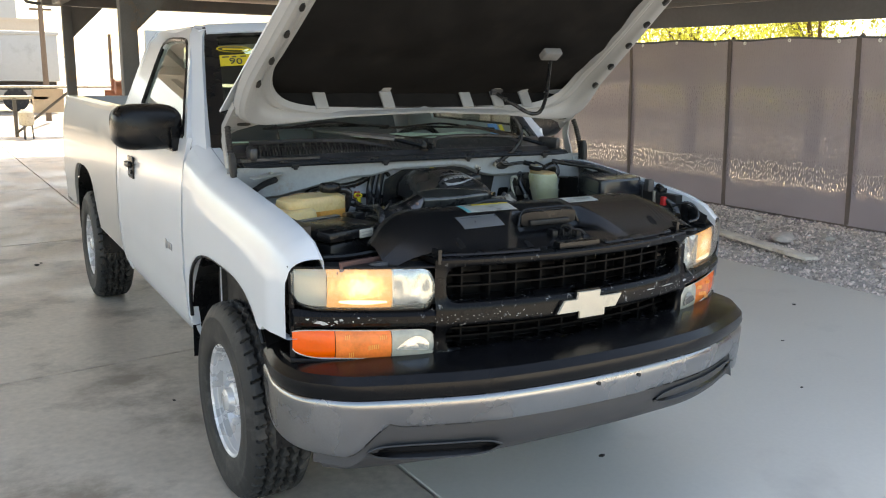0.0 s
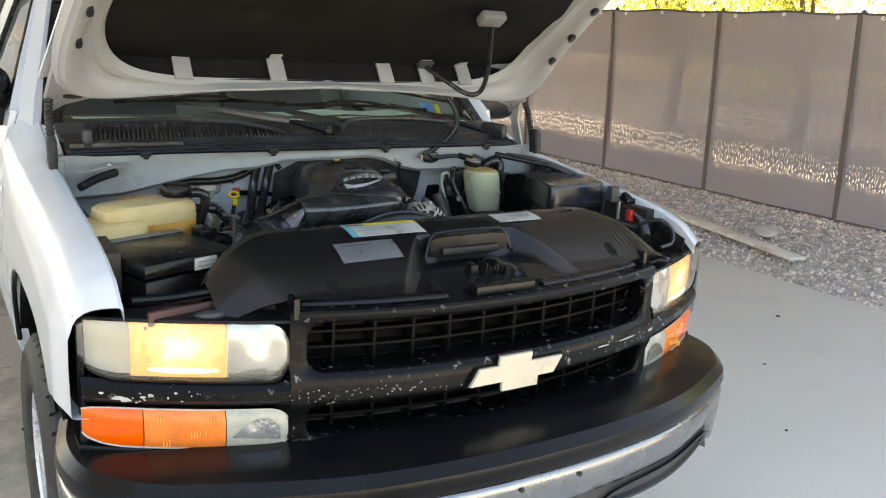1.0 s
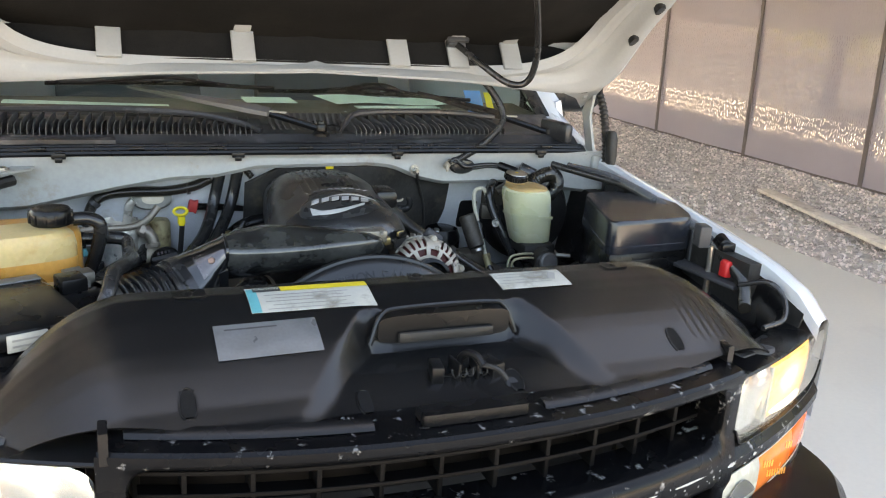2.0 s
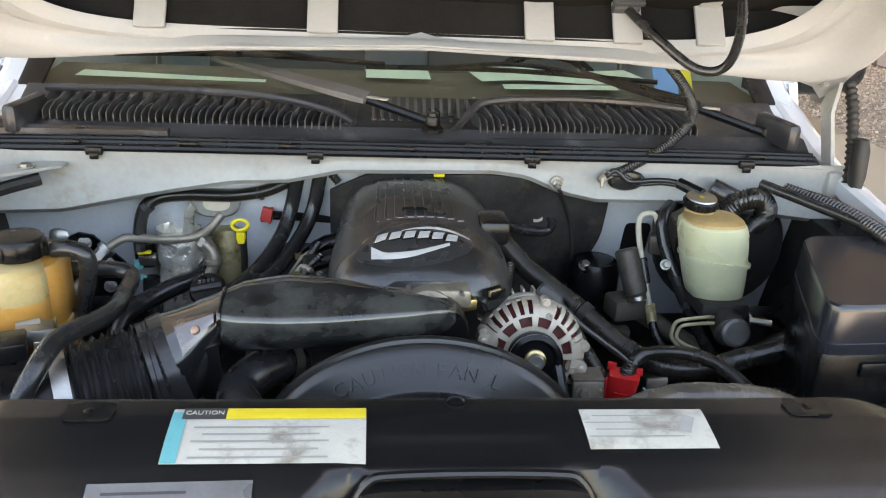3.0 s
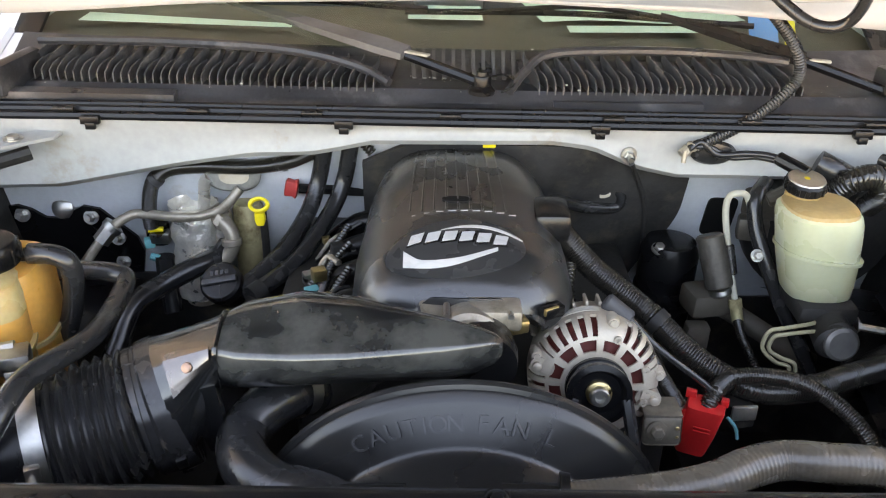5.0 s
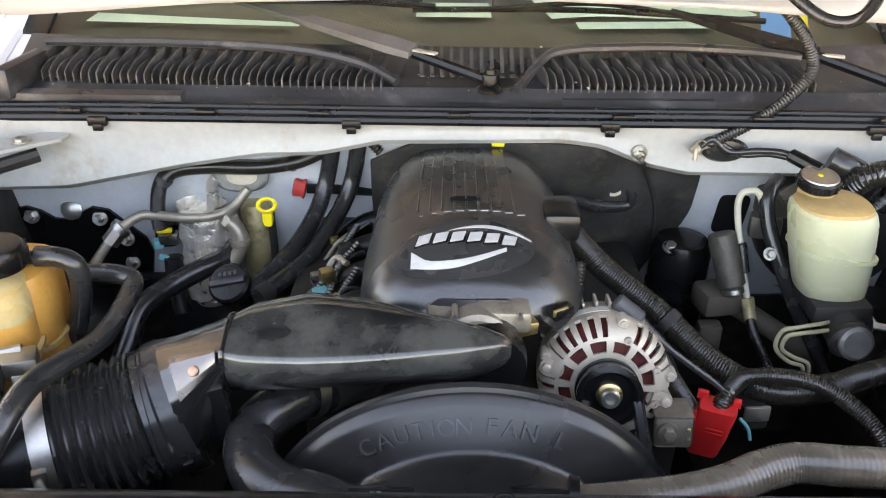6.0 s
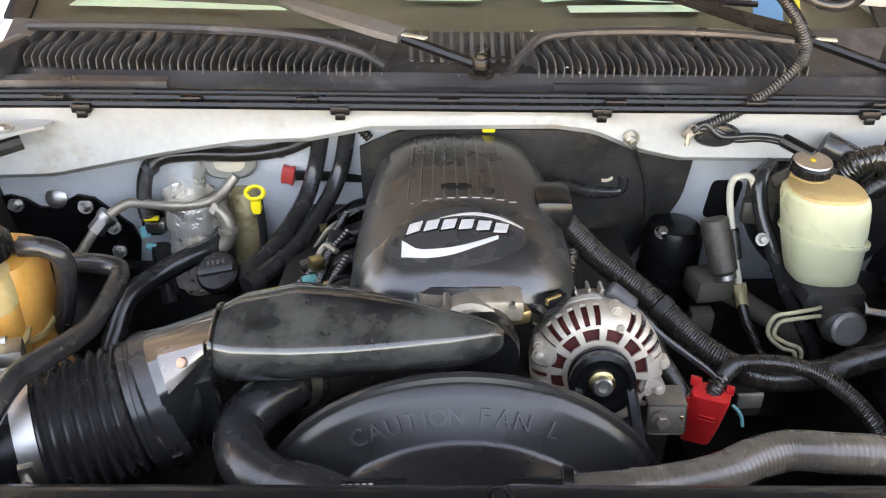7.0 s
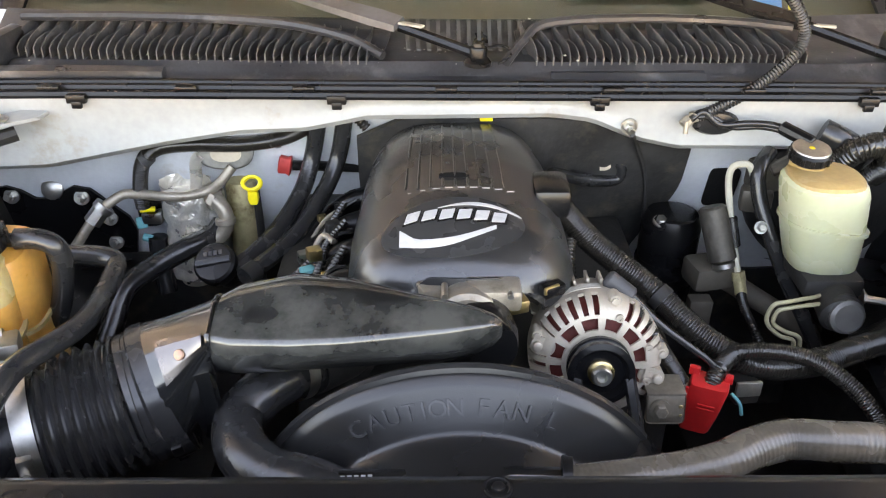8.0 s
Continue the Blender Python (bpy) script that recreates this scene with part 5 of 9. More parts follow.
def pad_fn(a, b):
    turned = min(1.0, b / 0.05)         # the rear edge is turned up
    y = -0.060 - 0.985 * max(0.0, b - 0.05) / 0.95
    x = (2 * a - 1) * (0.742 + 0.075 * y)
    q = 0.006 * (noise.noise((x * 6, y * 6, 0.3)) + 0.7 * noise.noise((x * 14, y * 14, 2))) - 0.008 * (abs(math.sin(x * 9.5)) ** 0.4) * (abs(math.sin(y * 9.0)) ** 0.4)
    return (x, y, 0.010 + (0.002 + hood_deep(y) + q) * turned)


hpart("hood_pad", grid(pad_fn, 90, 81), PAD, "black quilted fibre insulation pad")
for x in (-0.471, -0.174, 0.213, 0.375, 0.530):
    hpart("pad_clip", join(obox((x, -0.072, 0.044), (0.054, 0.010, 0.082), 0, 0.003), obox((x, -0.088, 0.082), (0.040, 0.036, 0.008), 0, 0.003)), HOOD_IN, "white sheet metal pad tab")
for s in (-1, 1):
    for d in (0.26, 0.40, 0.55, 0.69, 0.83):
        hpart("drain_slot", loft([[(s * (0.808 - 0.09 * d) + x, -d + y, z) for x, y in super_ring(0.0085, 0.017, 3, 16)] for z in (-0.0175, 0.0)]), DARK)
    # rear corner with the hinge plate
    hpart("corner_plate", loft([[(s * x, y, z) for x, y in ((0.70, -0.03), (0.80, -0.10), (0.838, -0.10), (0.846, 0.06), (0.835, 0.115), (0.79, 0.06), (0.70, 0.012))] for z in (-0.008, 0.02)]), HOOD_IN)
    hpart("corner_slot", loft([[(s * 0.775 + x, 0.012 + y, z) for x, y in super_ring(0.026, 0.008, 3, 16)] for z in (-0.013, 0.0)]), DARK)
    for bx, by in ((0.815, -0.05), (0.81, 0.05)):
        hpart("corner_bolt", bolt((s * bx, by, -0.008), (0, 0, -1), 0.009), HOOD_IN)
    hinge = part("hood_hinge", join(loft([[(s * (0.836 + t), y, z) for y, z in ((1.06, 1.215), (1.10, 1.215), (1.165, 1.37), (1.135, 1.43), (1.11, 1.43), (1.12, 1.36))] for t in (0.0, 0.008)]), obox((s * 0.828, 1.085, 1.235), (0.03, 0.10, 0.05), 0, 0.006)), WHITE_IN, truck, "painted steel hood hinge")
    part("hinge_spring", tube([(s * 0.845, 1.02, 1.245), (s * 0.845, 1.03, 1.30), (s * 0.845, 1.06, 1.38), (s * 0.84, 1.085, 1.43)], 0.011, 10, 4, 0.012, 0.004), DARK, hinge)
    part("hinge_boot", loft([[(s * 0.848 + x, 1.00 + 0.01 * f + y, 1.235 + 0.10 * f) for x, y in super_ring(0.014 * k, 0.018 * k, 3, 14)] for f, k in ((0, 0.7), (0.3, 1), (0.8, 1), (1.0, 0.7))]), DARK, hinge)
hlamp = part("hood_lamp", obox((0.394, 0.693, 1.722), (0.085, 0.05, 0.03), 0, 0.006, rx=-HOOD_ANG), material("grey_plastic", (0.16, 0.16, 0.16), 0.5), hood, "small grey underhood lamp")

# ---- engine bay: shell ----
bay = part("engine_bay", box(-0.80, 0.80, 0.30, 1.30, 0.50, 0.54), DARK, truck, "grimy dark inner bay tray")
part("bay_wall", box(-0.84, -0.80, 0.34, 1.30, 0.50, 1.16), DARK, bay)
part("bay_wall", box(0.80, 0.84, 0.34, 1.30, 0.50, 1.16), DARK, bay)
for s in (-1, 1):
    part("apron", thick(grid(lambda a, b: (s * (0.838 - 0.03 * b - 0.10 * b * b), 0.20 + 0.78 * a, lerp_table(TOPLINE, 0.20 + 0.78 * a) - 0.040 - 0.20 * b), 14, 6), 0.004), BLACK, bay)
def fw_y(z):
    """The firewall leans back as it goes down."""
    return 1.188 - 0.30 * max(0.0, z - 0.90)


# Same paint as WHITE_IN; colour lightened to offset the shade under the cowl
FIREPAINT = material("lightened_bluish_paint", (0.55, 0.575, 0.60), 0.42, vary=0.10, scale=7, grain=120, bump=0.04, dirt=(0.40, 0.36, 0.30), dirt_at=0.66, dirt_scale=7)
firewall = part("firewall", thick(grid(lambda a, b: (-0.86 + 1.72 * a, fw_y(0.50 + 0.74 * b) + 0.014, 0.50 + 0.74 * b), 30, 30), 0.012), FIREPAINT, truck, "white painted firewall with grime")
EDGE = [(-0.80, 1.150), (-0.66, 1.156), (-0.557, 1.178), (-0.463, 1.198), (-0.344, 1.218), (-0.245, 1.222), (-0.19, 1.233), (-0.146, 1.243), (0.149, 1.248), (0.213, 1.240), (0.289, 1.208), (0.355, 1.194), (0.55, 1.194), (0.62, 1.18), (0.80, 1.16)]


def cowl_fn(a, b):
    x = -0.86 + 1.72 * a
    e = lerp_table(EDGE, x)
    if b < 0.55:
        t = b / 0.55
        return (x, 1.048 + 0.006 * math.sin(t * math.pi), 1.272 + (e - 1.272) * t)
    t = (b - 0.55) / 0.45
    return (x, 1.048 + (fw_y(e) - 1.046) * t, e - 0.004 * math.sin(math.pi * t) - 0.004)


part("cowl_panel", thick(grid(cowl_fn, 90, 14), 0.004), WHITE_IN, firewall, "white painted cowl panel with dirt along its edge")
def blanket(a, b):
    z = 0.75 + lerp_table([(0, 0.44), (0.15, 0.485), (0.70, 0.487), (0.8, 0.462), (0.9, 0.45), (1, 0.43)], a) * b
    return (-0.165 + 0.555 * a - 0.07 * a * sstep(0.85, 0.35, b), fw_y(z) - 0.010 - 0.012 * math.sin(math.pi * a) - 0.004 * noise.noise((a * 9, b * 9, 0)), z)


BLANKET = material("grimy_insulation_sheet", (0.030, 0.029, 0.028), 0.46, vary=0.5, scale=10, grain=60, bump=0.35, bump_dist=0.005, dirt=(0.070, 0.061, 0.046), dirt_at=0.58, dirt_scale=16)
part("insulation", thick(grid(blanket, 30, 24), 0.010), BLANKET, firewall, "black firewall insulation blanket")
part("opening", loft([[(0.472 + x, fw_y(1.075 + z) + d, 1.075 + z) for x, z in super_ring(0.027, 0.042, 7, 20)] for d in (-0.004, 0.002)]), PAD, firewall)
PLATE = [(-0.86, 1.05), (-0.80, 1.072), (-0.784, 1.075), (-0.762, 1.066), (-0.742, 1.048), (-0.702, 1.044), (-0.686, 1.066), (-0.668, 1.076), (-0.640, 1.070), (-0.612, 1.034), (-0.588, 1.004), (-0.582, 0.97), (-0.60, 0.90), (-0.86, 0.90)]
part("black_plate", loft([[(x, fw_y(z) + d, z) for x, z in PLATE] for d in (-0.008, -0.001)]), BLACK, firewall, "black scalloped blower cover plate")
part("yellow_stain_tag", join(obox((0.045, 1.062, 1.236), (0.022, 0.012, 0.016), 0, 0.003)), YELLOW, firewall)
for x, z in ((-0.778, 1.055), (-0.657, 1.052), (-0.621, 1.003), (-0.626, 0.943)):
    y = fw_y(z) - 0.008
    part("stud", join(lathe([(0.013, 0), (0.013, 0.004)], 14, axis_pose((x, y, z), (0, -1, 0.3))), rod((x, y, z), (x, y - 0.024, z + 0.007), 0.006, 8), bolt((x, y - 0.004, z + 0.001), (0, -1, 0.3), 0.009, 0.009)), STEEL, firewall)
part("plug_button", lathe([(0.019, 0), (0.019, 0.004), (0.012, 0.008)], 18, axis_pose((-0.707, fw_y(1.067) - 0.002, 1.067), (0, -1, 0.35))), STEEL, firewall)
part("grommet", lathe([(0.010, 0), (0.030, 0), (0.034, 0.004), (0.028, 0.010), (0.012, 0.012)], 20, axis_pose((0.408, 1.046, 1.234), (0, -1, 0)) @ Matrix.Diagonal((1.1, 0.62, 1, 1))), RUBBER, firewall)
part("stud_bolt", join(bolt((0.272, 1.046, 1.226), (0, -1, 0), 0.009, 0.012), rod((0.272, 1.045, 1.226), (0.272, 1.02, 1.226), 0.005, 8)), STEEL, firewall)
# Added black sheets stand in for the deep shade low on the firewall
for x0, x1, top in ((-0.86, -0.17, 0.915), (0.33, 0.86, 0.88)):
    part("shade_sheet", thick(grid(lambda a, b: (x0 + (x1 - x0) * a, fw_y(0.5 + (top - 0.5) * b) - 0.006 - 0.004 * noise.noise((a * 8, b * 8, 4.0)), 0.50 + (top - 0.5) * b), 16, 12), 0.006), BLANKET, firewall, "black sheet added for the shade on the lower firewall")

# cowl top: seal, ledge, louvred fins, wiper well
cowl = part("cowl", thick(grid(lambda a, b: ((2 * a - 1) * 0.80, lerp_table([(0, 1.045), (0.12, 1.058), (0.2, 1.085), (0.35, 1.103), (0.55, 1.150), (0.8, 1.19), (1, 1.225)], b) + 0.10 * ((2 * a - 1) ** 2) * b, lerp_table([(0, 1.276), (0.12, 1.290), (0.2, 1.291), (0.35, 1.312), (0.55, 1.312), (0.8, 1.322), (1, 1.346)], b) - 0.012 * (2 * a - 1) ** 2), 60, 24), 0.004), COWL, truck, "weathered black plastic cowl grille")
for k, (dy, dz, r) in enumerate(((-0.006, 0.000, 0.0075), (0.006, 0.007, 0.007), (0.018, 0.011, 0.006))):
    part("cowl_seal", tube([(x, 1.046 + dy + 0.012 * (x / 0.8) ** 2, 1.277 + dz - 0.006 * (x / 0.8) ** 4) for x in [-0.79 + 0.158 * i for i in range(11)]], r, 8, 4), BLACK, cowl)
for x in (-0.588, -0.189, 0.219, 0.641):
    part("seal_clip", join(obox((x, 1.036, 1.272), (0.030, 0.012, 0.014), 0, 0.002), obox((x, 1.033, 1.263), (0.016, 0.008, 0.012), 0, 0.002)), BLACK, cowl)
for x in (-0.63, -0.42, -0.24, -0.02, 0.24, 0.46, 0.66):
    part("seal_clip", obox((x, 1.042, 1.287), (0.034, 0.010, 0.007), 0, 0.002), BLACK, cowl)
part("ledge_step", loft([[(x, 1.078 + dy, 1.297 + dz) for dy, dz in ((0, -0.012), (0, 0.004), (0.02, 0.007), (0.03, -0.008))] for x in (-0.79, -0.6, -0.475, -0.465)]), COWL, cowl)
part("ledge_step", loft([[(x, 1.080 + dy, 1.298 + dz) for dy, dz in ((-0.004, -0.012), (0.008, 0.001), (0.022, 0.002), (0.03, -0.010))] for x in (0.148, 0.165, 0.36, 0.395)]), COWL, cowl)


def fin_line(x, t, lean):
    """Plan of one blade: straight at both ends, swept sideways between, over the rising cowl."""
    y = 1.098 + 0.098 * t + 0.05 * (x / 0.8) ** 2
    return x + lean * 0.019 * sstep(0.12, 0.85, t), y


def fin(x, h, lean, reach):
    """One thin curved louvre blade of the cowl; a short one stops half way up."""
    secs = []
    for k in range(9):
        t = reach * k / 8
        px, py = fin_line(x, t, lean)
        top = 1.321 + h * math.sin(0.5 * math.pi * t) - (0.010 * (k / 8) ** 2 if reach < 1 else 0)
        secs.append([(px - 0.0013, py, 1.304), (px + 0.0013, py, 1.304), (px + 0.0011, py, top - 0.001), (px, py, top), (px - 0.0011, py, top - 0.001)])
    return loft(secs)


def fin_bed(x0, x1, lean):
    """The dark slope between the blades, deep in front and close under their tops behind."""
    def at(a, b):
        x = x0 + (x1 - x0) * a
        px, py = fin_line(x, b, lean)
        return (px, py, 1.300 + 0.036 * sstep(0.10, 1.0, b))
    return thick(grid(at, 30, 10), 0.003)


FINPL = material("dusty_louvre_plastic", (0.055, 0.055, 0.058), 0.42, vary=0.5, scale=30, grain=260, bump=0.2, dirt=(0.11, 0.105, 0.10), dirt_at=0.60, dirt_scale=40)
part("fin_bed", fin_bed(-0.735, -0.13, 1.0), COWL, cowl)
part("fin_bed", fin_bed(0.115, 0.585, -1.0), COWL, cowl)
for k in range(44):
    x = -0.722 + 0.0134 * k
    part("louvre_fin", fin(x, 0.030 - 0.012 * sstep(-0.40, -0.14, x), 1.0, 1.0 if k % 2 == 0 else 0.55), FINPL, cowl)
for k in range(34):
    x = 0.125 + 0.0134 * k
    part("louvre_fin", fin(x, 0.030 - 0.010 * sstep(0.33, 0.56, x), -1.0, 1.0 if k % 2 == 0 else 0.55), FINPL, cowl)
SLOTLIT = material("light_grey_slot_floor", (0.085, 0.085, 0.087), 0.6, vary=0.15, scale=20, bump=0.05)
for k in range(12):
    x0, x1 = -0.080 + 0.0168 * k, -0.083 + 0.0172 * k
    slot = [[(x0 + dx, 1.150, 1.3145 + dz), (x1 + dx, 1.190, 1.3245 + dz), (x1 + dx, 1.219, 1.3455 + dz)] for dx, dz in ((-0.0031, 0.0), (0.0031, 0.0), (0.0031, 0.0022), (-0.0031, 0.0022))]
    part("vent_slot", loft([[q[i] for q in slot] for i in range(3)]), SLOTLIT, cowl, "pale slot")
part("fin_hood", tube([(-0.72, 1.205, 1.352), (-0.5, 1.185, 1.358), (-0.30, 1.175, 1.352), (-0.18, 1.15, 1.335), (-0.12, 1.11, 1.318)], 0.008, 8, 6), COWL, cowl)
part("fin_hood", tube([(0.075, 1.09, 1.315), (0.105, 1.14, 1.334), (0.15, 1.175, 1.354), (0.30, 1.185, 1.360), (0.45, 1.19, 1.355), (0.56, 1.19, 1.345)], 0.008, 8, 6), COWL, cowl)
part("cowl_end", obox((-0.735, 1.13, 1.318), (0.03, 0.13, 0.055), -8, 0.012), COWL, cowl)
part("cowl_end", obox((0.735, 1.13, 1.318), (0.03, 0.13, 0.055), 8, 0.012), COWL, cowl)
for x, y, z in ((0.12, 1.195, 1.352), (-0.36, 1.10, 1.312), (0.17, 1.108, 1.318), (0.19, 1.10, 1.312)):
    part("paint_speck", lathe([(0.003, 0), (0.0015, 0.0015)], 8, Matrix.Translation((x, y, z + 0.003))), PAPER, cowl)


specks = bmesh.new()
rnd = random.Random(9)
for _ in range(70):
    x = rnd.uniform(-0.70, 0.66)
    y = rnd.uniform(1.078, 1.16)
    z = 1.3145 + max(0.0, y - 1.10) * 0.05 + (0.002 if y > 1.1 else -0.001 * (1.105 - y) / 0.02)
    r = rnd.uniform(0.0005, 0.0012) * (1.8 if rnd.random() < 0.08 else 1)
    specks.faces.new([specks.verts.new((x + r * rnd.uniform(0.6, 1.2) * math.cos(a), y + r * rnd.uniform(0.6, 1.2) * math.sin(a), z + 0.0015)) for a in (0, 1.25, 2.5, 3.75, 5.0)])
tagged(part("dust_specks", thick(specks, 0.0006), PAPER, cowl, "pale specks of paint and grit", smooth=False), kind="stuff")


# wipers
def wiper(pivot, knee, tip, b0, b1, arm=BLACK):
    w = part("wiper", join(lathe([(0.022, -0.010), (0.022, -0.004), (0.018, 0.0), (0.0145, 0.003), (0.0145, 0.015), (0.013, 0.019), (0.010, 0.020), (0.009, 0.026), (0.006, 0.027)], 20, Matrix.Translation(pivot)), rod(Vector(pivot) + Vector((0, 0, 0.006)), knee, 0.009, 8)), BLACK, truck, "black windscreen wiper arm with worn paint")
    d = (Vector(tip) - Vector(knee)).normalized()
    sd = d.cross(Vector((0, -0.4, 1))).normalized()
    secs = []
    for t, hw, hh in ((0, 0.017, 0.010), (0.12, 0.019, 0.011), (0.6, 0.013, 0.009), (1.0, 0.007, 0.006)):
        p = Vector(knee).lerp(Vector(tip), t)
        up = d.cross(sd) * -1
        secs.append([p - sd * hw, p - sd * hw * 0.8 + up * hh, p + sd * hw * 0.8 + up * hh, p + sd * hw])
    part("wiper_arm", loft(secs), arm, w)
    part("wiper_wear", obox(Vector(knee) + d * -0.022 + Vector((0, 0, 0.008)), (0.045, 0.013, 0.004), math.degrees(math.atan2(d.y, d.x)), 0.002), PAPER, w, "bare worn patch")
    part("wiper_blade", tube([b0, Vector(b0).lerp(Vector(b1), 0.5) + Vector((0, 0.012, 0.006)), b1], 0.006, 6, 6), BLACK, w)
    part("blade_bridge", tube([Vector(b0).lerp(Vector(b1), 0.2) + Vector((0, 0, 0.004)), Vector(b0).lerp(Vector(b1), 0.5) + Vector((0, -0.006, 0.022)), Vector(b0).lerp(Vector(b1), 0.8) + Vector((0, 0, 0.004))], 0.005, 6, 6), BLACK, w)
    return w


wiper((0.031, 1.100, 1.318), (-0.094, 1.140, 1.357), (-0.425, 1.345, 1.392), (-0.62, 1.325, 1.400), (-0.06, 1.262, 1.405), material("faded_wiper_paint", (0.10, 0.10, 0.105), 0.4, vary=0.25, scale=20, bump=0.05))
wiper((0.727, 1.150, 1.300), (0.590, 1.195, 1.345), (0.350, 1.270, 1.398), (-0.100, 1.270, 1.398), (0.530, 1.300, 1.378))
part("washer_tube", tube([(0.045, 1.128, 1.326), (0.068, 1.130, 1.330), (0.083, 1.112, 1.328), (0.080, 1.092, 1.322), (0.062, 1.080, 1.316)], 0.0022, 6, 6), RUBBER, cowl)

# ---- radiator top cover ----


def cover_z(x, y):
    z = lerp_table([(-0.06, 1.076), (0.0, 1.086), (0.03, 1.096), (0.06, 1.110), (0.09, 1.127), (0.12, 1.144), (0.15, 1.160), (0.18, 1.173), (0.21, 1.184), (0.24, 1.191), (0.28, 1.196), (0.32, 1.194), (0.335, 1.182)], y)
    drop_l = 0.095 * (max(0.0, x - 0.46) / 0.20) ** 2
    drop_r = 0.095 * (max(0.0, -0.46 - x) / 0.20) ** 2
    z -= drop_l * (0.5 + 0.5 * sstep(0.05, 0.2, y)) + drop_r
    # stepped latch recess in the middle
    wl = -0.115 - 0.75 * max(0.0, 0.19 - y)
    wr = 0.158 + 0.55 * max(0.0, 0.19 - y)
    mid = sstep(wl - 0.022, wl + 0.022, x) * sstep(wr + 0.03, wr - 0.03, x)
    rec = sstep(0.205, 0.180, y) * mid
    low = 1.112 - 0.03 * sstep(0.12, 0.0, y)
    z = z + (min(z, low) - z) * rec
    # shallow rear band
    z += 0.0011 * math.sin(2 * math.pi * x / 0.017) * sstep(0.45, 0.47, x) * sstep(0.575, 0.555, x) * sstep(0.085, 0.10, y) * sstep(0.19, 0.17, y)
    z -= 0.004 * sstep(-0.09, -0.085, x) * sstep(0.115, 0.11, x) * sstep(0.19, 0.195, y) * sstep(0.25, 0.245, y)
    return z


cover = part("radiator_cover", thick(grid(lambda a, b: (lambda x, y: (x, y + (-0.10 * (max(0.0, -0.47 - x) / 0.19) ** 2 - 0.10 * (max(0.0, x - 0.47) / 0.19) ** 2) * b, cover_z(x, y)))(-0.650 + 1.310 * a, (front_y(-0.650 + 1.310 * a) * 0.8 + 0.045) + (0.335 - (front_y(-0.650 + 1.310 * a) * 0.8 + 0.045)) * b), 320, 60), 0.004), SATIN, truck, "black plastic radiator top cover")


def on_cover(name, cx, cy, w, h, mat, rot=0.0, off=0.0015, label="", parent=None):
    c, s = math.cos(radians(rot)), math.sin(radians(rot))

    def fn(a, b):
        u, v = (a - 0.5) * w, (b - 0.5) * h
        x, y = cx + u * c - v * s, cy + u * s + v * c
        return (x, y, cover_z(x, y) + off)
    return part(name, grid(fn, 8, 6), mat, parent or cover, label)


lab = on_cover("caution_label", -0.19, 0.2520, 0.205, 0.082, PAPER, 0, 0.002, "white and yellow caution label with teal edge")
on_cover("label_band", -0.163, 0.2830, 0.150, 0.020, LABELYEL, 0, 0.003, parent=lab)
on_cover("label_edge", -0.284, 0.2480, 0.016, 0.074, TEAL, 0, 0.003, parent=lab)
on_cover("label_strip", -0.2585, 0.2830, 0.0455, 0.020, INK, 0, 0.0031, parent=lab)
part("label_word", lettering("CAUTION", 0.0090, Matrix.Translation((-0.2585, 0.2830, cover_z(-0.26, 0.2830) + 0.0036)) @ pose(0, 0, 0, 6, 0, 0), 0.0003), PAPER, lab)
for k in range(5):
    on_cover("print_line", -0.196, 0.2600 - 0.0105 * k, 0.14 - 0.02 * (k % 2), 0.0025, GREYINK, 0, 0.0032, parent=lab)
lab2 = on_cover("spec_label", 0.2175, 0.258, 0.140, 0.064, PAPER, 0, 0.002, "white emissions label with small print")
for k in range(4):
    on_cover("print_line", 0.212 - 0.01 * (k % 2), 0.276 - 0.011 * k, 0.105, 0.0022, GREYINK, 0, 0.003, parent=lab2)
on_cover("stain", 0.262, 0.262, 0.014, 0.028, GREYINK, -25, 0.0034, parent=lab2)
lab3 = on_cover("foil_label", -0.276, 0.160, 0.158, 0.064, FOILLABEL, 1, 0.002, "dull grey foil label")
on_cover("print_line", -0.30, 0.180, 0.08, 0.003, VALANCE, 1, 0.0028, parent=lab3)
# slot in the latch step, pins, air slots
part("latch_opening", loft([[(0.022 + x, 0.178 + d, 1.152 + z) for x, z in super_ring(0.118, 0.024, 6, 20)] for d in (0.0, 0.03)]), BLACK, cover)
part("opening_rim", tube([(-0.110, 0.176, 1.130), (-0.088, 0.188, 1.176), (-0.05, 0.190, 1.186), (0.095, 0.190, 1.186), (0.132, 0.188, 1.176), (0.152, 0.176, 1.130)], 0.005, 8, 6), SATIN, cover)
part("opening_dark", obox((0.022, 0.172, 1.140), (0.17, 0.010, 0.018), 0, 0.004), DARK, cover)
for x, y in ((-0.38, 0.288), (0.415, 0.293), (0.012, 0.308)):
    part("push_pin", join(lathe([(0.0125, 0), (0.0125, 0.003), (0.0105, 0.003), (0.009, 0.0005)], 20, Matrix.Translation((x, y, cover_z(x, y)))), lathe([(0.006, 0), (0.006, 0.004), (0.004, 0.005)], 12, Matrix.Translation((x, y, cover_z(x, y))))), BLACK, cover)
for x, y in ((-0.38, 0.288), (0.415, 0.293)):
    part("pin_pocket", loft([[(x + u, y + v, cover_z(x, y) + 0.0015 + d) for u, v in super_ring(0.026, 0.017, 5, 20)] for d in (0.0, 0.002)]), BLACK, cover)
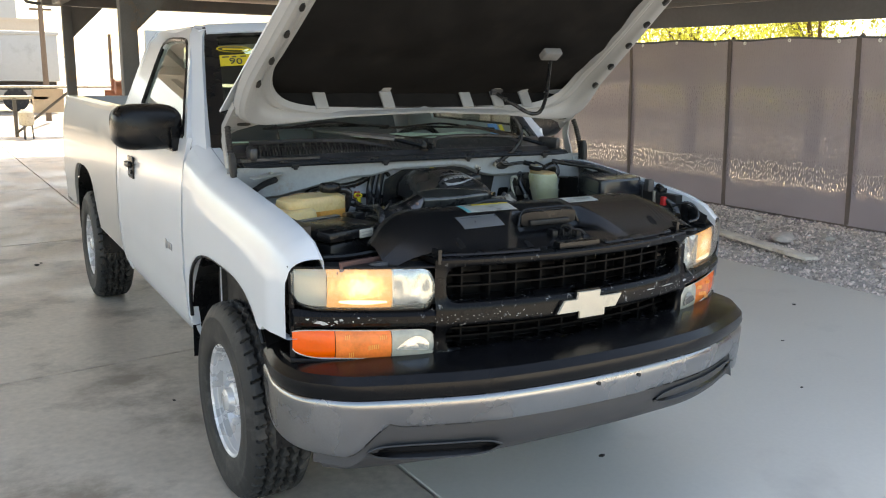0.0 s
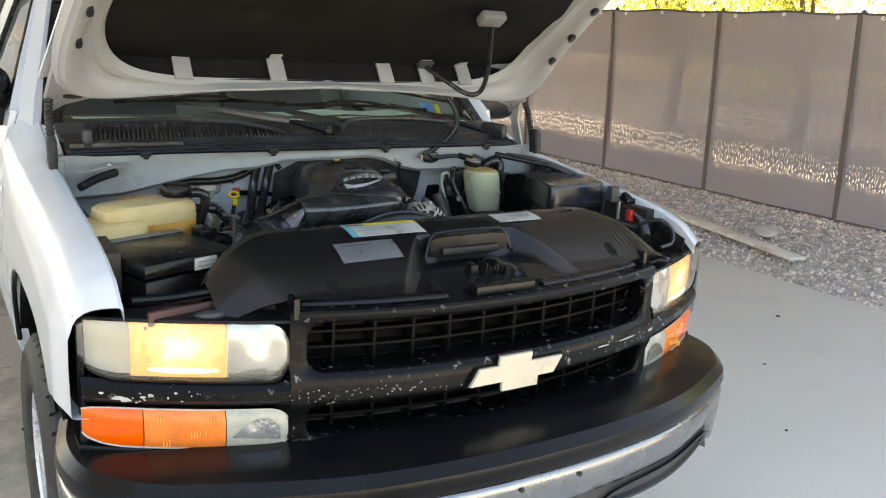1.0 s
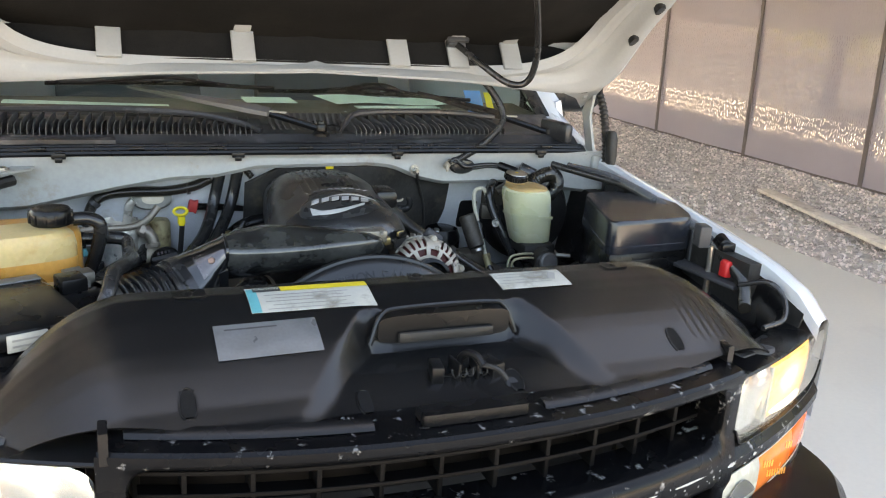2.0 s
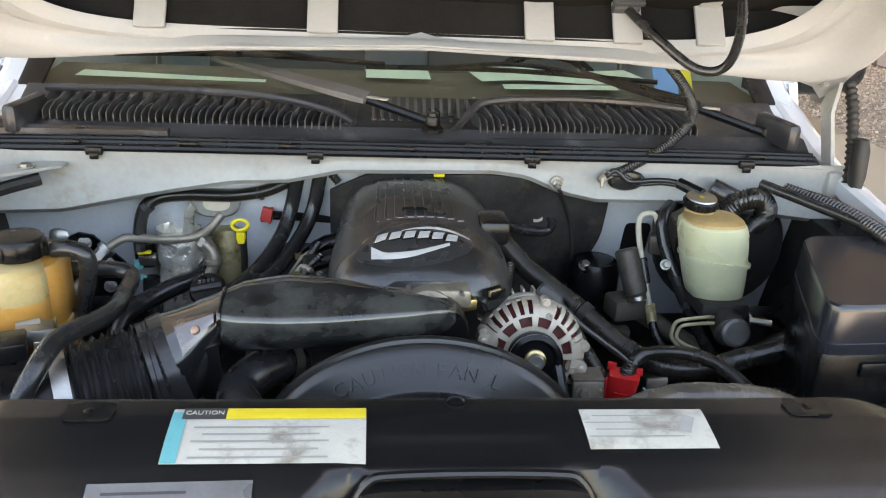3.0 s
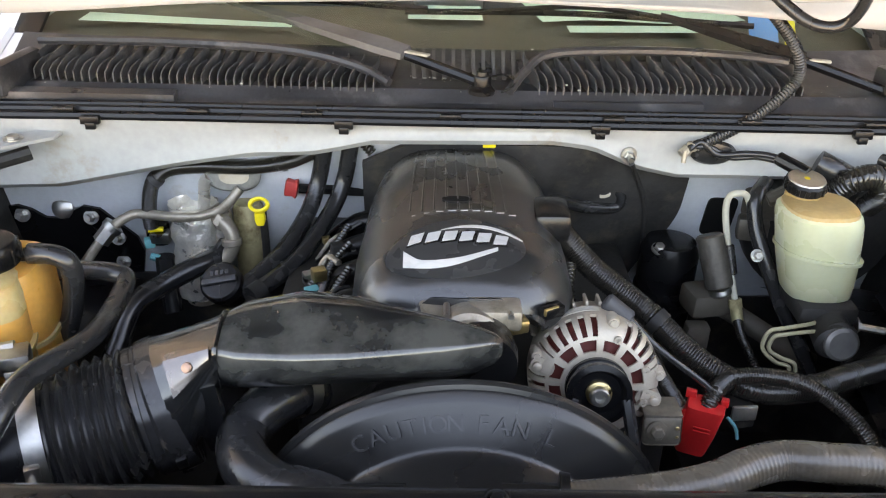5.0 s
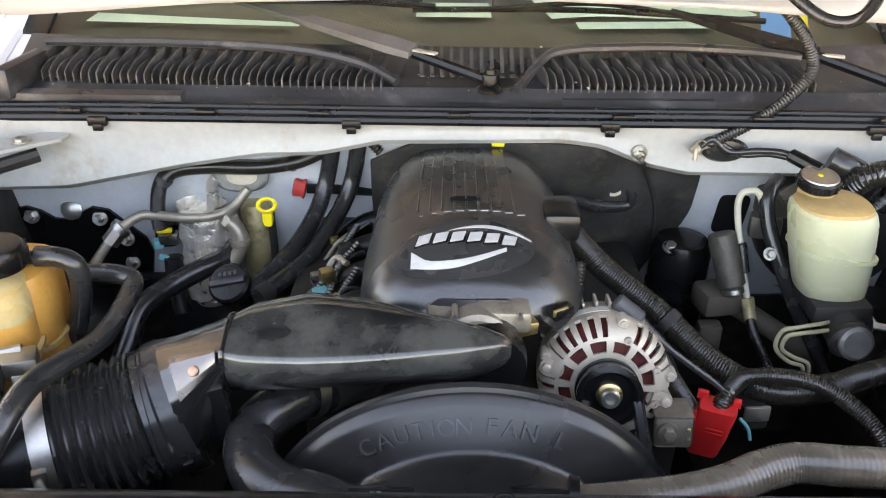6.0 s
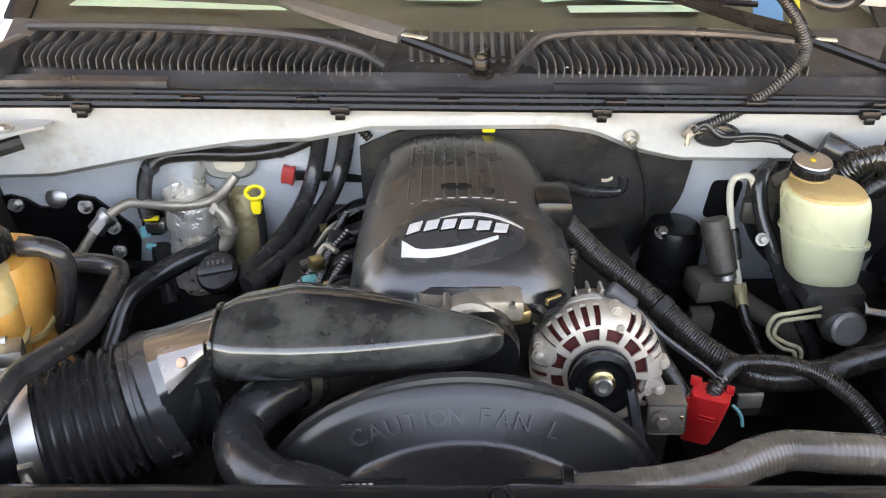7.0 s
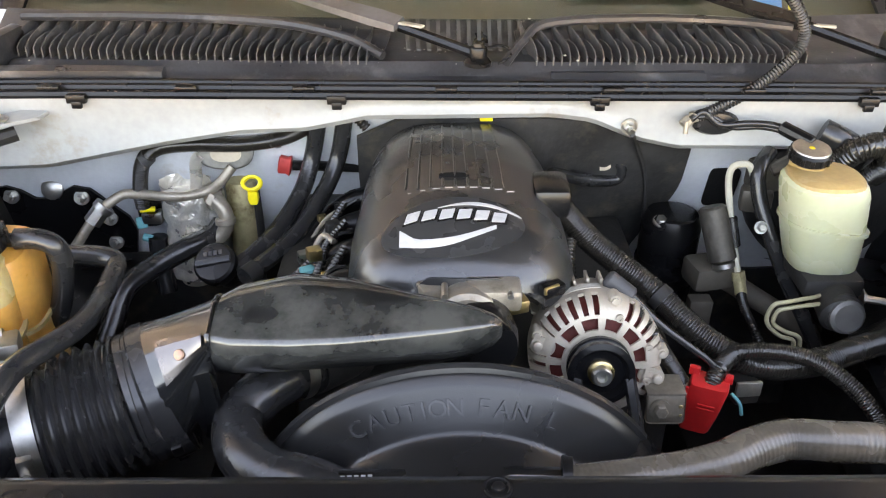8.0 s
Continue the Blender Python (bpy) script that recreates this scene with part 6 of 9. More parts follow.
for x, y in ((-0.404, 0.052), (-0.152, 0.036), (0.424, 0.072), (0.10, 0.045)):
    part("mount_slot", tube([(x + 0.012 * math.cos(t), y + 0.016 + 0.024 * math.sin(t), cover_z(x, y + 0.016 + 0.024 * math.sin(t)) + 0.001) for t in [radians(a) for a in range(-60, 241, 30)]], 0.0016, 6, 3), BLACK, cover)
    part("slot_hole", grid(lambda a, b: (x + 0.020 * (a - 0.5), y - 0.004 + 0.040 * b, cover_z(x + 0.020 * (a - 0.5), y - 0.004 + 0.040 * b) + 0.0022), 5, 7), PAD, cover)
for x, y in ((-0.515, 0.028), (0.522, 0.073)):
    part("mount_blade", loft([[(x + dx, y + dy, 1.072 + z) for dx, dy in ((-0.006, -0.02), (0.006, -0.02), (0.006, 0.02), (-0.006, 0.02))] for z in (0, 0.030, 0.046)]), BLACK, cover)
# front lips over the grille
for x0, x1 in ((-0.49, -0.16), (0.11, 0.47)):
    part("front_lip", loft([[(x, front_y(x) + 0.035 + dy, 1.090 + dz) for dy, dz in ((0, 0), (0.006, 0.006), (0.022, 0.009), (0.03, 0.0))] for x in [x0 + (x1 - x0) * k / 10 for k in range(11)]]), BLACK, cover)
part("front_lip", loft([[(x, front_y(x) + 0.03 + dy, 1.090 + dz) for dy, dz in ((0, 0), (0, 0.018), (0.03, 0.02), (0.04, 0.0))] for x in (-0.09, 0.0, 0.075)]), BLACK, cover)
# hood latch
latch = part("hood_latch", join(obox((0.022, 0.098, 1.085), (0.115, 0.030, 0.045), 0, 0.005), obox((0.022, 0.070, 1.075), (0.085, 0.050, 0.020), 0, 0.004)), BLACK, truck, "black hood latch with release lever")
for x, w, h, r in ((-0.026, 0.020, 0.060, -10), (0.006, 0.006, 0.064, 4), (0.040, 0.006, 0.058, -4), (0.070, 0.024, 0.052, 14)):
    part("latch_plate", obox((x, 0.092, 1.098), (w, 0.042, h), r, 0.003), BLACK, latch)
part("latch_hook", tube([(0.024, 0.100, 1.085), (0.022, 0.110, 1.118), (0.028, 0.100, 1.136), (0.038, 0.080, 1.138), (0.044, 0.066, 1.128)], 0.0060, 8, 5), BLACK, latch)
part("latch_lever", tube([(0.034, 0.088, 1.108), (0.044, 0.070, 1.126), (0.062, 0.050, 1.126), (0.074, 0.040, 1.112)], 0.0045, 8, 5), DARK, latch)
part("latch_spring", tube([(-0.004 + 0.003 * k, 0.078 + 0.007 * math.sin(k * 1.57), 1.112 + 0.007 * math.cos(k * 1.57)) for k in range(24)], 0.0016, 6, 3), DARK, latch)
part("latch_cap", lathe([(0.014, 0), (0.015, 0.008), (0.010, 0.016)], 16, pose(0.092, 0.065, 1.085, 40)), BLACK, latch)

# ---- engine ----
engine = part("engine_block", box(-0.22, 0.24, 0.62, 1.16, 0.62, 1.03, 0.02), DARK, truck, "grimy engine block under its covers")
part("cylinder_head", box(-0.28, -0.12, 0.66, 1.15, 0.80, 1.06, 0.02), DARK, engine)
part("cylinder_head", box(0.12, 0.30, 0.70, 1.15, 0.80, 1.02, 0.02), DARK, engine)


def cover_half(v):
    return lerp_table([(0, 0.100), (0.03, 0.122), (0.08, 0.140), (0.16, 0.150), (0.32, 0.151), (0.6, 0.141), (0.85, 0.126), (1, 0.106)], v)


def cover_top(v):
    return lerp_table([(0, 1.172), (0.02, 1.186), (0.05, 1.201), (0.10, 1.216), (0.17, 1.229), (0.3, 1.239), (0.5, 1.246), (0.75, 1.241), (0.92, 1.226), (1, 1.20)], v)


def cover_round(v):
    """The shoulders are soft at the front and squarer at the back."""
    return 2.15 + 1.1 * sstep(0.25, 0.75, v)


COVER_Y, COVER_LEN, COVER_LOW = 0.652, 0.443, 1.130


def engine_top(a, b):
    """Rounded plastic shell; a across, b from the front to the back."""
    y = COVER_Y + COVER_LEN * b
    th = math.pi * (1 - a)
    c, s = math.cos(th), math.sin(th)
    p = 2 / cover_round(b)
    x = cover_half(b) * math.copysign(abs(c) ** p, c)
    z = COVER_LOW + (cover_top(b) - COVER_LOW) * abs(s) ** p
    y += 0.020 * (1 - abs(s) ** p) * (1 - b)
    return (x - 0.004, y, z)


ecover = part("engine_cover", grid(lambda a, b: engine_top(a, b ** 1.35), 64, 56), ECOVER, truck, "satin black plastic engine cover with silver emblem")
part("cover_front", thick(grid(lambda a, b: (lambda q: (q[0], q[1] + 0.004 * b, q[2] - (q[2] - (1.158 + 0.030 * sstep(-0.075, -0.045, q[0]) * sstep(0.062, 0.038, q[0]))) * b))(engine_top(a, 0.0)), 48, 6), 0.004), ECOVER, ecover)
part("cover_back", thick(grid(lambda a, b: (lambda q: (q[0], q[1], q[2] - (q[2] - 1.12) * b))(engine_top(a, 1.0)), 30, 4), 0.004), ECOVER, ecover)
part("cover_wing", obox((0.122, 0.848, 1.205), (0.055, 0.075, 0.045), 0, 0.012), SATIN, ecover)


def ecz(x, y):
    b = min(1, max(0, (y - COVER_Y) / COVER_LEN))
    p = cover_round(b)
    c = min(0.999, abs(x + 0.004) / cover_half(b))
    return COVER_LOW + (cover_top(b) - COVER_LOW) * (1 - c ** p) ** (1 / p)


for k in range(9):
    x0 = -0.076 + 0.0165 * k
    part("rib", tube([(x0 * (1 - 0.10 * t) - 0.002, 0.800 + 0.240 * t + (0.008 if k in (0, 8) else 0), ecz(x0, 0.800 + 0.240 * t) + 0.0004) for t in (0, 0.25, 0.5, 0.75, 1.0)], 0.0019, 6, 3), ECOVER, ecover)
    part("rib_end", obox((x0 - 0.002 + 0.008, 0.797, ecz(x0, 0.797) + 0.0008), (0.010, 0.0022, 0.0018), 0, 0.0006), BADGE, ecover)
part("filler_slot", loft([[(-0.013 + x, 0.826 + y, ecz(0, 0.826) + d) for x, y in super_ring(0.021, 0.0085, 2.4, 20)] for d in (-0.004, 0.0022)]), PAD, ecover)


def on_top(name, pts, mat, off=0.0022, parent=None):
    """A flat shape of outline points, laid onto the engine cover as a strip of quads between two edges."""
    bm = bmesh.new()
    lo, hi = pts
    rows = []
    for k in range(9):
        f = k / 8
        rows.append([bm.verts.new((p[0] + (q[0] - p[0]) * f, p[1] + (q[1] - p[1]) * f, ecz(p[0] + (q[0] - p[0]) * f, p[1] + (q[1] - p[1]) * f) + off)) for p, q in zip(lo, hi)])
    for ra, rb in zip(rows, rows[1:]):
        for k in range(len(ra) - 1):
            bm.faces.new((ra[k], ra[k + 1], rb[k + 1], rb[k]))
    return part(name, thick(bm, 0.001), mat, parent or ecover)


_em = [i / 14 for i in range(15)]
# oval plate, two light arcs and a row of slanted blocks in place of the word
on_top("emblem_plate", ([(-0.016 + 0.092 * math.cos(math.pi * (1 - t)), 0.725 - 0.048 * math.sin(math.pi * t) + 0.06 * 0.092 * math.cos(math.pi * (1 - t))) for t in _em],
                        [(-0.016 + 0.092 * math.cos(math.pi * (1 - t)), 0.725 + 0.048 * math.sin(math.pi * t) + 0.06 * 0.092 * math.cos(math.pi * (1 - t))) for t in _em]), material("smooth_emblem_oval", (0.030, 0.030, 0.031), 0.30, vary=0.1, scale=20, grain=500, bump=0.04, spec=0.6), 0.0016)
on_top("emblem_arc", ([(-0.084 + 0.122 * t, 0.7075 - 0.023 * math.sin(math.pi * (0.16 + 0.80 * t)) + 0.010 * t) for t in _em],
                      [(-0.084 + 0.122 * t, 0.7110 + 0.014 * max(0, 1 - 6 * t) - 0.017 * math.sin(math.pi * (0.08 + 0.90 * t)) + 0.010 * t) for t in _em]), LETTER, 0.0032)
on_top("emblem_arc", ([(-0.036 + 0.108 * t, 0.7480 - 0.010 * t + 0.013 * math.sin(math.pi * (0.1 + 0.75 * t)) - 0.002) for t in _em],
                      [(-0.036 + 0.108 * t, 0.7490 - 0.010 * t + 0.018 * math.sin(math.pi * (0.05 + 0.82 * t)) - 0.002) for t in _em]), LETTER, 0.0032)
for k in range(6):
    x0 = -0.079 + 0.0222 * k
    y0 = 0.7285 - 0.0010 * k
    on_top("emblem_block", ([(x0, y0), (x0 + 0.0170, y0 + 0.0022)], [(x0 + 0.0045, y0 + 0.0185), (x0 + 0.0215, y0 + 0.0200)]), LETTER, 0.0034)
    on_top("emblem_edge", ([(x0 - 0.0018, y0 - 0.0022), (x0 + 0.0190, y0 + 0.0002)], [(x0 + 0.0030, y0 + 0.0207), (x0 + 0.0237, y0 + 0.0222)]), BLACK, 0.0024)

# throttle body under the front of the cover
throttle = part("throttle_body", join(lathe([(0.038, 0), (0.042, 0.01), (0.042, 0.05), (0.036, 0.055)], 24, axis_pose((0.0, 0.66, 1.142), (0, -1, 0.15))), obox((0.03, 0.645, 1.172), (0.07, 0.04, 0.03), 0, 0.006), obox((-0.045, 0.655, 1.165), (0.03, 0.03, 0.03), 20, 0.005)), PIPE, truck, "cast aluminium throttle body")
part("sensor", rod((0.012, 0.628, 1.170), (0.034, 0.610, 1.166), 0.009, 12, 0.002), PAPER, throttle)
part("sensor_plug", obox((0.058, 0.640, 1.160), (0.03, 0.022, 0.018), 20, 0.003), BRASS, throttle)
for x in (-0.028, 0.05):
    part("stop_screw", rod((x, 0.62, 1.183), (x, 0.648, 1.183), 0.004), STEEL, throttle)

# intake resonator
def closed_smooth(pts, per=3):
    """A closed Catmull-Rom ring through the points."""
    P = [Vector(p) for p in pts]
    n, out = len(P), []
    for i in range(n):
        a, b, c, d = (P[(i + k) % n] for k in (-1, 0, 1, 2))
        for k in range(per):
            t = k / per
            out.append(0.5 * ((2 * b) + (c - a) * t + (2 * a - 5 * b + 4 * c - d) * t * t + (3 * b - a - 3 * c + d) * t ** 3))
    return out


def duct_ring(x, yf, yb, zc, zt, zb):
    """A section of the duct: a ridge along the front at zc, the top up to zt, the bottom at zb."""
    k, w = min(1.0, (yb - yf) / 0.11), yb - yf
    h = min(1.0, (zt - zb) / 0.08)
    return closed_smooth([(x, yf - 0.003 * k, zc - 0.004 * h), (x, yf + 0.001 * k, zc + 0.007 * h), (x, yf + 0.014 * k, zc + 0.012 * h), (x, yf + 0.5 * w, zt), (x, yb - 0.022 * k, zt - 0.004 * h), (x, yb, zt - 0.022 * h),
                          (x, yb, zb + 0.02 * h), (x, yb - 0.016 * k, zb), (x, yf + 0.5 * w, zb), (x, yf + 0.026 * k, zb + 0.005 * h), (x, yf + 0.008 * k, zb + 0.024 * h), (x, yf, zc - 0.016 * h)])


DUCT = [duct_ring(*r) for r in ((-0.285, 0.529, 0.612, 1.185, 1.205, 1.122), (-0.262, 0.523, 0.632, 1.185, 1.211, 1.122), (-0.20, 0.523, 0.649, 1.184, 1.215, 1.126), (-0.14, 0.527, 0.642, 1.184, 1.214, 1.128), (-0.085, 0.533, 0.622, 1.185, 1.210, 1.131),
                                (-0.03, 0.541, 0.602, 1.185, 1.205, 1.134), (0.008, 0.551, 0.588, 1.184, 1.199, 1.141), (0.027, 0.559, 0.580, 1.182, 1.192, 1.151), (0.036, 0.565, 0.574, 1.178, 1.185, 1.163))]
resonator = part("intake_duct", loft(DUCT), DUSTED, truck, "glossy black plastic intake duct smeared with dust")
_ax, _e1 = Vector((-0.91, -0.38, -0.17)).normalized(), Vector((-0.385, 0.923, 0.0))
_e2 = _e1.cross(_ax)
_e2 = _e2 if _e2.z > 0 else -_e2
_end = [Vector((-0.362, 0.574, 1.087)) + 0.080 * (_e1 * math.cos(radians(150 - 10 * k)) + _e2 * math.sin(radians(150 - 10 * k))) for k in range(36)]
_ring0 = [p + Vector((-0.0008, 0, 0)) for p in DUCT[0]]


def throat(i, f):
    """A point of the throat between the duct's mitred end and the bellows."""
    return _ring0[i % 36].lerp(_end[i % 36], f)


part("duct_throat", loft([[throat(i, f) for i in range(36)] for f in (0.0, 0.3, 0.6, 0.85, 1.0)], False), GLOSS, resonator)
part("mitre_ridge", tube([DUCT[0][i % 36] + Vector((-0.001, -0.001, 0.001)) for i in range(-3, 17)], 0.0032, 8, 2), GLOSS, resonator, "raised ridge at the mitre")
part("duct_plate", thick(grid(lambda a, b: throat(round(5 * b), 0.05 + 0.72 * a) + Vector((-0.0028, -0.0040, 0.0030)), 8, 8), 0.0015), material("worn_shiny_plate", (0.15, 0.135, 0.13), 0.24, 0.9, vary=0.2, scale=20, bump=0.02), resonator, "worn shiny bracket plate")
COPPERY = material("dull_copper_rivet", (0.36, 0.22, 0.16), 0.4, 0.6)
_rv = throat(2, 0.42)
part("rivet", lathe([(0.0065, 0), (0.0055, 0.002), (0.0015, 0.003)], 14, axis_pose(_rv + Vector((-0.0030, -0.0046, 0.0034)), (-0.3, -0.7, 0.6))), COPPERY, resonator)
part("support_leg", loft([[(-0.330 + 0.022 * f, 0.520 + 0.02 * f, 1.138 - 0.10 * f), (-0.286 + 0.002 * f, 0.515 + 0.02 * f, 1.156 - 0.115 * f), (-0.286 + 0.002 * f, 0.530 + 0.02 * f, 1.156 - 0.115 * f), (-0.330 + 0.022 * f, 0.535 + 0.02 * f, 1.138 - 0.10 * f)] for f in (0.0, 0.5, 1.0)]), GLOSS, resonator)
part("throttle_elbow", lathe([(0.046, 0.0), (0.048, 0.02), (0.044, 0.05)], 24, axis_pose((0.012, 0.585, 1.135), (0, 1, 0.05))), BLACK, resonator)

bellows = part("air_bellows", tube([(-0.385, 0.567, 1.077), (-0.43, 0.550, 1.070), (-0.488, 0.527, 1.064)], 0.076, 36, 10, 0.0140, 0.011), RUBBER, truck, "black ribbed rubber intake bellows")
part("bellows_cuff", tube([(-0.352, 0.580, 1.086), (-0.372, 0.572, 1.080), (-0.390, 0.565, 1.076)], lambda t: 0.084 - 0.004 * (t > 0.5), 36, 4), RUBBER, bellows)
for a in (40, 80, 120, 160):
    part("cuff_tab", moved(box(-0.010, 0.010, -0.003, 0.003, -0.006, 0.006, 0.001), axis_pose((-0.366, 0.575, 1.082), (-0.9, -0.38, -0.15)) @ pose(0, 0, 0, 0, 0, a + 90) @ Matrix.Translation((0, 0.0845, 0))), BLACK, bellows)
part("hose_clamp", tube([(-0.486, 0.528, 1.0645), (-0.506, 0.520, 1.063)], 0.0805, 36, 2, cap=False), STEEL, bellows, "bright steel hose clamp")
part("clamp_screw", join(obox((-0.474, 0.450, 1.080), (0.016, 0.012, 0.028), 25, 0.002), rod((-0.473, 0.443, 1.068), (-0.472, 0.430, 1.075), 0.007, 8)), STEEL, bellows)

# fan shroud
def shroud_fn(a, b):
    th = radians(200 - 220 * a)
    r = lerp_table([(0, 0.205), (0.05, 0.212), (0.10, 0.2145), (0.16, 0.214), (0.21, 0.209), (0.27, 0.2055), (0.70, 0.162), (0.76, 0.1585), (1.0, 0.155)], b)
    y = lerp_table([(0, 0.515), (0.05, 0.512), (0.10, 0.506), (0.16, 0.496), (0.21, 0.489), (0.27, 0.4855), (0.70, 0.458), (0.76, 0.448), (1.0, 0.36)], b)
    x = -0.008 + r * math.cos(th) * 1.12
    z = 0.956 + r * math.sin(th)
    return (x, y, z)


shroud = part("fan_shroud", thick(grid(shroud_fn, 100, 45), 0.004), SHROUD, truck, "black moulded plastic fan shroud")
part("shroud_rim", tube([shroud_fn(k / 24, 0.12) for k in range(25)], 0.007, 8, 3), SHROUD, shroud)


def letter_on_shroud(ch, a, b):
    p = Vector(shroud_fn(a, b))
    du = (Vector(shroud_fn(a + 0.01, b)) - p).normalized()
    dv = (p - Vector(shroud_fn(a, b + 0.02))).normalized()
    n = du.cross(dv).normalized()
    m = Matrix((( du.x, dv.x, n.x, p.x + n.x * 0.0012), (du.y, dv.y, n.y, p.y + n.y * 0.0012), (du.z, dv.z, n.z, p.z + n.z * 0.0012), (0, 0, 0, 1)))
    part("moulded_letter", lettering(ch, 0.027, m, 0.0018), GREASE, shroud)


for ch, px in zip("CAUTION", (-0.132, -0.112, -0.092, -0.072, -0.056, -0.040, -0.020)):
    letter_on_shroud(ch, (200 - math.degrees(math.acos((px + 0.008) / (0.200 * 1.12)))) / 220, 0.47)
for ch, px in zip("FANL", (0.012, 0.034, 0.056, 0.092)):
    letter_on_shroud(ch, (200 - math.degrees(math.acos((px + 0.008) / (0.200 * 1.12)))) / 220, 0.47)
part("radiator", join(box(-0.48, 0.48, 0.30, 0.36, 0.5, 1.085, 0.006), box(-0.56, -0.48, 0.29, 0.37, 0.5, 1.10, 0.01), box(0.48, 0.56, 0.29, 0.37, 0.5, 1.10, 0.01)), DARK, truck, "dark radiator with side tanks")
part("fan", join(lathe([(0.09, 0), (0.09, 0.05)], 20, axis_pose((0, 0.46, 0.90), (0, 1, 0))), *[moved(obox((0.12, 0, 0), (0.14, 0.07, 0.004), 0, 0, rx=35), axis_pose((0, 0.49, 0.90), (0, 1, 0)) @ pose(0, 0, 0, 0, 0, 72 * k)) for k in range(5)]), BLACK, truck)

# alternator
TANSTEEL = material("grimy_tan_steel", (0.20, 0.175, 0.14), 0.45, 0.55, vary=0.3, scale=30, grain=160, bump=0.15)
ALT = Vector((0.166, 0.632, 1.076))
ALT_M = axis_pose(ALT, (-0.05, -1.0, 0.22))
R0 = 0.083
alt = part("alternator", lathe([(0.066, -0.112), (0.076, -0.106), (0.079, -0.096), (0.079, -0.070), (0.0765, -0.068), (0.0765, -0.058), (0.081, -0.056), (0.0825, -0.05), (0.0800, -0.045)], 48, ALT_M), ALU, truck, "cast aluminium alternator with red windings")
part("winding", lathe([(0.050, -0.05), (0.079, -0.045), (0.0795, -0.028), (0.076, -0.017), (0.066, -0.008), (0.03, -0.006)], 36, ALT_M), COPPER, alt, "red lacquered copper winding")


ALT_BOSS = (78, 158, 8, 250, 305)          # where bolts go through, in degrees round the axis


def alt_shell(n=192):
    """Flat-faced front housing with short slots round the shoulder and windows round the bearing."""
    prof = [(0.085, -0.060), (0.086, -0.036), (0.0855, -0.027), (0.083, -0.016), (0.078, -0.008), (0.072, -0.003), (0.0655, 0.000), (0.061, 0.001), (0.052, 0.003), (0.046, 0.003), (0.040, 0.003), (0.030, 0.002), (0.026, 0.000)]
    bm = bmesh.new()
    vs = [[bm.verts.new((r * math.cos(2 * math.pi * k / n), r * math.sin(2 * math.pi * k / n), h)) for k in range(n)] for r, h in prof]
    for i in range(len(prof) - 1):
        for k in range(n):
            a = 360 * (k + 0.5) / n
            boss = min(abs((a - q + 180) % 360 - 180) for q in ALT_BOSS) < 8
            if i in (2, 3, 4, 5) and k % 6 in (1, 2, 3) and not boss:
                continue
            if i in (7, 8) and k % 16 in range(2, 13):
                continue
            bm.faces.new((vs[i][k], vs[i][(k + 1) % n], vs[i + 1][(k + 1) % n], vs[i + 1][k]))
    return moved(thick(bm, 0.004), ALT_M)


part("front_housing", alt_shell(), ALU, alt, "slotted pale aluminium front housing")
for q in ALT_BOSS:
    a = radians(q)
    part("case_bolt", join(moved(lathe([(0.0085, -0.03), (0.0085, -0.012), (0.0065, -0.008)], 16), ALT_M @ Matrix.Translation((0.083 * math.cos(a), 0.083 * math.sin(a), 0.0))), moved(lathe([(0.0045, -0.009), (0.0045, -0.004), (0.002, -0.004)], 10), ALT_M @ Matrix.Translation((0.083 * math.cos(a), 0.083 * math.sin(a), 0.0)))), ALU, alt)
for q in (70, 20, 340):
    part("face_boss", moved(lathe([(0.0055, 0.0), (0.005, 0.0035), (0.0025, 0.0035), (0.0022, 0.001)], 12), ALT_M @ Matrix.Translation((0.066 * math.cos(radians(q)), 0.066 * math.sin(radians(q)), 0.0))), ALU, alt)
part("pulley", lathe([(0.020, 0.0), (0.041, 0.008), (0.041, 0.014), (0.036, 0.015), (0.040, 0.017), (0.036, 0.019), (0.040, 0.021), (0.041, 0.028), (0.0415, 0.033), (0.034, 0.035), (0.028, 0.026), (0.012, 0.026)], 40, ALT_M), PADBLK, alt, "black grooved pulley")
part("pulley_nut", lathe([(0.0125, 0.030), (0.0125, 0.040), (0.0105, 0.0425), (0.0065, 0.0425), (0.005, 0.036), (0.001, 0.036)], 24, ALT_M), STEEL, alt, "steel pulley nut")
part("nut_washer", lathe([(0.0165, 0.026), (0.0165, 0.030), (0.0125, 0.032)], 24, ALT_M), BRASS, alt, "yellow plated washer")
for a, w in ((165, 0.016), (345, 0.017)):
    part("mounting_lug", moved(join(loft([[(0.072 + x, y, z) for x, y in super_ring(w, 0.012, 2.6, 20)] for z in (-0.034, -0.030, -0.008, -0.004)]), lathe([(0.006, -0.004), (0.006, 0.002), (0.004, 0.003)], 12, Matrix.Translation((0.072 + w * 0.45, 0, 0)))), ALT_M @ pose(0, 0, 0, 0, 0, a)), ALU, alt)
part("alt_label", moved(thick(grid(lambda a, b: (0.0852 * math.cos(radians(88 + 46 * a)), 0.0852 * math.sin(radians(88 + 46 * a)), -0.056 + 0.016 * b), 8, 3), 0.0008), ALT_M @ Matrix.Diagonal((1.02, 1.02, 1, 1))), PAPER, alt)
for k in range(9):
    part("rear_fin", moved(obox((0.083, 0, -0.082), (0.014, 0.004, 0.034), 0, 0.001), ALT_M @ pose(0, 0, 0, 0, 0, 62 + 11.5 * k)), ALU, alt)
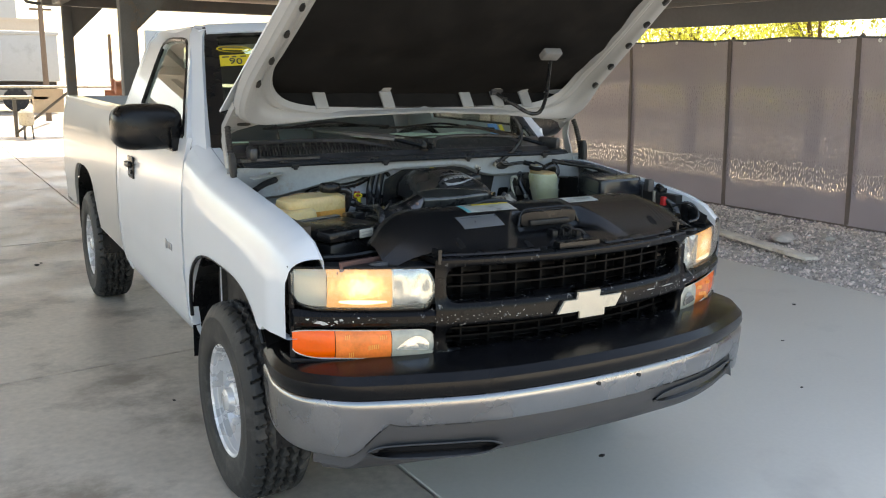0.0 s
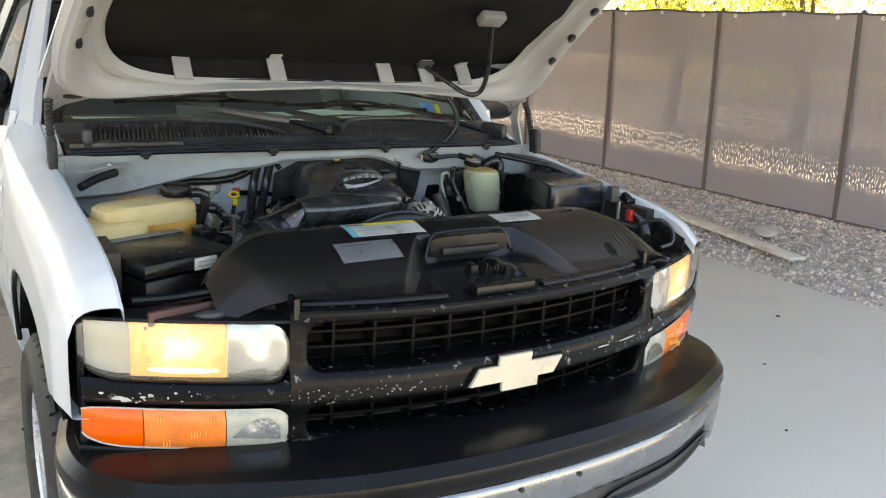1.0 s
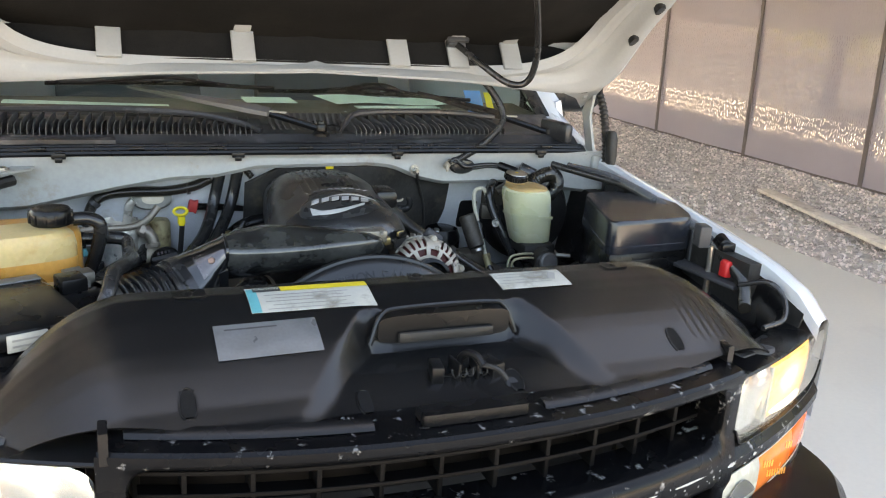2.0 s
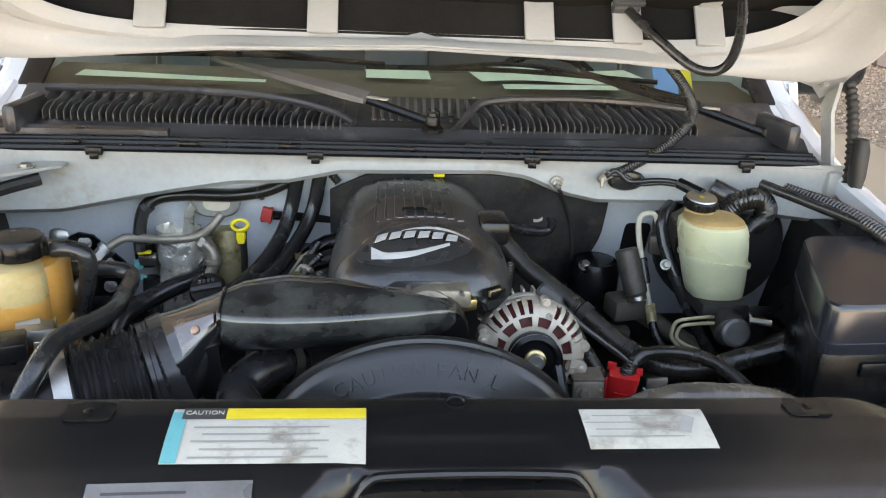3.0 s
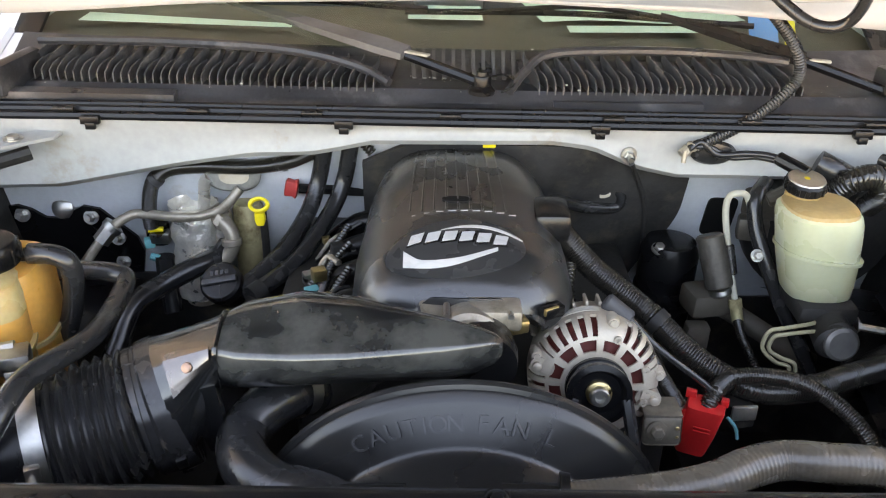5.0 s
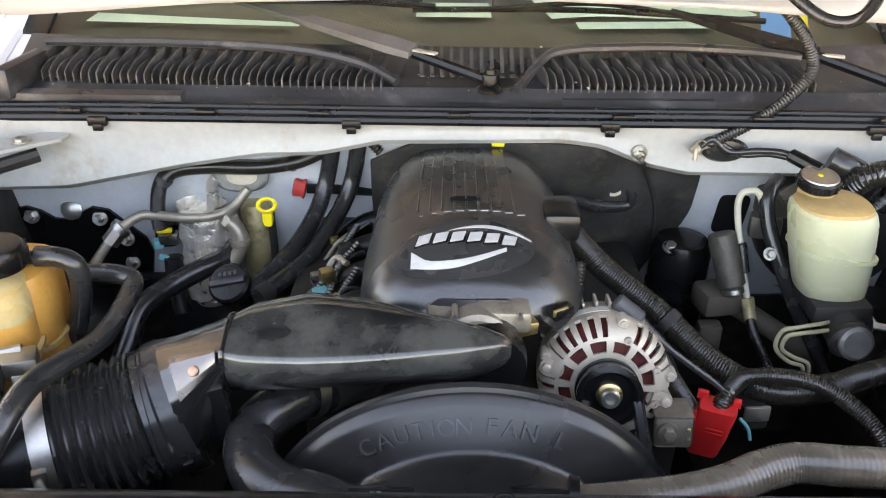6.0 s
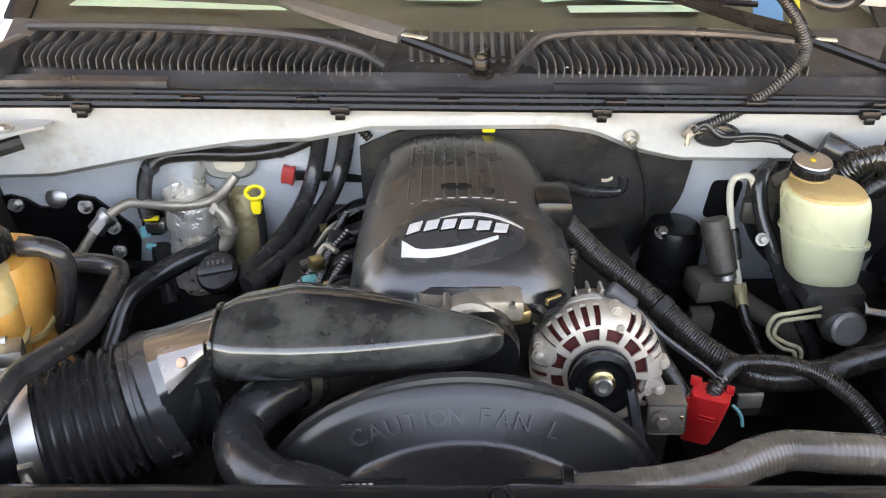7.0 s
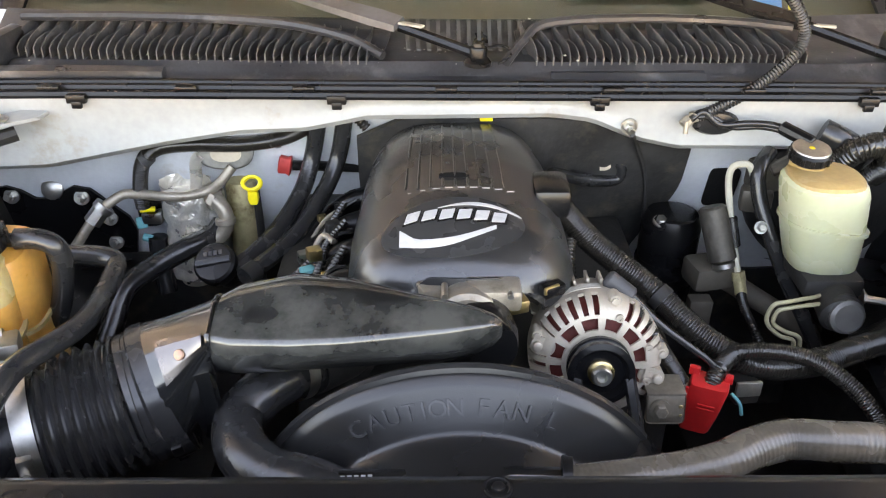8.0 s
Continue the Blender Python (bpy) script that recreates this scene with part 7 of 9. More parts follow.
part("alt_bracket", join(obox((0.252, 0.604, 1.026), (0.050, 0.007, 0.042), 0, 0.006, rx=-12), obox((0.252, 0.625, 1.046), (0.050, 0.04, 0.005), 0, 0.002)), TANSTEEL, alt, "grimy tan steel bracket")
part("bracket_bolt", bolt((0.243, 0.598, 1.030), (0, -1, 0.2), 0.009, 0.010), TANSTEEL, alt)
for dx, dz in ((0.018, 0.006), (0.019, -0.008)):
    part("bracket_dimple", lathe([(0.0028, 0), (0.0018, 0.001)], 10, axis_pose((0.252 + dx, 0.5995, 1.026 + dz), (0, -1, 0.2))), BRASS, alt)
part("belt", tube([ALT + Vector((0.034, -0.03, 0.0)), (0.216, 0.55, 0.98), (0.222, 0.54, 0.85)], 0.008, 6, 3), RUBBER, engine)
part("belt", tube([ALT + Vector((-0.03, -0.03, 0.0)), (0.10, 0.55, 0.98), (0.06, 0.55, 0.85)], 0.008, 6, 3), RUBBER, engine)
part("alt_plug", join(obox((0.106, 0.665, 1.166), (0.030, 0.018, 0.016), 30, 0.003)), BLACK, alt)
part("plug_tag", obox((0.104, 0.657, 1.170), (0.022, 0.004, 0.010), 30, 0.001), BRASS, alt)

# red terminal cover
RED_M = pose(0.320, 0.645, 1.036, 0, 0, -22)
redc = part("terminal_cover", moved(loft([[(x * k - 0.010 * f, y + 0.012 * f, -0.085 * f) for x, y in super_ring(0.025, 0.018, 6, 20)] for f, k in ((0, 0.93), (0.05, 1.0), (0.6, 0.95), (0.97, 0.82), (1.0, 0.76))]), RED_M), RED, truck, "bright red plastic terminal cover")
for at, size in (((-0.022, 0.012, 0.003), (0.014, 0.008, 0.012)), ((0.022, 0.010, 0.002), (0.010, 0.010, 0.010)), ((0.0, -0.0185, -0.028), (0.022, 0.002, 0.003)), ((0.0, -0.0180, -0.034), (0.022, 0.002, 0.002)), ((-0.027, -0.016, -0.035), (0.004, 0.004, 0.060))):
    part("cover_rib", moved(obox(at, size, 0, 0.001), RED_M), RED, redc)
part("junction_block", obox((0.388, 0.70, 0.982), (0.036, 0.04, 0.034), 10, 0.004), DARK, truck)
part("silver_lug", obox((0.385, 0.672, 1.000), (0.036, 0.006, 0.024), 5, 0.002), STEEL, truck)
part("blue_wire", tube([(0.360, 0.665, 0.998), (0.372, 0.66, 0.985), (0.378, 0.66, 0.965)], 0.0025, 6, 5), TEAL, truck)

# ---- coolant tank and air filter box ----
TANK_M = pose(-0.680, 0.600, 1.10, 0, 0, 17)


def tank_ring(cx, cy, w, h, z, k=1.0):
    return [(TANK_M @ Vector((cx + x * k, cy + y * k, z)))[:] for x, y in super_ring(w, h, 4.5, 32)]


tank = part("coolant_tank", join(loft([tank_ring(0.008, 0.034, 0.132, 0.056, z, k) for z, k in ((0.062, 1), (0.085, 1.0), (0.104, 0.97), (0.112, 0.86), (0.114, 0.7))]),
                                 loft([tank_ring(-0.10, 0.020, 0.085, 0.070, z, k) for z, k in ((0.030, 1), (0.055, 1.0), (0.072, 0.95), (0.080, 0.8))])), TANK, truck, "yellowed plastic coolant tank with amber liquid")
part("tank_base", join(loft([tank_ring(0.008, 0.034, 0.132, 0.056, z, k) for z, k in ((-0.12, 0.94), (-0.11, 1), (0.062, 1))]), loft([tank_ring(-0.10, 0.020, 0.085, 0.070, z, k) for z, k in ((-0.12, 0.94), (-0.11, 1), (0.030, 1))])), TANK_LOW, tank, "brown-stained lower half full of coolant")
REAR_M = pose(-0.640, 0.705, 0.0, 0, 0, 4)
part("rear_chamber", moved(loft([[(x * k, y * k, z) for x, y in super_ring(0.098, 0.062, 4.0, 32)] for z, k in ((0.97, 0.93), (0.98, 1.0), (1.150, 1.0), (1.186, 0.99), (1.200, 0.93), (1.206, 0.78))]), REAR_M), TANK_LOW, tank, "amber rear chamber of the tank")
part("chamber_seam", moved(loft([[(x, y, z) for x, y in super_ring(0.102, 0.066, 4.0, 32)] for z in (1.100, 1.106)]), REAR_M), TANK, tank)
part("tank_seam", loft([tank_ring(-0.020, 0.026, 0.165, 0.070, z) for z in (0.016, 0.022)]), TANK, tank)
part("tank_neck", lathe([(0.024, 0), (0.024, 0.02)], 20, TANK_M @ Matrix.Translation((0.105, 0.045, 0.108))), TANK, tank)
tcap = part("tank_cap", lathe([(0.036, 0.008), (0.038, 0.012), (0.038, 0.032), (0.034, 0.038), (0.024, 0.040)], 28, TANK_M @ Matrix.Translation((0.105, 0.045, 0.108))), BLACK, tank, "black screw cap")
for k in range(12):
    part("cap_grip", moved(obox((0.038, 0, 0.022), (0.005, 0.006, 0.020), 0, 0.001), TANK_M @ Matrix.Translation((0.105, 0.045, 0.108)) @ pose(0, 0, 0, 0, 0, 30 * k)), BLACK, tcap)
part("tank_nipple", rod((-0.575, 0.70, 1.214), (-0.545, 0.70, 1.215), 0.009, 10), BLACK, tank)

AIR_M = pose(-0.690, 0.425, 1.05, 0, 0, 20)
airbox = part("air_filter_box", join(moved(box(-0.125, 0.125, -0.125, 0.125, -0.15, 0.06, 0.015), AIR_M), moved(box(-0.128, 0.128, -0.128, 0.128, 0.062, 0.098, 0.012), AIR_M)), BLACK, truck, "black plastic air filter box")
part("lid_strip", moved(obox((0.018, 0.100, 0.0995), (0.20, 0.028, 0.003), 0, 0.001), AIR_M), FOILLABEL, airbox, "grey strip label on the filter lid")
part("box_label", moved(obox((0.030, -0.1290, 0.078), (0.060, 0.004, 0.028), 0, 0.001), AIR_M), PAPER, airbox, "small white printed label")
part("print_line", join(*[moved(obox((0.030, -0.1315, 0.083 - 0.010 * k), (0.046, 0.001, 0.003)), AIR_M) for k in range(2)]), GREYINK, airbox)
part("air_outlet", tube([(-0.585, 0.475, 1.060), (-0.500, 0.522, 1.063)], 0.074, 28, 3), BLACK, airbox)
part("sensor_bracket", join(obox((-0.548, 0.585, 1.135), (0.05, 0.035, 0.025), 20, 0.004), rod((-0.575, 0.59, 1.14), (-0.545, 0.60, 1.142), 0.010, 10)), STEEL, airbox)
part("barcode_tag", obox((-0.535, 0.560, 1.125), (0.014, 0.004, 0.020), 15, 0.001), PAPER, airbox)
part("mass_sensor", obox((-0.560, 0.525, 1.145), (0.045, 0.05, 0.03), 20, 0.004), BLACK, airbox)
# tray and bracket at the front corner
part("corner_tray", join(obox((-0.70, 0.225, 1.045), (0.22, 0.12, 0.012), 12, 0.003), obox((-0.66, 0.17, 1.065), (0.26, 0.012, 0.03), 12, 0.003), obox((-0.60, 0.20, 1.07), (0.03, 0.05, 0.02), 30, 0.003)), material("red_brown_primer", (0.09, 0.045, 0.038), 0.7), truck, "dull red-brown support panel")
part("support_bar", tube([(-0.80, 0.25, 1.075), (-0.70, 0.26, 1.07), (-0.60, 0.235, 1.085), (-0.52, 0.22, 1.10)], 0.010, 8, 5), BLACK, truck)
part("hose_nozzle", loft([[(-0.545 + x + 0.10 * f, 0.150 + 0.03 * f + y, 1.08 + 0.02 * f) for x, y in super_ring(0.02 * (1 - 0.8 * f), 0.016 * (1 - 0.8 * f), 2.5, 12)] for f in (0, 0.5, 1)]), BLACK, truck)

# ---- hoses and wiring ----


def hose(name, pts, r, mat=RUBBER, label="", pitch=0.0, depth=0.0, n=12, parent=None):
    return part(name, tube(pts, r, n, 8, pitch, depth), mat, parent or truck, label)


hose("tank_hose", [(-0.555, 0.700, 1.216), (-0.525, 0.700, 1.215), (-0.507, 0.700, 1.200), (-0.514, 0.710, 1.152), (-0.535, 0.720, 1.093), (-0.571, 0.740, 1.032)], 0.0135)
by = hose("bypass_hose", [(-0.6, 0.76, 1.156), (-0.562, 0.76, 1.158), (-0.523, 0.76, 1.158), (-0.477, 0.755, 1.158), (-0.458, 0.745, 1.151), (-0.456, 0.682, 1.145), (-0.452, 0.625, 1.153), (-0.458, 0.582, 1.16), (-0.472, 0.538, 1.168), (-0.485, 0.508, 1.17), (-0.491, 0.477, 1.168), (-0.5, 0.44, 1.15), (-0.53, 0.4, 1.09)], 0.0135)
hose("heater_hose", [(-0.57, 0.84, 0.88), (-0.553, 0.900, 0.936), (-0.538, 0.950, 0.979), (-0.499, 1.000, 0.994), (-0.448, 1.030, 1.012), (-0.416, 1.060, 1.017), (-0.404, 1.080, 1.029)], 0.0185)
pipe = hose("ac_pipe", [(-0.68, 1.01, 0.95), (-0.649, 1.030, 1.000), (-0.606, 1.060, 1.057), (-0.569, 1.080, 1.082), (-0.542, 1.085, 1.083), (-0.470, 1.062, 1.090), (-0.419, 1.075, 1.094), (-0.395, 1.075, 1.112), (-0.375, 1.085, 1.135)], 0.0085, PIPE, "bent aluminium air-conditioning pipe")
part("pipe_nut", join(rod((-0.616, 1.054, 1.044), (-0.600, 1.064, 1.063), 0.015, 6), rod((-0.600, 1.064, 1.063), (-0.592, 1.068, 1.070), 0.018, 12)), STEEL, pipe)
cond = hose("wiring_conduit", [(-0.538, 1.092, 1.055), (-0.538, 1.092, 1.086), (-0.526, 1.092, 1.137), (-0.498, 1.092, 1.164), (-0.441, 1.092, 1.172), (-0.358, 1.092, 1.172), (-0.291, 1.092, 1.183), (-0.248, 1.092, 1.202)], 0.0125, CONDUIT, "black ribbed wiring conduit", 0.0040, 0.0016)
part("tape_band", tube([(-0.522, 1.092, 1.143), (-0.514, 1.092, 1.151)], 0.0145, 12, 2), VALANCE, cond)
part("tape_band", tube([(-0.306, 1.115, 1.17), (-0.298, 1.115, 1.172)], 0.0145, 12, 2), VALANCE, cond)
part("conduit_boot", loft([[(-0.535 + x, 1.112 + y, 1.045 + z) for x, y in super_ring(0.020, 0.016, 3, 14)] for z in (-0.03, 0.0, 0.02)]), BLACK, cond)
hose("firewall_hose", [(-0.221, 1.085, 1.24), (-0.227, 1.085, 1.215), (-0.241, 1.085, 1.15), (-0.258, 1.05, 1.105), (-0.292, 0.98, 1.068), (-0.347, 0.9, 1.041)], 0.0145)
hose("firewall_hose", [(-0.18, 1.085, 1.243), (-0.184, 1.085, 1.219), (-0.198, 1.085, 1.151), (-0.221, 1.05, 1.105), (-0.264, 0.97, 1.064), (-0.326, 0.88, 1.046)], 0.0145)
part("hose_band", join(tube([(-0.330, 0.925, 1.047), (-0.342, 0.907, 1.042)], 0.0165, 12, 2), tube([(-0.312, 0.90, 1.048), (-0.326, 0.880, 1.046)], 0.0165, 12, 2)), DARK, truck)
hose("loom", [(-0.149, 1.085, 1.206), (-0.175, 1.085, 1.237), (-0.207, 1.085, 1.273)], 0.008, CONDUIT, "", 0.006, 0.003)
big = hose("wiring_conduit", [(0.128, 0.872, 1.192), (0.152, 0.860, 1.165), (0.186, 0.842, 1.133), (0.226, 0.820, 1.107), (0.270, 0.795, 1.080), (0.326, 0.745, 1.044), (0.367, 0.72, 1.025), (0.421, 0.71, 1.009), (0.501, 0.73, 0.999), (0.56, 0.755, 1.0), (0.621, 0.78, 1.0), (0.69, 0.81, 1.0)], 0.0185, CONDUIT, "thick black ribbed wiring conduit", 0.0041, 0.0017, 16)
part("tape_band", tube([(0.276, 0.789, 1.0766), (0.286, 0.780, 1.070)], 0.0205, 14, 2), DARK, big)
hose("wiring_conduit", [(0.318, 0.640, 1.015), (0.330, 0.655, 1.042), (0.363, 0.690, 1.045), (0.407, 0.690, 1.050), (0.458, 0.680, 1.046), (0.499, 0.660, 1.029), (0.534, 0.630, 1.001), (0.56, 0.61, 0.96)], 0.0115, CONDUIT, "black ribbed cable conduit to the red cover", 0.0036, 0.0014)
hose("wiring_conduit", [(0.38, 0.735, 1.000), (0.413, 0.740, 0.989), (0.480, 0.760, 0.977), (0.547, 0.780, 0.974), (0.596, 0.800, 0.980), (0.659, 0.820, 1.002), (0.72, 0.83, 1.02)], 0.0145, CONDUIT, "", 0.0042, 0.002)
hose("charge_cable", [(0.190, 0.70, 1.155), (0.209, 0.700, 1.140), (0.249, 0.680, 1.105), (0.283, 0.670, 1.081), (0.324, 0.660, 1.052), (0.33, 0.655, 1.035)], 0.0048, RUBBER)
part("cable_boot", rod((0.182, 0.705, 1.158), (0.215, 0.692, 1.136), 0.012, 12, 0.003), VALANCE, truck)
hose("vent_tube", [(0.215, 0.675, 1.13), (0.233, 0.660, 1.106), (0.256, 0.668, 1.070), (0.278, 0.672, 1.036), (0.294, 0.675, 1.008), (0.300, 0.685, 0.97)], 0.0095, CONDUIT, "", 0.0036, 0.0018)
part("tube_clip", rod((0.290, 0.674, 1.014), (0.296, 0.676, 1.003), 0.0125, 14, 0.002), PIPE, truck)
hose("vent_tube", [(0.150, 0.81, 1.15), (0.145, 0.78, 1.13), (0.150, 0.75, 1.10), (0.165, 0.73, 1.08)], 0.009, CONDUIT, "", 0.006, 0.003)
hose("vacuum_hose", [(0.50, 1.03, 1.19), (0.476, 1.000, 1.174), (0.477, 0.980, 1.134), (0.496, 0.950, 1.079), (0.525, 0.930, 1.017), (0.568, 0.900, 0.939), (0.603, 0.880, 0.874)], 0.0125, RUBBER, "thick black brake vacuum hose")
bp = hose("brake_pipe", [(0.470, 1.0, 1.159), (0.460, 1.0, 1.178), (0.447, 1.0, 1.182), (0.432, 1.0, 1.174), (0.432, 0.998, 1.142), (0.446, 0.98, 1.07), (0.456, 0.96, 1.02), (0.463, 0.945, 0.985)], 0.0055, material("cream_pipe", (0.50, 0.47, 0.38), 0.4, vary=0.15, scale=20), "cream painted steel pipe")
part("pipe_sleeve", rod((0.4415, 0.987, 1.095), (0.4505, 0.970, 1.048), 0.0095, 14, 0.002), RUBBER, bp)
part("pipe_nut", join(rod((0.458, 0.955, 1.010), (0.461, 0.949, 0.996), 0.0115, 6), rod((0.461, 0.949, 0.996), (0.465, 0.940, 0.976), 0.0100, 12)), STAINED, bp)
part("pipe_clamp", obox((0.474, 1.0, 1.156), (0.014, 0.014, 0.014), 30, 0.003), STEEL, bp)
hose("pipe_hose", [(0.464, 0.942, 0.980), (0.462, 0.910, 0.970), (0.467, 0.870, 0.955), (0.475, 0.850, 0.936), (0.48, 0.83, 0.90)], 0.0075, CONDUIT, "", 0.0042, 0.0016)
CREAM = material("cream_tube", (0.34, 0.31, 0.20), 0.45, vary=0.15, scale=20)
hose("brake_line", [(0.56, 0.86, 1.03), (0.52, 0.82, 1.05), (0.477, 0.800, 1.056), (0.454, 0.800, 1.049), (0.450, 0.800, 1.020), (0.474, 0.800, 0.995), (0.497, 0.800, 0.985), (0.500, 0.800, 0.953)], 0.0032, CREAM, "looped cream brake line")
hose("brake_line", [(0.57, 0.85, 1.02), (0.52, 0.815, 1.04), (0.480, 0.800, 1.045), (0.463, 0.800, 1.039), (0.460, 0.800, 1.018), (0.480, 0.800, 1.003), (0.505, 0.800, 0.990), (0.510, 0.800, 0.953)], 0.0032, CREAM, "looped cream brake line")
WORNHOSE = material("worn_convoluted_hose", (0.090, 0.078, 0.062), 0.22, vary=0.3, scale=22, grain=260, bump=0.05, spec=0.7, dirt=(0.10, 0.09, 0.08), dirt_at=0.62, dirt_scale=30)
rad = hose("radiator_hose", [(0.097, 0.410, 1.090), (0.151, 0.420, 1.088), (0.212, 0.430, 1.088), (0.261, 0.440, 1.093), (0.304, 0.460, 1.096), (0.344, 0.470, 1.098), (0.387, 0.460, 1.104), (0.469, 0.460, 1.095), (0.54, 0.45, 1.06)], 0.0225, WORNHOSE, "worn glossy grey-brown convoluted hose across the shroud", 0.006, 0.0003, 18)
hoseL = hose("upper_radiator_hose", [(-0.165, 0.68, 1.06), (-0.190, 0.640, 1.062), (-0.218, 0.600, 1.080), (-0.246, 0.565, 1.082), (-0.264, 0.530, 1.074), (-0.251, 0.480, 1.073), (-0.216, 0.450, 1.069), (-0.165, 0.430, 1.070), (-0.10, 0.40, 1.06)], 0.030, RUBBER, "fat black upper radiator hose", n=20)
part("hose_clamp", join(tube([(-0.205, 0.618, 1.073), (-0.216, 0.603, 1.079)], 0.0335, 20, 2, cap=False), obox((-0.232, 0.585, 1.118), (0.018, 0.014, 0.012), 30, 0.002)), STEEL, hoseL)
part("thermostat_housing", join(tube([(-0.14, 0.70, 1.05), (-0.195, 0.635, 1.064)], 0.034, 18, 2), obox((-0.15, 0.69, 1.05), (0.09, 0.05, 0.07), 40, 0.01)), DARK, truck)
ct = hose("cooler_tube", [(-0.182, 0.430, 1.080), (-0.082, 0.420, 1.090), (0.034, 0.415, 1.098), (0.096, 0.410, 1.100)], 0.0125, GLOSS)
for x0 in (-0.135, 0.015):
    for k in range(5):
        part("part_number", obox((x0 + 0.007 * k, 0.4135, 1.100 + 0.0004 * k), (0.0045, 0.0012, 0.005), 0, 0, rx=-35), GREYINK, ct)
part("tube_band", tube([(0.088, 0.411, 1.099), (0.098, 0.410, 1.099)], 0.025, 18, 2), BLACK, rad)
hose("loom_wire", [(0.361, 1.020, 1.249), (0.381, 1.030, 1.256), (0.411, 1.030, 1.236), (0.456, 1.020, 1.242), (0.492, 1.000, 1.245), (0.518, 0.960, 1.238)], 0.0055, RUBBER)
hose("loom_wire", [(0.370, 1.025, 1.250), (0.400, 1.034, 1.246), (0.430, 1.028, 1.232), (0.470, 1.016, 1.238), (0.500, 0.99, 1.240), (0.53, 0.97, 1.232)], 0.0045, RUBBER)
part("wire_plug", rod((0.495, 0.998, 1.245), (0.530, 0.955, 1.236), 0.011, 10, 0.002), BLACK, truck)
hw = hose("hood_lamp_wire", [(0.372, 1.060, 1.556), (0.416, 0.985, 1.511), (0.471, 0.930, 1.471), (0.514, 0.910, 1.481), (0.512, 0.870, 1.549), (0.462, 0.79, 1.640), (0.405, 0.705, 1.710)], 0.0085, RUBBER, "black wire loop to the hood lamp", parent=hood)
hh = hose("hood_harness", [(0.374, 1.065, 1.550), (0.444, 1.055, 1.477), (0.516, 1.070, 1.402), (0.535, 1.080, 1.350), (0.500, 1.065, 1.312), (0.45, 1.05, 1.280), (0.402, 1.040, 1.257), (0.365, 1.030, 1.245)], 0.0090, RUBBER, "dangling ribbed hood wiring conduit", 0.0055, 0.0018, parent=hood)
part("harness_end", join(rod((0.362, 1.030, 1.245), (0.352, 1.025, 1.236), 0.009, 8), rod((0.355, 1.02, 1.245), (0.354, 1.016, 1.226), 0.004, 6), obox((0.372, 1.03, 1.25), (0.024, 0.015, 0.015), 30, 0.003)), PIPE, hood)
part("harness_clip", join(obox((0.372, 1.060, 1.556), (0.05, 0.02, 0.02), 0, 0.004, rx=-40), obox((0.374, 1.050, 1.566), (0.06, 0.012, 0.012), 0, 0.003, rx=-40)), VALANCE, hood)
hose("ground_strap", [(0.272, 1.020, 1.222), (0.288, 1.060, 1.195), (0.323, 1.100, 1.115), (0.339, 1.120, 1.016)], 0.004, DARK)
hose("ac_hose", [(0.15, 1.03, 1.142), (0.162, 1.05, 1.14), (0.221, 1.08, 1.114), (0.274, 1.1, 1.106), (0.28, 1.1, 1.131), (0.25, 1.1, 1.153), (0.212, 1.1, 1.169)], 0.0105, RUBBER)
part("pale_clip", lathe([(0.016, 0), (0.022, 0.004), (0.016, 0.008)], 18, axis_pose((0.248, 1.1, 1.147), (0, -1, 0.3)), cap=False), EMBLEM, truck)
for pts in ([(-0.183, 1.000, 1.110), (-0.207, 0.950, 1.086), (-0.219, 0.900, 1.074), (-0.249, 0.860, 1.058)], [(-0.175, 0.93, 1.115), (-0.20, 0.90, 1.095), (-0.21, 0.84, 1.08), (-0.23, 0.79, 1.06)], [(-0.17, 0.86, 1.11), (-0.19, 0.82, 1.09), (-0.20, 0.76, 1.08)],
            [(-0.30, 0.78, 1.05), (-0.25, 0.80, 1.065), (-0.21, 0.77, 1.07), (-0.18, 0.73, 1.08)], [(0.17, 0.76, 1.06), (0.20, 0.79, 1.04), (0.26, 0.84, 1.03)]):
    hose("injector_wire", pts, 0.006, CONDUIT, "", 0.006, 0.002, 8)
for x, y, z, m in ((-0.21, 0.885, 1.085, DARK), (-0.224, 0.845, 1.075, TEAL), (-0.195, 0.94, 1.10, DARK), (-0.20, 0.80, 1.085, DARK), (-0.235, 0.90, 1.07, STEEL), (-0.215, 0.86, 1.10, BRASS)):
    part("injector_plug", obox((x, y, z), (0.022, 0.018, 0.020), 25, 0.003), m, engine)

rng = random.Random(5)
for k in range(10):
    y0 = 0.72 + 0.035 * k
    x0 = -0.165 - 0.012 * (k % 3)
    hose("injector_lead", [(x0, y0, 1.10), (x0 - 0.022, y0 + rng.uniform(-0.02, 0.02), 1.085 + rng.uniform(-0.01, 0.015)), (x0 - 0.045, y0 - 0.02, 1.062 + rng.uniform(-0.01, 0.01)), (x0 - 0.06, y0 - 0.045, 1.045)], rng.uniform(0.0028, 0.0050), (RUBBER, CONDUIT, PIPE)[k % 3], n=8)
    part("injector_clip", obox((x0 - 0.03, y0 - 0.005, 1.078 + rng.uniform(-0.01, 0.012)), (0.014, 0.012, 0.012), rng.uniform(0, 60), 0.002), (BLACK, PIPE, VALANCE, BRASS, BLACK)[k % 5], engine)
for k in range(5):
    part("manifold_runner", tube([(-0.10, 0.72 + 0.085 * k, 1.10), (-0.17, 0.72 + 0.085 * k, 1.085), (-0.225, 0.715 + 0.085 * k, 1.045)], 0.019, 12, 4), BLACK, engine)

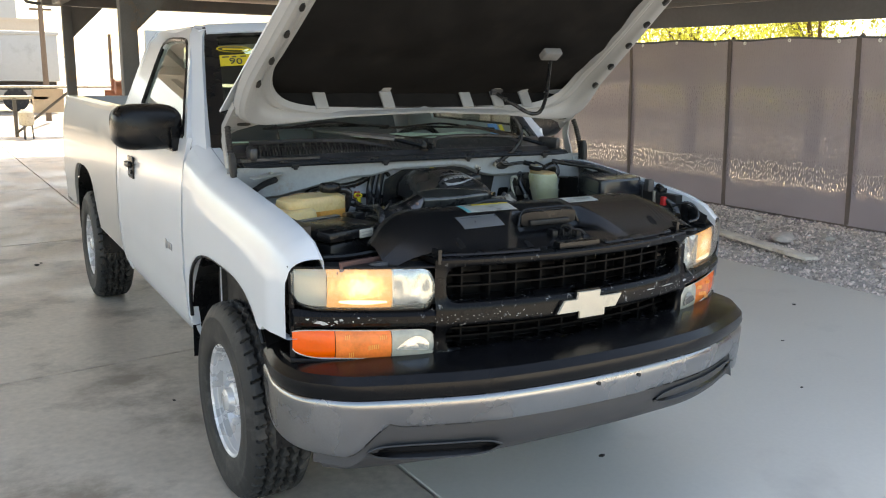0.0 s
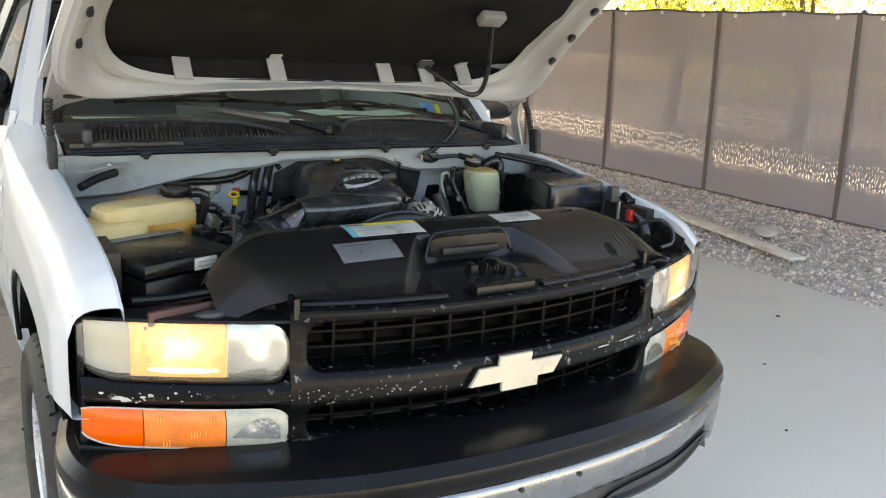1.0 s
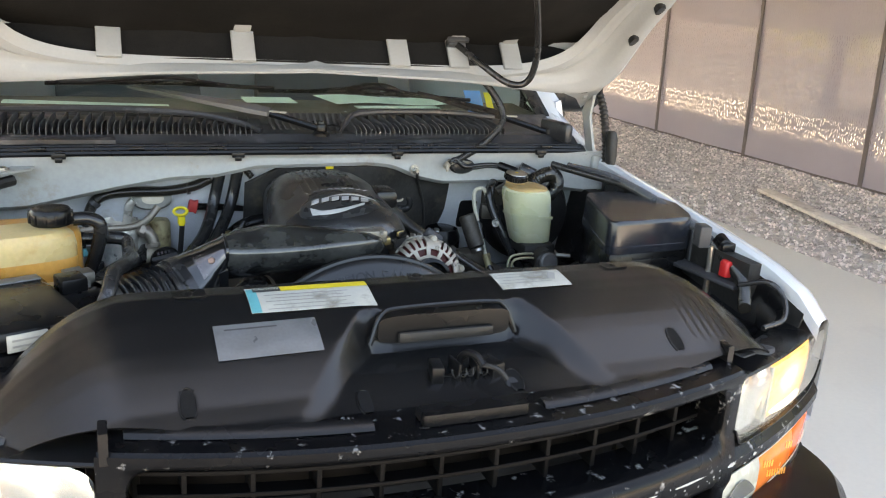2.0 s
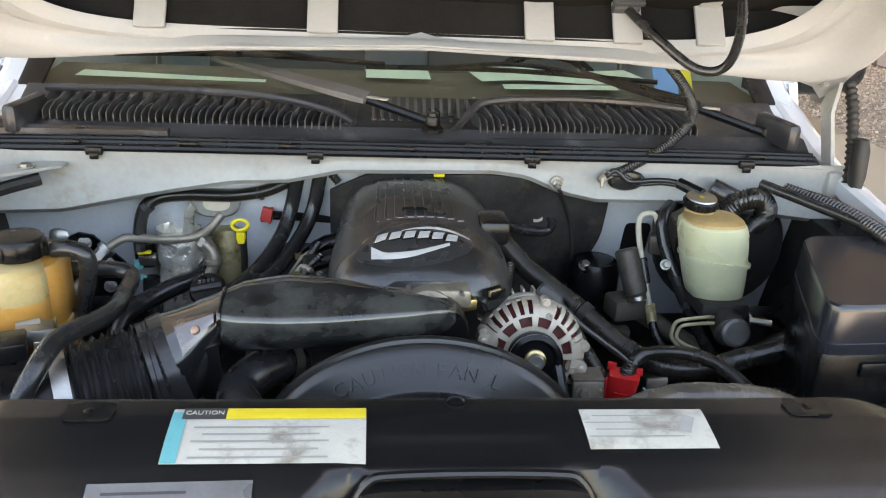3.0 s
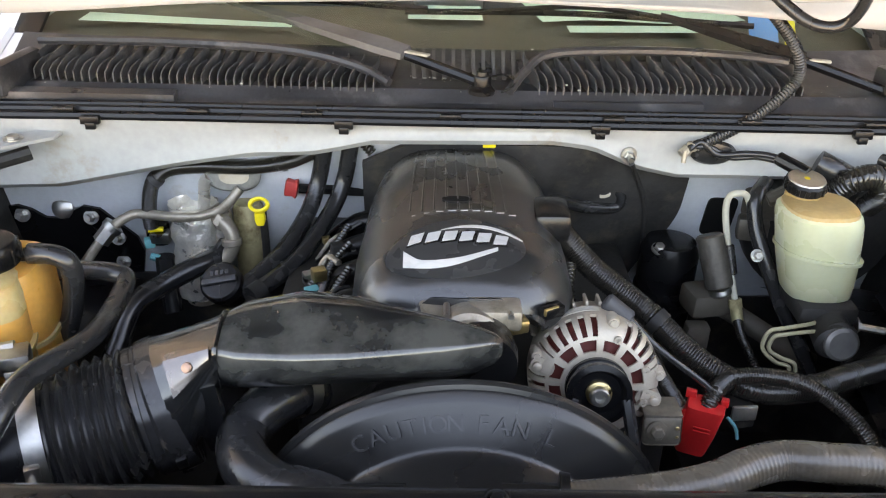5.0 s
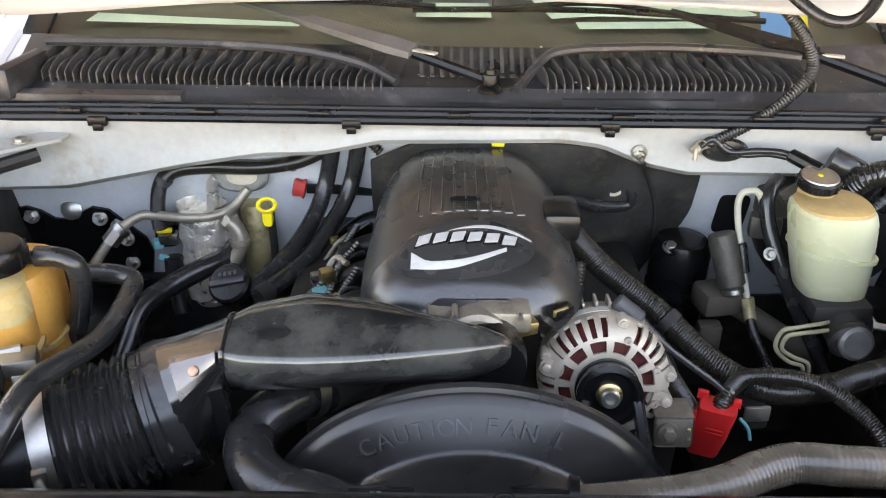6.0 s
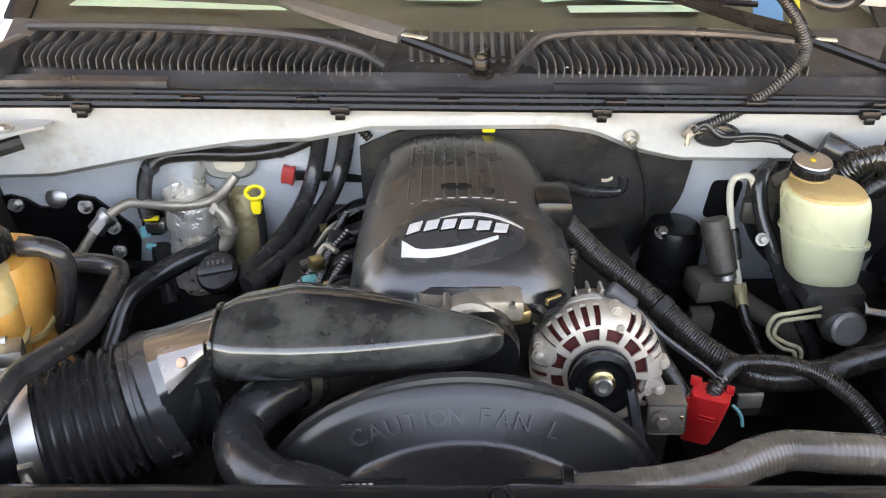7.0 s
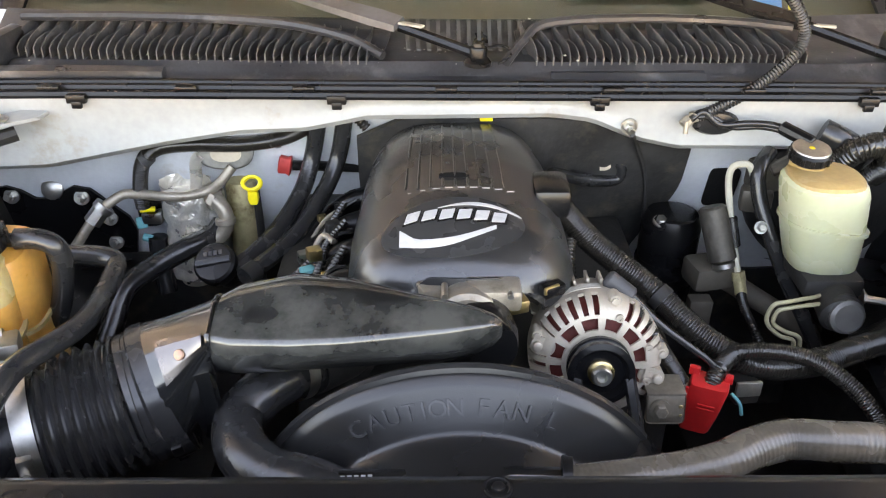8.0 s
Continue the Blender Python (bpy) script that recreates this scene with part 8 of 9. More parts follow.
# dipstick handles, oil cap, accumulator
dip = part("dipstick", lathe([(0.0150 + 0.0038 * math.cos(a), 0.0038 * math.sin(a)) for a in [2 * math.pi * k / 8 for k in range(9)]], 24, pose(-0.329, 1.010, 1.141, 40, 0, -14) @ Matrix.Diagonal((1, 0.75, 1.3, 1)), cap=False), YELLOW, truck, "yellow ring dipstick handle")
part("dipstick_tube", join(tube([(-0.324, 1.010, 1.130), (-0.329, 1.040, 1.035), (-0.339, 1.060, 0.930)], 0.0065, 10, 4)), DARK, dip)
part("ring_neck", loft([[(-0.3275 + x, 1.006 + y, 1.116 + z) for x, y in super_ring(0.009 * k, 0.007, 4, 12)] for z, k in ((-0.008, 0.7), (0.0, 1), (0.014, 0.9))]), YELLOW, dip)
fill = part("filler_handle", loft([[(-0.292 + 0.020 * f + x * 0.2, 1.108 + y, 1.128 - 0.004 * f + x) for x, y in super_ring(0.016 * k, 0.009 * k, 4, 14)] for f, k in ((-0.5, 0.7), (-0.4, 1.0), (0.2, 0.9), (0.5, 1.1), (0.6, 0.8))]), REDDULL, truck, "dull red filler tube handle")
part("filler_tube", tube([(-0.279, 1.110, 1.126), (-0.220, 1.12, 1.120), (-0.160, 1.130, 1.113), (-0.13, 1.14, 1.11)], 0.009, 10, 4), BLACK, fill)
OIL_M = pose(-0.372, 0.905, 1.052, 38, -12, 0)
oil = part("oil_cap", join(lathe([(0.020, -0.05), (0.020, -0.012), (0.031, -0.010), (0.033, 0.0), (0.033, 0.012), (0.029, 0.016), (0.010, 0.0165)], 28, OIL_M)), BLACK, truck, "black oil filler cap with grip bars")
part("cap_bar", join(moved(box(-0.028, 0.028, -0.005, 0.005, 0.015, 0.022, 0.002), OIL_M), *[moved(obox((-0.012 + 0.008 * k, 0.014, 0.0172), (0.005, 0.007, 0.001)), OIL_M) for k in range(4)]), VALANCE, oil)
FLANGE = material("dull_zinc_flange", (0.16, 0.155, 0.14), 0.5, 0.6, vary=0.3, scale=24, grain=140, bump=0.15)
acc = part("accumulator", lathe([(0.010, 0.180), (0.030, 0.176), (0.036, 0.16), (0.036, 0.02), (0.030, 0.0)], 28, Matrix.Translation((-0.466, 1.108, 0.90))), FOIL, truck, "foil-wrapped air-conditioning accumulator")
part("foil_wrap", grid(lambda a, b: (-0.462 + (0.042 + 0.007 * noise.noise((a * 14, b * 9, 1.0)) + 0.003 * math.sin(b * 20 + a * 12)) * math.cos(2 * math.pi * a), 1.098 + (0.036 + 0.006 * noise.noise((a * 12, b * 8, 5.0))) * math.sin(2 * math.pi * a), 0.92 + 0.182 * b), 40, 24, close_u=True), FOIL, acc)
part("foil_wrap", grid(lambda a, b: (-0.424 + (0.022 + 0.004 * noise.noise((a * 12, b * 9, 3.0))) * math.cos(2 * math.pi * a), 1.106 + (0.022 + 0.004 * noise.noise((a * 12, b * 8, 7.0))) * math.sin(2 * math.pi * a), 1.020 + 0.062 * b), 30, 12, close_u=True), FOIL, acc)
part("neck", tube([(-0.452, 1.112, 1.07), (-0.446, 1.112, 1.10), (-0.440, 1.105, 1.135), (-0.428, 1.10, 1.150)], 0.0105, 14, 5), FOIL, acc)
part("stained_canister", lathe([(0.024, 0.0), (0.027, 0.01), (0.027, 0.150), (0.022, 0.160), (0.012, 0.162)], 24, Matrix.Translation((-0.372, 1.118, 0.935))), STAINED, acc, "yellow-stained metal canister")
part("block_plate", loft([[(-0.388 + x * k, fw_y(1.155) - 0.004 - d + 0.25 * z, 1.155 + z * k) for x, z in super_ring(0.047, 0.029, 2.6, 24)] for d, k in ((0.0, 1.0), (0.008, 1.0), (0.010, 0.9))]), FLANGE, acc, "grey oval pipe flange")
part("flange_hole", loft([[(-0.386 + x, fw_y(1.155) - 0.0155 - d + 0.25 * z, 1.155 + z) for x, z in super_ring(0.026, 0.015, 2.6, 20)] for d in (0.0, 0.001)]), PIPE, acc)
part("elbow", tube([(-0.420, 1.085, 1.078), (-0.405, 1.070, 1.079), (-0.392, 1.062, 1.062), (-0.390, 1.058, 1.040), (-0.402, 1.055, 1.018), (-0.425, 1.054, 1.009)], 0.0130, 14, 6), PIPE, acc)
part("elbow_nut", rod((-0.414, 1.078, 1.080), (-0.402, 1.070, 1.076), 0.0175, 6, 0.002), PIPE, acc)
part("elbow_nut", rod((-0.392, 1.060, 1.052), (-0.391, 1.058, 1.040), 0.0175, 12, 0.002), PIPE, acc)
part("hose_ferrule", tube([(-0.462, 1.046, 1.001), (-0.440, 1.052, 1.006), (-0.419, 1.055, 1.010)], lambda t: 0.0195 - 0.002 * (0.3 < t % 0.5 < 0.45), 16, 6), PIPE, acc)
sw = part("pressure_switch", join(rod((-0.50, 1.10, 1.035), (-0.475, 1.11, 1.038), 0.015, 14, 0.002), obox((-0.525, 1.095, 1.035), (0.035, 0.025, 0.022), 0, 0.004)), STEEL, truck, "pressure switch with teal plug")
part("plug", join(obox((-0.545, 1.09, 1.025), (0.018, 0.016, 0.018), 20, 0.003), rod((-0.545, 1.085, 1.0), (-0.53, 1.085, 0.995), 0.007, 8)), TEAL, sw)
part("plug_lock", obox((-0.53, 1.088, 1.052), (0.026, 0.012, 0.006), 10, 0.002), YELLOW, sw)
part("switch_hose", tube([(-0.52, 1.085, 1.0), (-0.52, 1.08, 0.95), (-0.51, 1.06, 0.90)], 0.017, 12, 5), RUBBER, sw)
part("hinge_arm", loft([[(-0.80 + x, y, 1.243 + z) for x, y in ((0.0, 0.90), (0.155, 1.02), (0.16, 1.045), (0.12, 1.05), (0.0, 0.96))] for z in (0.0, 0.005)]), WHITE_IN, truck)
part("arm_bolt", bolt((-0.70, 1.005, 1.249), (0, 0, 1), 0.010), STEEL, truck)
part("arm_gear", tube([(-0.79, 0.93, 1.20), (-0.74, 0.97, 1.215), (-0.68, 1.01, 1.225)], 0.012, 8, 4), DARK, truck)

# ---- brake master cylinder and neighbours ----
mc = part("brake_reservoir", loft([[(0.560 + x * k - 0.026 * f, 0.905 + y * k, 1.056 + 0.150 * f) for x, y in super_ring(0.062, 0.058, 2.7, 32)] for f, k in ((0, 0.70), (0.05, 0.82), (0.20, 0.88), (0.42, 0.94), (0.46, 0.95), (0.88, 0.99), (0.96, 0.95), (1.0, 0.84))]), RESV, truck, "cream plastic brake fluid reservoir with browned top")
part("reservoir_seam", loft([[(0.548 + x, 0.905 + y, 1.128 + 0.006 * f - 0.12 * y - 0.12 * x) for x, y in super_ring(0.0635, 0.0595, 2.7, 32)] for f in (0, 1)]), RESV, mc)
part("reservoir_top", loft([[(0.535 + x * k, 0.905 + y * k, z - 0.004) for x, y in super_ring(0.055, 0.052, 2.7, 28)] for z, k in ((1.206, 1.0), (1.2125, 0.96), (1.216, 0.75), (1.2145, 0.5))]), RESV_TOP, mc)
part("reservoir_neck", lathe([(0.027, 0.0), (0.025, 0.03)], 20, Matrix.Translation((0.520, 0.938, 1.200))), RESV_TOP, mc)
mcap = part("reservoir_cap", lathe([(0.034, 0.0), (0.037, 0.003), (0.037, 0.020), (0.033, 0.026), (0.027, 0.027)], 28, pose(0.520, 0.938, 1.218, 8) @ Matrix.Diagonal((0.82, 0.82, 0.72, 1))), BLACK, mc, "black cap with a shiny printed top")
part("cap_disc", lathe([(0.0345, 0.0262), (0.033, 0.0290), (0.018, 0.0275), (0.004, 0.0285)], 24, pose(0.520, 0.938, 1.218, 8) @ Matrix.Diagonal((0.82, 0.82, 0.72, 1))), STEEL, mcap)
part("cap_dot", lathe([(0.0055, 0.0285), (0.005, 0.0292)], 14, pose(0.520, 0.938, 1.218, 8) @ Matrix.Diagonal((0.82, 0.82, 0.72, 1))), YELLOW, mcap)
for k in range(14):
    part("cap_grip", moved(obox((0.037, 0, 0.012), (0.005, 0.007, 0.016), 0, 0.001), pose(0.520, 0.938, 1.218, 8) @ Matrix.Diagonal((0.82, 0.82, 0.72, 1)) @ pose(0, 0, 0, 0, 0, 360 / 14 * k)), BLACK, mcap)
cyl = part("master_cylinder", join(rod((0.56, 0.80, 1.025), (0.585, 1.05, 1.055), 0.030, 20, 0.006), lathe([(0.028, 0), (0.030, 0.004), (0.030, 0.02), (0.025, 0.024)], 24, axis_pose((0.565, 0.825, 1.025), (0, -1, 0.25))), obox((0.56, 0.90, 1.05), (0.09, 0.12, 0.03), 0, 0.006)), DARK, truck, "grey cast brake master cylinder")
part("cylinder_face", lathe([(0.026, 0), (0.026, 0.006), (0.021, 0.010), (0.010, 0.010)], 24, axis_pose((0.565, 0.800, 1.030), (0, -1, 0.25))), material("grey_cast_iron", (0.16, 0.155, 0.15), 0.5, 0.5, vary=0.2, scale=30), cyl)
part("cylinder_bolt", join(rod((0.605, 0.84, 1.035), (0.645, 0.83, 1.033), 0.006, 8), bolt((0.605, 0.842, 1.035), (1, -0.2, 0), 0.009)), STEEL, cyl)
part("brake_booster", lathe([(0.05, 0.0), (0.12, 0.015), (0.135, 0.04), (0.135, 0.07), (0.12, 0.10)], 36, axis_pose((0.64, 1.05, 1.08), (0, 1, 0))), DARK, truck, "black brake vacuum booster")
part("booster_hose", tube([(0.60, 1.0, 1.19), (0.62, 0.985, 1.215), (0.655, 0.985, 1.22), (0.68, 1.0, 1.19), (0.675, 1.03, 1.15)], 0.020, 14, 6, 0.0055, 0.0025), CONDUIT, truck)
part("booster_elbow", tube([(0.575, 1.03, 1.225), (0.60, 1.02, 1.215), (0.63, 1.02, 1.20)], 0.022, 14, 5), RUBBER, truck)
can = part("vapour_canister", lathe([(0.047, 0.0), (0.052, 0.01), (0.052, 0.165), (0.044, 0.185), (0.030, 0.19)], 28, Matrix.Translation((0.378, 1.085, 0.865))), BLACK, truck, "black canister by the firewall")
part("canister_band", lathe([(0.053, 0.075), (0.055, 0.08), (0.055, 0.095), (0.053, 0.10)], 28, Matrix.Translation((0.378, 1.085, 0.865))), BLACK, can)
part("canister_bolt", bolt((0.351, 1.060, 1.045), (0, -0.5, 1), 0.009, 0.01), STEEL, can)
IRON = material("greasy_cast_iron", (0.085, 0.076, 0.064), 0.5, 0.4, vary=0.3, scale=22, grain=160, bump=0.25, dirt=(0.07, 0.06, 0.05), dirt_at=0.55, dirt_scale=24)
sol = part("solenoid", rod((0.408, 0.990, 1.112), (0.430, 0.955, 1.030), 0.0225, 20, 0.004), IRON, truck, "grey metal solenoid cylinder")
part("solenoid_end", rod((0.430, 0.955, 1.030), (0.433, 0.950, 1.018), 0.018, 18, 0.003), STEEL, sol)
part("solenoid_bolt", bolt((0.474, 0.945, 1.098), (0, -1, 0.5), 0.007, 0.010), STEEL, sol)
part("pedal_link", join(obox((0.500, 1.030, 1.150), (0.045, 0.05, 0.05), 25, 0.008), obox((0.485, 1.01, 1.115), (0.05, 0.03, 0.04), -15, 0.006), rod((0.495, 1.0, 1.17), (0.53, 1.0, 1.19), 0.012, 10, 0.002)), IRON, truck, "rusty brown pedal linkage casting")
part("steering_joint", join(obox((0.420, 0.98, 0.995), (0.075, 0.06, 0.045), 12, 0.010), rod((0.45, 0.98, 0.98), (0.60, 0.93, 0.90), 0.018, 14), obox((0.405, 0.955, 0.935), (0.04, 0.03, 0.05), 0, 0.006)), material("tan_cast_iron", (0.075, 0.064, 0.05), 0.65, vary=0.25, scale=18, bump=0.15), truck, "tan grimy steering coupling")
part("white_clip", join(obox((0.405, 1.075, 0.93), (0.014, 0.006, 0.022), 0, 0.003)), PAPER, truck)

# ---- fuse box and the front corner ----
FUSE_M = Matrix(((1.02, 0.34, 0, 0.727), (0.06, 1.007, 0, 0.677), (0, 0, 1, 1.09), (0, 0, 0, 1)))      # its sides run askew
fuse = part("fuse_box", join(moved(box(-0.112, 0.112, -0.135, 0.135, -0.15, 0.045, 0.012), FUSE_M)), BLACK, truck, "black plastic underhood fuse box")
part("fuse_lid", moved(loft([[(x * k, y * k, z) for x, y in super_ring(0.122, 0.145, 9, 40)] for z, k in ((0.045, 1.0), (0.062, 1.0), (0.063, 0.985), (0.112, 0.975), (0.119, 0.965), (0.122, 0.945))]), FUSE_M), LID, fuse, "smooth black fuse box lid")
part("lid_latch", moved(box(-0.045, 0.085, -0.142, -0.136, 0.004, 0.028, 0.003), FUSE_M), BLACK, fuse)
part("lid_bracket", moved(obox((0.130, -0.11, 0.045), (0.03, 0.07, 0.09), 0, 0.004), FUSE_M), VALANCE, fuse, "grey side bracket")
corner = part("washer_tank", loft([[(0.775 + x * k, 0.400 + y * k, z) for x, y in super_ring(0.060, 0.050, 3.5, 24)] for z, k in ((0.90, 0.95), (1.016, 1.0), (1.022, 0.95), (1.025, 0.6))]), PAPER, truck, "white washer fluid tank")
part("washer_cap", lathe([(0.022, 0), (0.024, 0.008), (0.018, 0.012)], 20, Matrix.Translation((0.758, 0.385, 1.025))), BLACK, corner)
part("red_cap", loft([[(0.800 + x, 0.408 + y, 1.132 + z) for x, y in super_ring(0.014 * k, 0.014 * k, 5, 14)] for z, k in ((-0.02, 1), (0.010, 1), (0.016, 0.8))]), RED, truck, "small bright red cap")
part("battery_post", rod((0.796, 0.462, 1.05), (0.792, 0.462, 1.165), 0.007, 8), STEEL, truck)
part("corner_bracket", join(obox((0.80, 0.46, 1.10), (0.07, 0.20, 0.01), 8, 0.003), obox((0.768, 0.470, 1.190), (0.028, 0.04, 0.05), -16, 0.004)), VALANCE, truck)
hose("fender_loom", [(0.70, 0.98, 1.24), (0.76, 0.88, 1.235), (0.80, 0.76, 1.215), (0.81, 0.62, 1.19), (0.815, 0.50, 1.165), (0.80, 0.36, 1.12), (0.74, 0.27, 1.09)], 0.013, CONDUIT, "", 0.007, 0.003)
hose("fender_loom", [(0.66, 1.0, 1.245), (0.72, 0.92, 1.235), (0.78, 0.82, 1.225), (0.80, 0.74, 1.205)], 0.010, RUBBER)
part("loom_clip", join(obox((0.822, 0.455, 1.168), (0.035, 0.05, 0.022), -10, 0.005), rod((0.815, 0.44, 1.172), (0.822, 0.475, 1.182), 0.014, 12, 0.004)), BLACK, truck)
hose("corner_wire", [(0.77, 0.33, 1.12), (0.80, 0.28, 1.14), (0.81, 0.24, 1.12), (0.78, 0.20, 1.09), (0.72, 0.19, 1.08)], 0.006, RUBBER)
part("core_support", join(obox((0.0, 0.235, 1.03), (1.30, 0.05, 0.06), 0, 0.006), obox((0.66, 0.27, 1.03), (0.28, 0.06, 0.02), 18, 0.004), obox((-0.68, 0.27, 1.02), (0.26, 0.06, 0.02), -18, 0.004)), BLACK, truck)
for s in (-1, 1):
    part("lamp_back", lathe([(0.042, 0), (0.038, 0.03), (0.015, 0.036)], 24, axis_pose((s * 0.66, 0.135, 1.035), (0, 0.3, 1))), VALANCE, truck)

# ---- the yard beyond ----
trailer = thing("trailer", "long white trailer with a door parked across the yard", "trailer", at=(-3.0, 32.5, 0))


def tpart(name, bm, mat, label=""):
    return part(name, moved(bm, Matrix.Translation((3.0, -32.5, 0))), mat, trailer, label)


tpart("body", box(-9.0, 2.1, 32.5, 35, 1.05, 2.75, 0.05), TRAILER)
tpart("roof_edge", box(-9.05, 2.15, 32.44, 35.05, 2.70, 2.82, 0.02), TRAILER)
tpart("door", box(-0.55, 0.25, 32.46, 32.5, 1.62, 2.50, 0.01), material("grey_panel", (0.45, 0.47, 0.49), 0.5))
tpart("window", box(-0.45, 0.0, 32.44, 32.47, 2.32, 2.42), DARK)
tpart("chassis", box(-8.8, 2.0, 32.7, 34.8, 0.75, 1.03), DARK)
for x in (-6.5, -5.5, 0.6, 1.5):
    tpart("wheel", rod((x, 32.6, 0.40), (x, 32.9, 0.40), 0.42, 20), TYRE)
shed = thing("building", "pale flat-roofed building beyond the yard", "building", at=(-4, 52, 0))
for nm, b, m in (("wall", box(-16, 2.0, 48, 60, 0, 6.4), TRAILER), ("roof", box(-16.3, 2.2, 47.8, 60.3, 6.4, 6.7), ROOFM), ("parapet", box(-16, 2.6, 43, 44, 0, 3.62), TANWALL), ("coping", box(-16, 2.65, 42.95, 44.05, 3.62, 3.75), TANWALL)):
    part(nm, moved(b, Matrix.Translation((4, -52, 0))), m, shed)
for x in (-12, -8, -4):
    part("window", moved(box(x, x + 1.6, 47.95, 48.02, 4.4, 5.6), Matrix.Translation((4, -52, 0))), DARK, shed)

pole = thing("utility_pole", "dark wooden utility pole with a crossarm", "utility pole", at=(0.98, 26, 0))
part("mast", lathe([(0.085, 0), (0.065, 4.0), (0.05, 7.5)], 12), POLEWOOD, pole)
part("crossarm", box(-0.9, 0.9, -0.06, 0.06, 3.62, 3.74, 0.01), POLEWOOD, pole)
for x in (-0.7, -0.25, 0.25, 0.7):
    part("insulator", rod((x, 0, 3.74), (x, 0, 3.9), 0.04, 10), DARK, pole)
part("bracket", box(-0.3, 0.3, -0.05, 0.05, 3.2, 3.26), POLEWOOD, pole)

for k, (px, py) in enumerate(((1.9, 20.3), (2.5, 20.1), (3.05, 20.0), (3.9, 19.9))):
    stake = part("stake", box(px - 0.035, px + 0.035, py - 0.035, py + 0.035, 0, 2.4, 0.006), POLEWOOD)
    tagged(stake, "thin dark upright fence stake", "stake", "stakes in the yard")
machine = thing("rusty_roller", "rusty red steel roller frame lying in the yard", "machinery", at=(2.6, 17.9, 0))
for nm, b in (("drum", rod((1.55, 17.8, 1.20), (3.1, 17.8, 1.20), 0.16, 20)), ("frame_beam", box(1.4, 3.5, 17.6, 17.72, 0.82, 0.94, 0.01)), ("frame_beam", box(1.4, 3.5, 18.2, 18.32, 0.98, 1.12, 0.01)), ("hoop", lathe([(0.26 + 0.04 * math.cos(a), 0.04 * math.sin(a)) for a in [2 * math.pi * k / 8 for k in range(9)]], 24, axis_pose((3.15, 17.9, 1.15), (1, 0.3, 0)), cap=False)),
              ("leg", box(1.5, 1.6, 17.6, 17.7, 0, 0.9)), ("leg", box(3.2, 3.3, 17.6, 17.7, 0, 0.9)), ("plate", box(1.6, 3.4, 18.5, 18.6, 0.5, 1.35))):
    part(nm, moved(b, Matrix.Translation((-2.6, -17.9, 0))), RUST, machine)
table = thing("work_table", "pale boards stacked on a steel trestle in the yard", "table", at=(-0.2, 20, 0))
for nm, b, m in (("board", box(-1.6, 1.9, 19.8, 20.6, 1.12, 1.17), PAPER), ("board", box(-2.6, 0.4, 20.0, 20.8, 0.86, 0.92), PAPER), ("post", box(-0.35, -0.27, 20.0, 20.08, 0, 0.9), POSTM), ("post", box(0.95, 1.03, 20.0, 20.08, 0, 1.12), RUST), ("brace", rod((-0.3, 20.0, 0.1), (0.95, 20.0, 1.1), 0.03, 8), POSTM), ("crate", box(0.1, 0.75, 20.0, 20.4, 0.55, 1.1, 0.01), TANWALL)):
    part(nm, moved(b, Matrix.Translation((0.2, -20, 0))), m, table)
tank2 = thing("white_tank", "small white tank on thin legs", "tank", at=(-0.15, 19.2, 0))
part("tank_body", moved(lathe([(0.10, 0.30), (0.16, 0.34), (0.16, 0.60), (0.10, 0.66)], 20), Matrix()), PAPER, tank2)
for a in (0, 120, 240):
    part("leg", rod((0.12 * math.cos(radians(a)), 0.12 * math.sin(radians(a)), 0), (0.10 * math.cos(radians(a)), 0.10 * math.sin(radians(a)), 0.36), 0.02, 6), POSTM, tank2)
yel = thing("yellow_post", "yellow painted steel machine post", "machinery", at=(-1.05, 18.6, 0))
part("column", box(-0.12, 0.12, -0.12, 0.12, 0, 1.0, 0.01), YELLOWSTEEL, yel)
part("guard", box(-0.4, -0.1, -0.15, 0.15, 0, 0.5, 0.01), YELLOWSTEEL, yel)
part("mast", box(0.06, 0.10, -0.02, 0.02, 1.0, 1.4), TANWALL, yel)

# low hill on the horizon
hill = part("hill", grid(lambda a, b: (-600 + 1400 * a, 560 + 60 * b, (10 + 9 * noise.noise((a * 6, 0, 0)) + 3 * noise.noise((a * 22, 3, 0))) * math.sin(math.pi * min(1, b + 0.02)) - 1), 60, 8), HILL)
tagged(hill, "hazy blue-grey hill on the horizon", "hill", kind="structure")

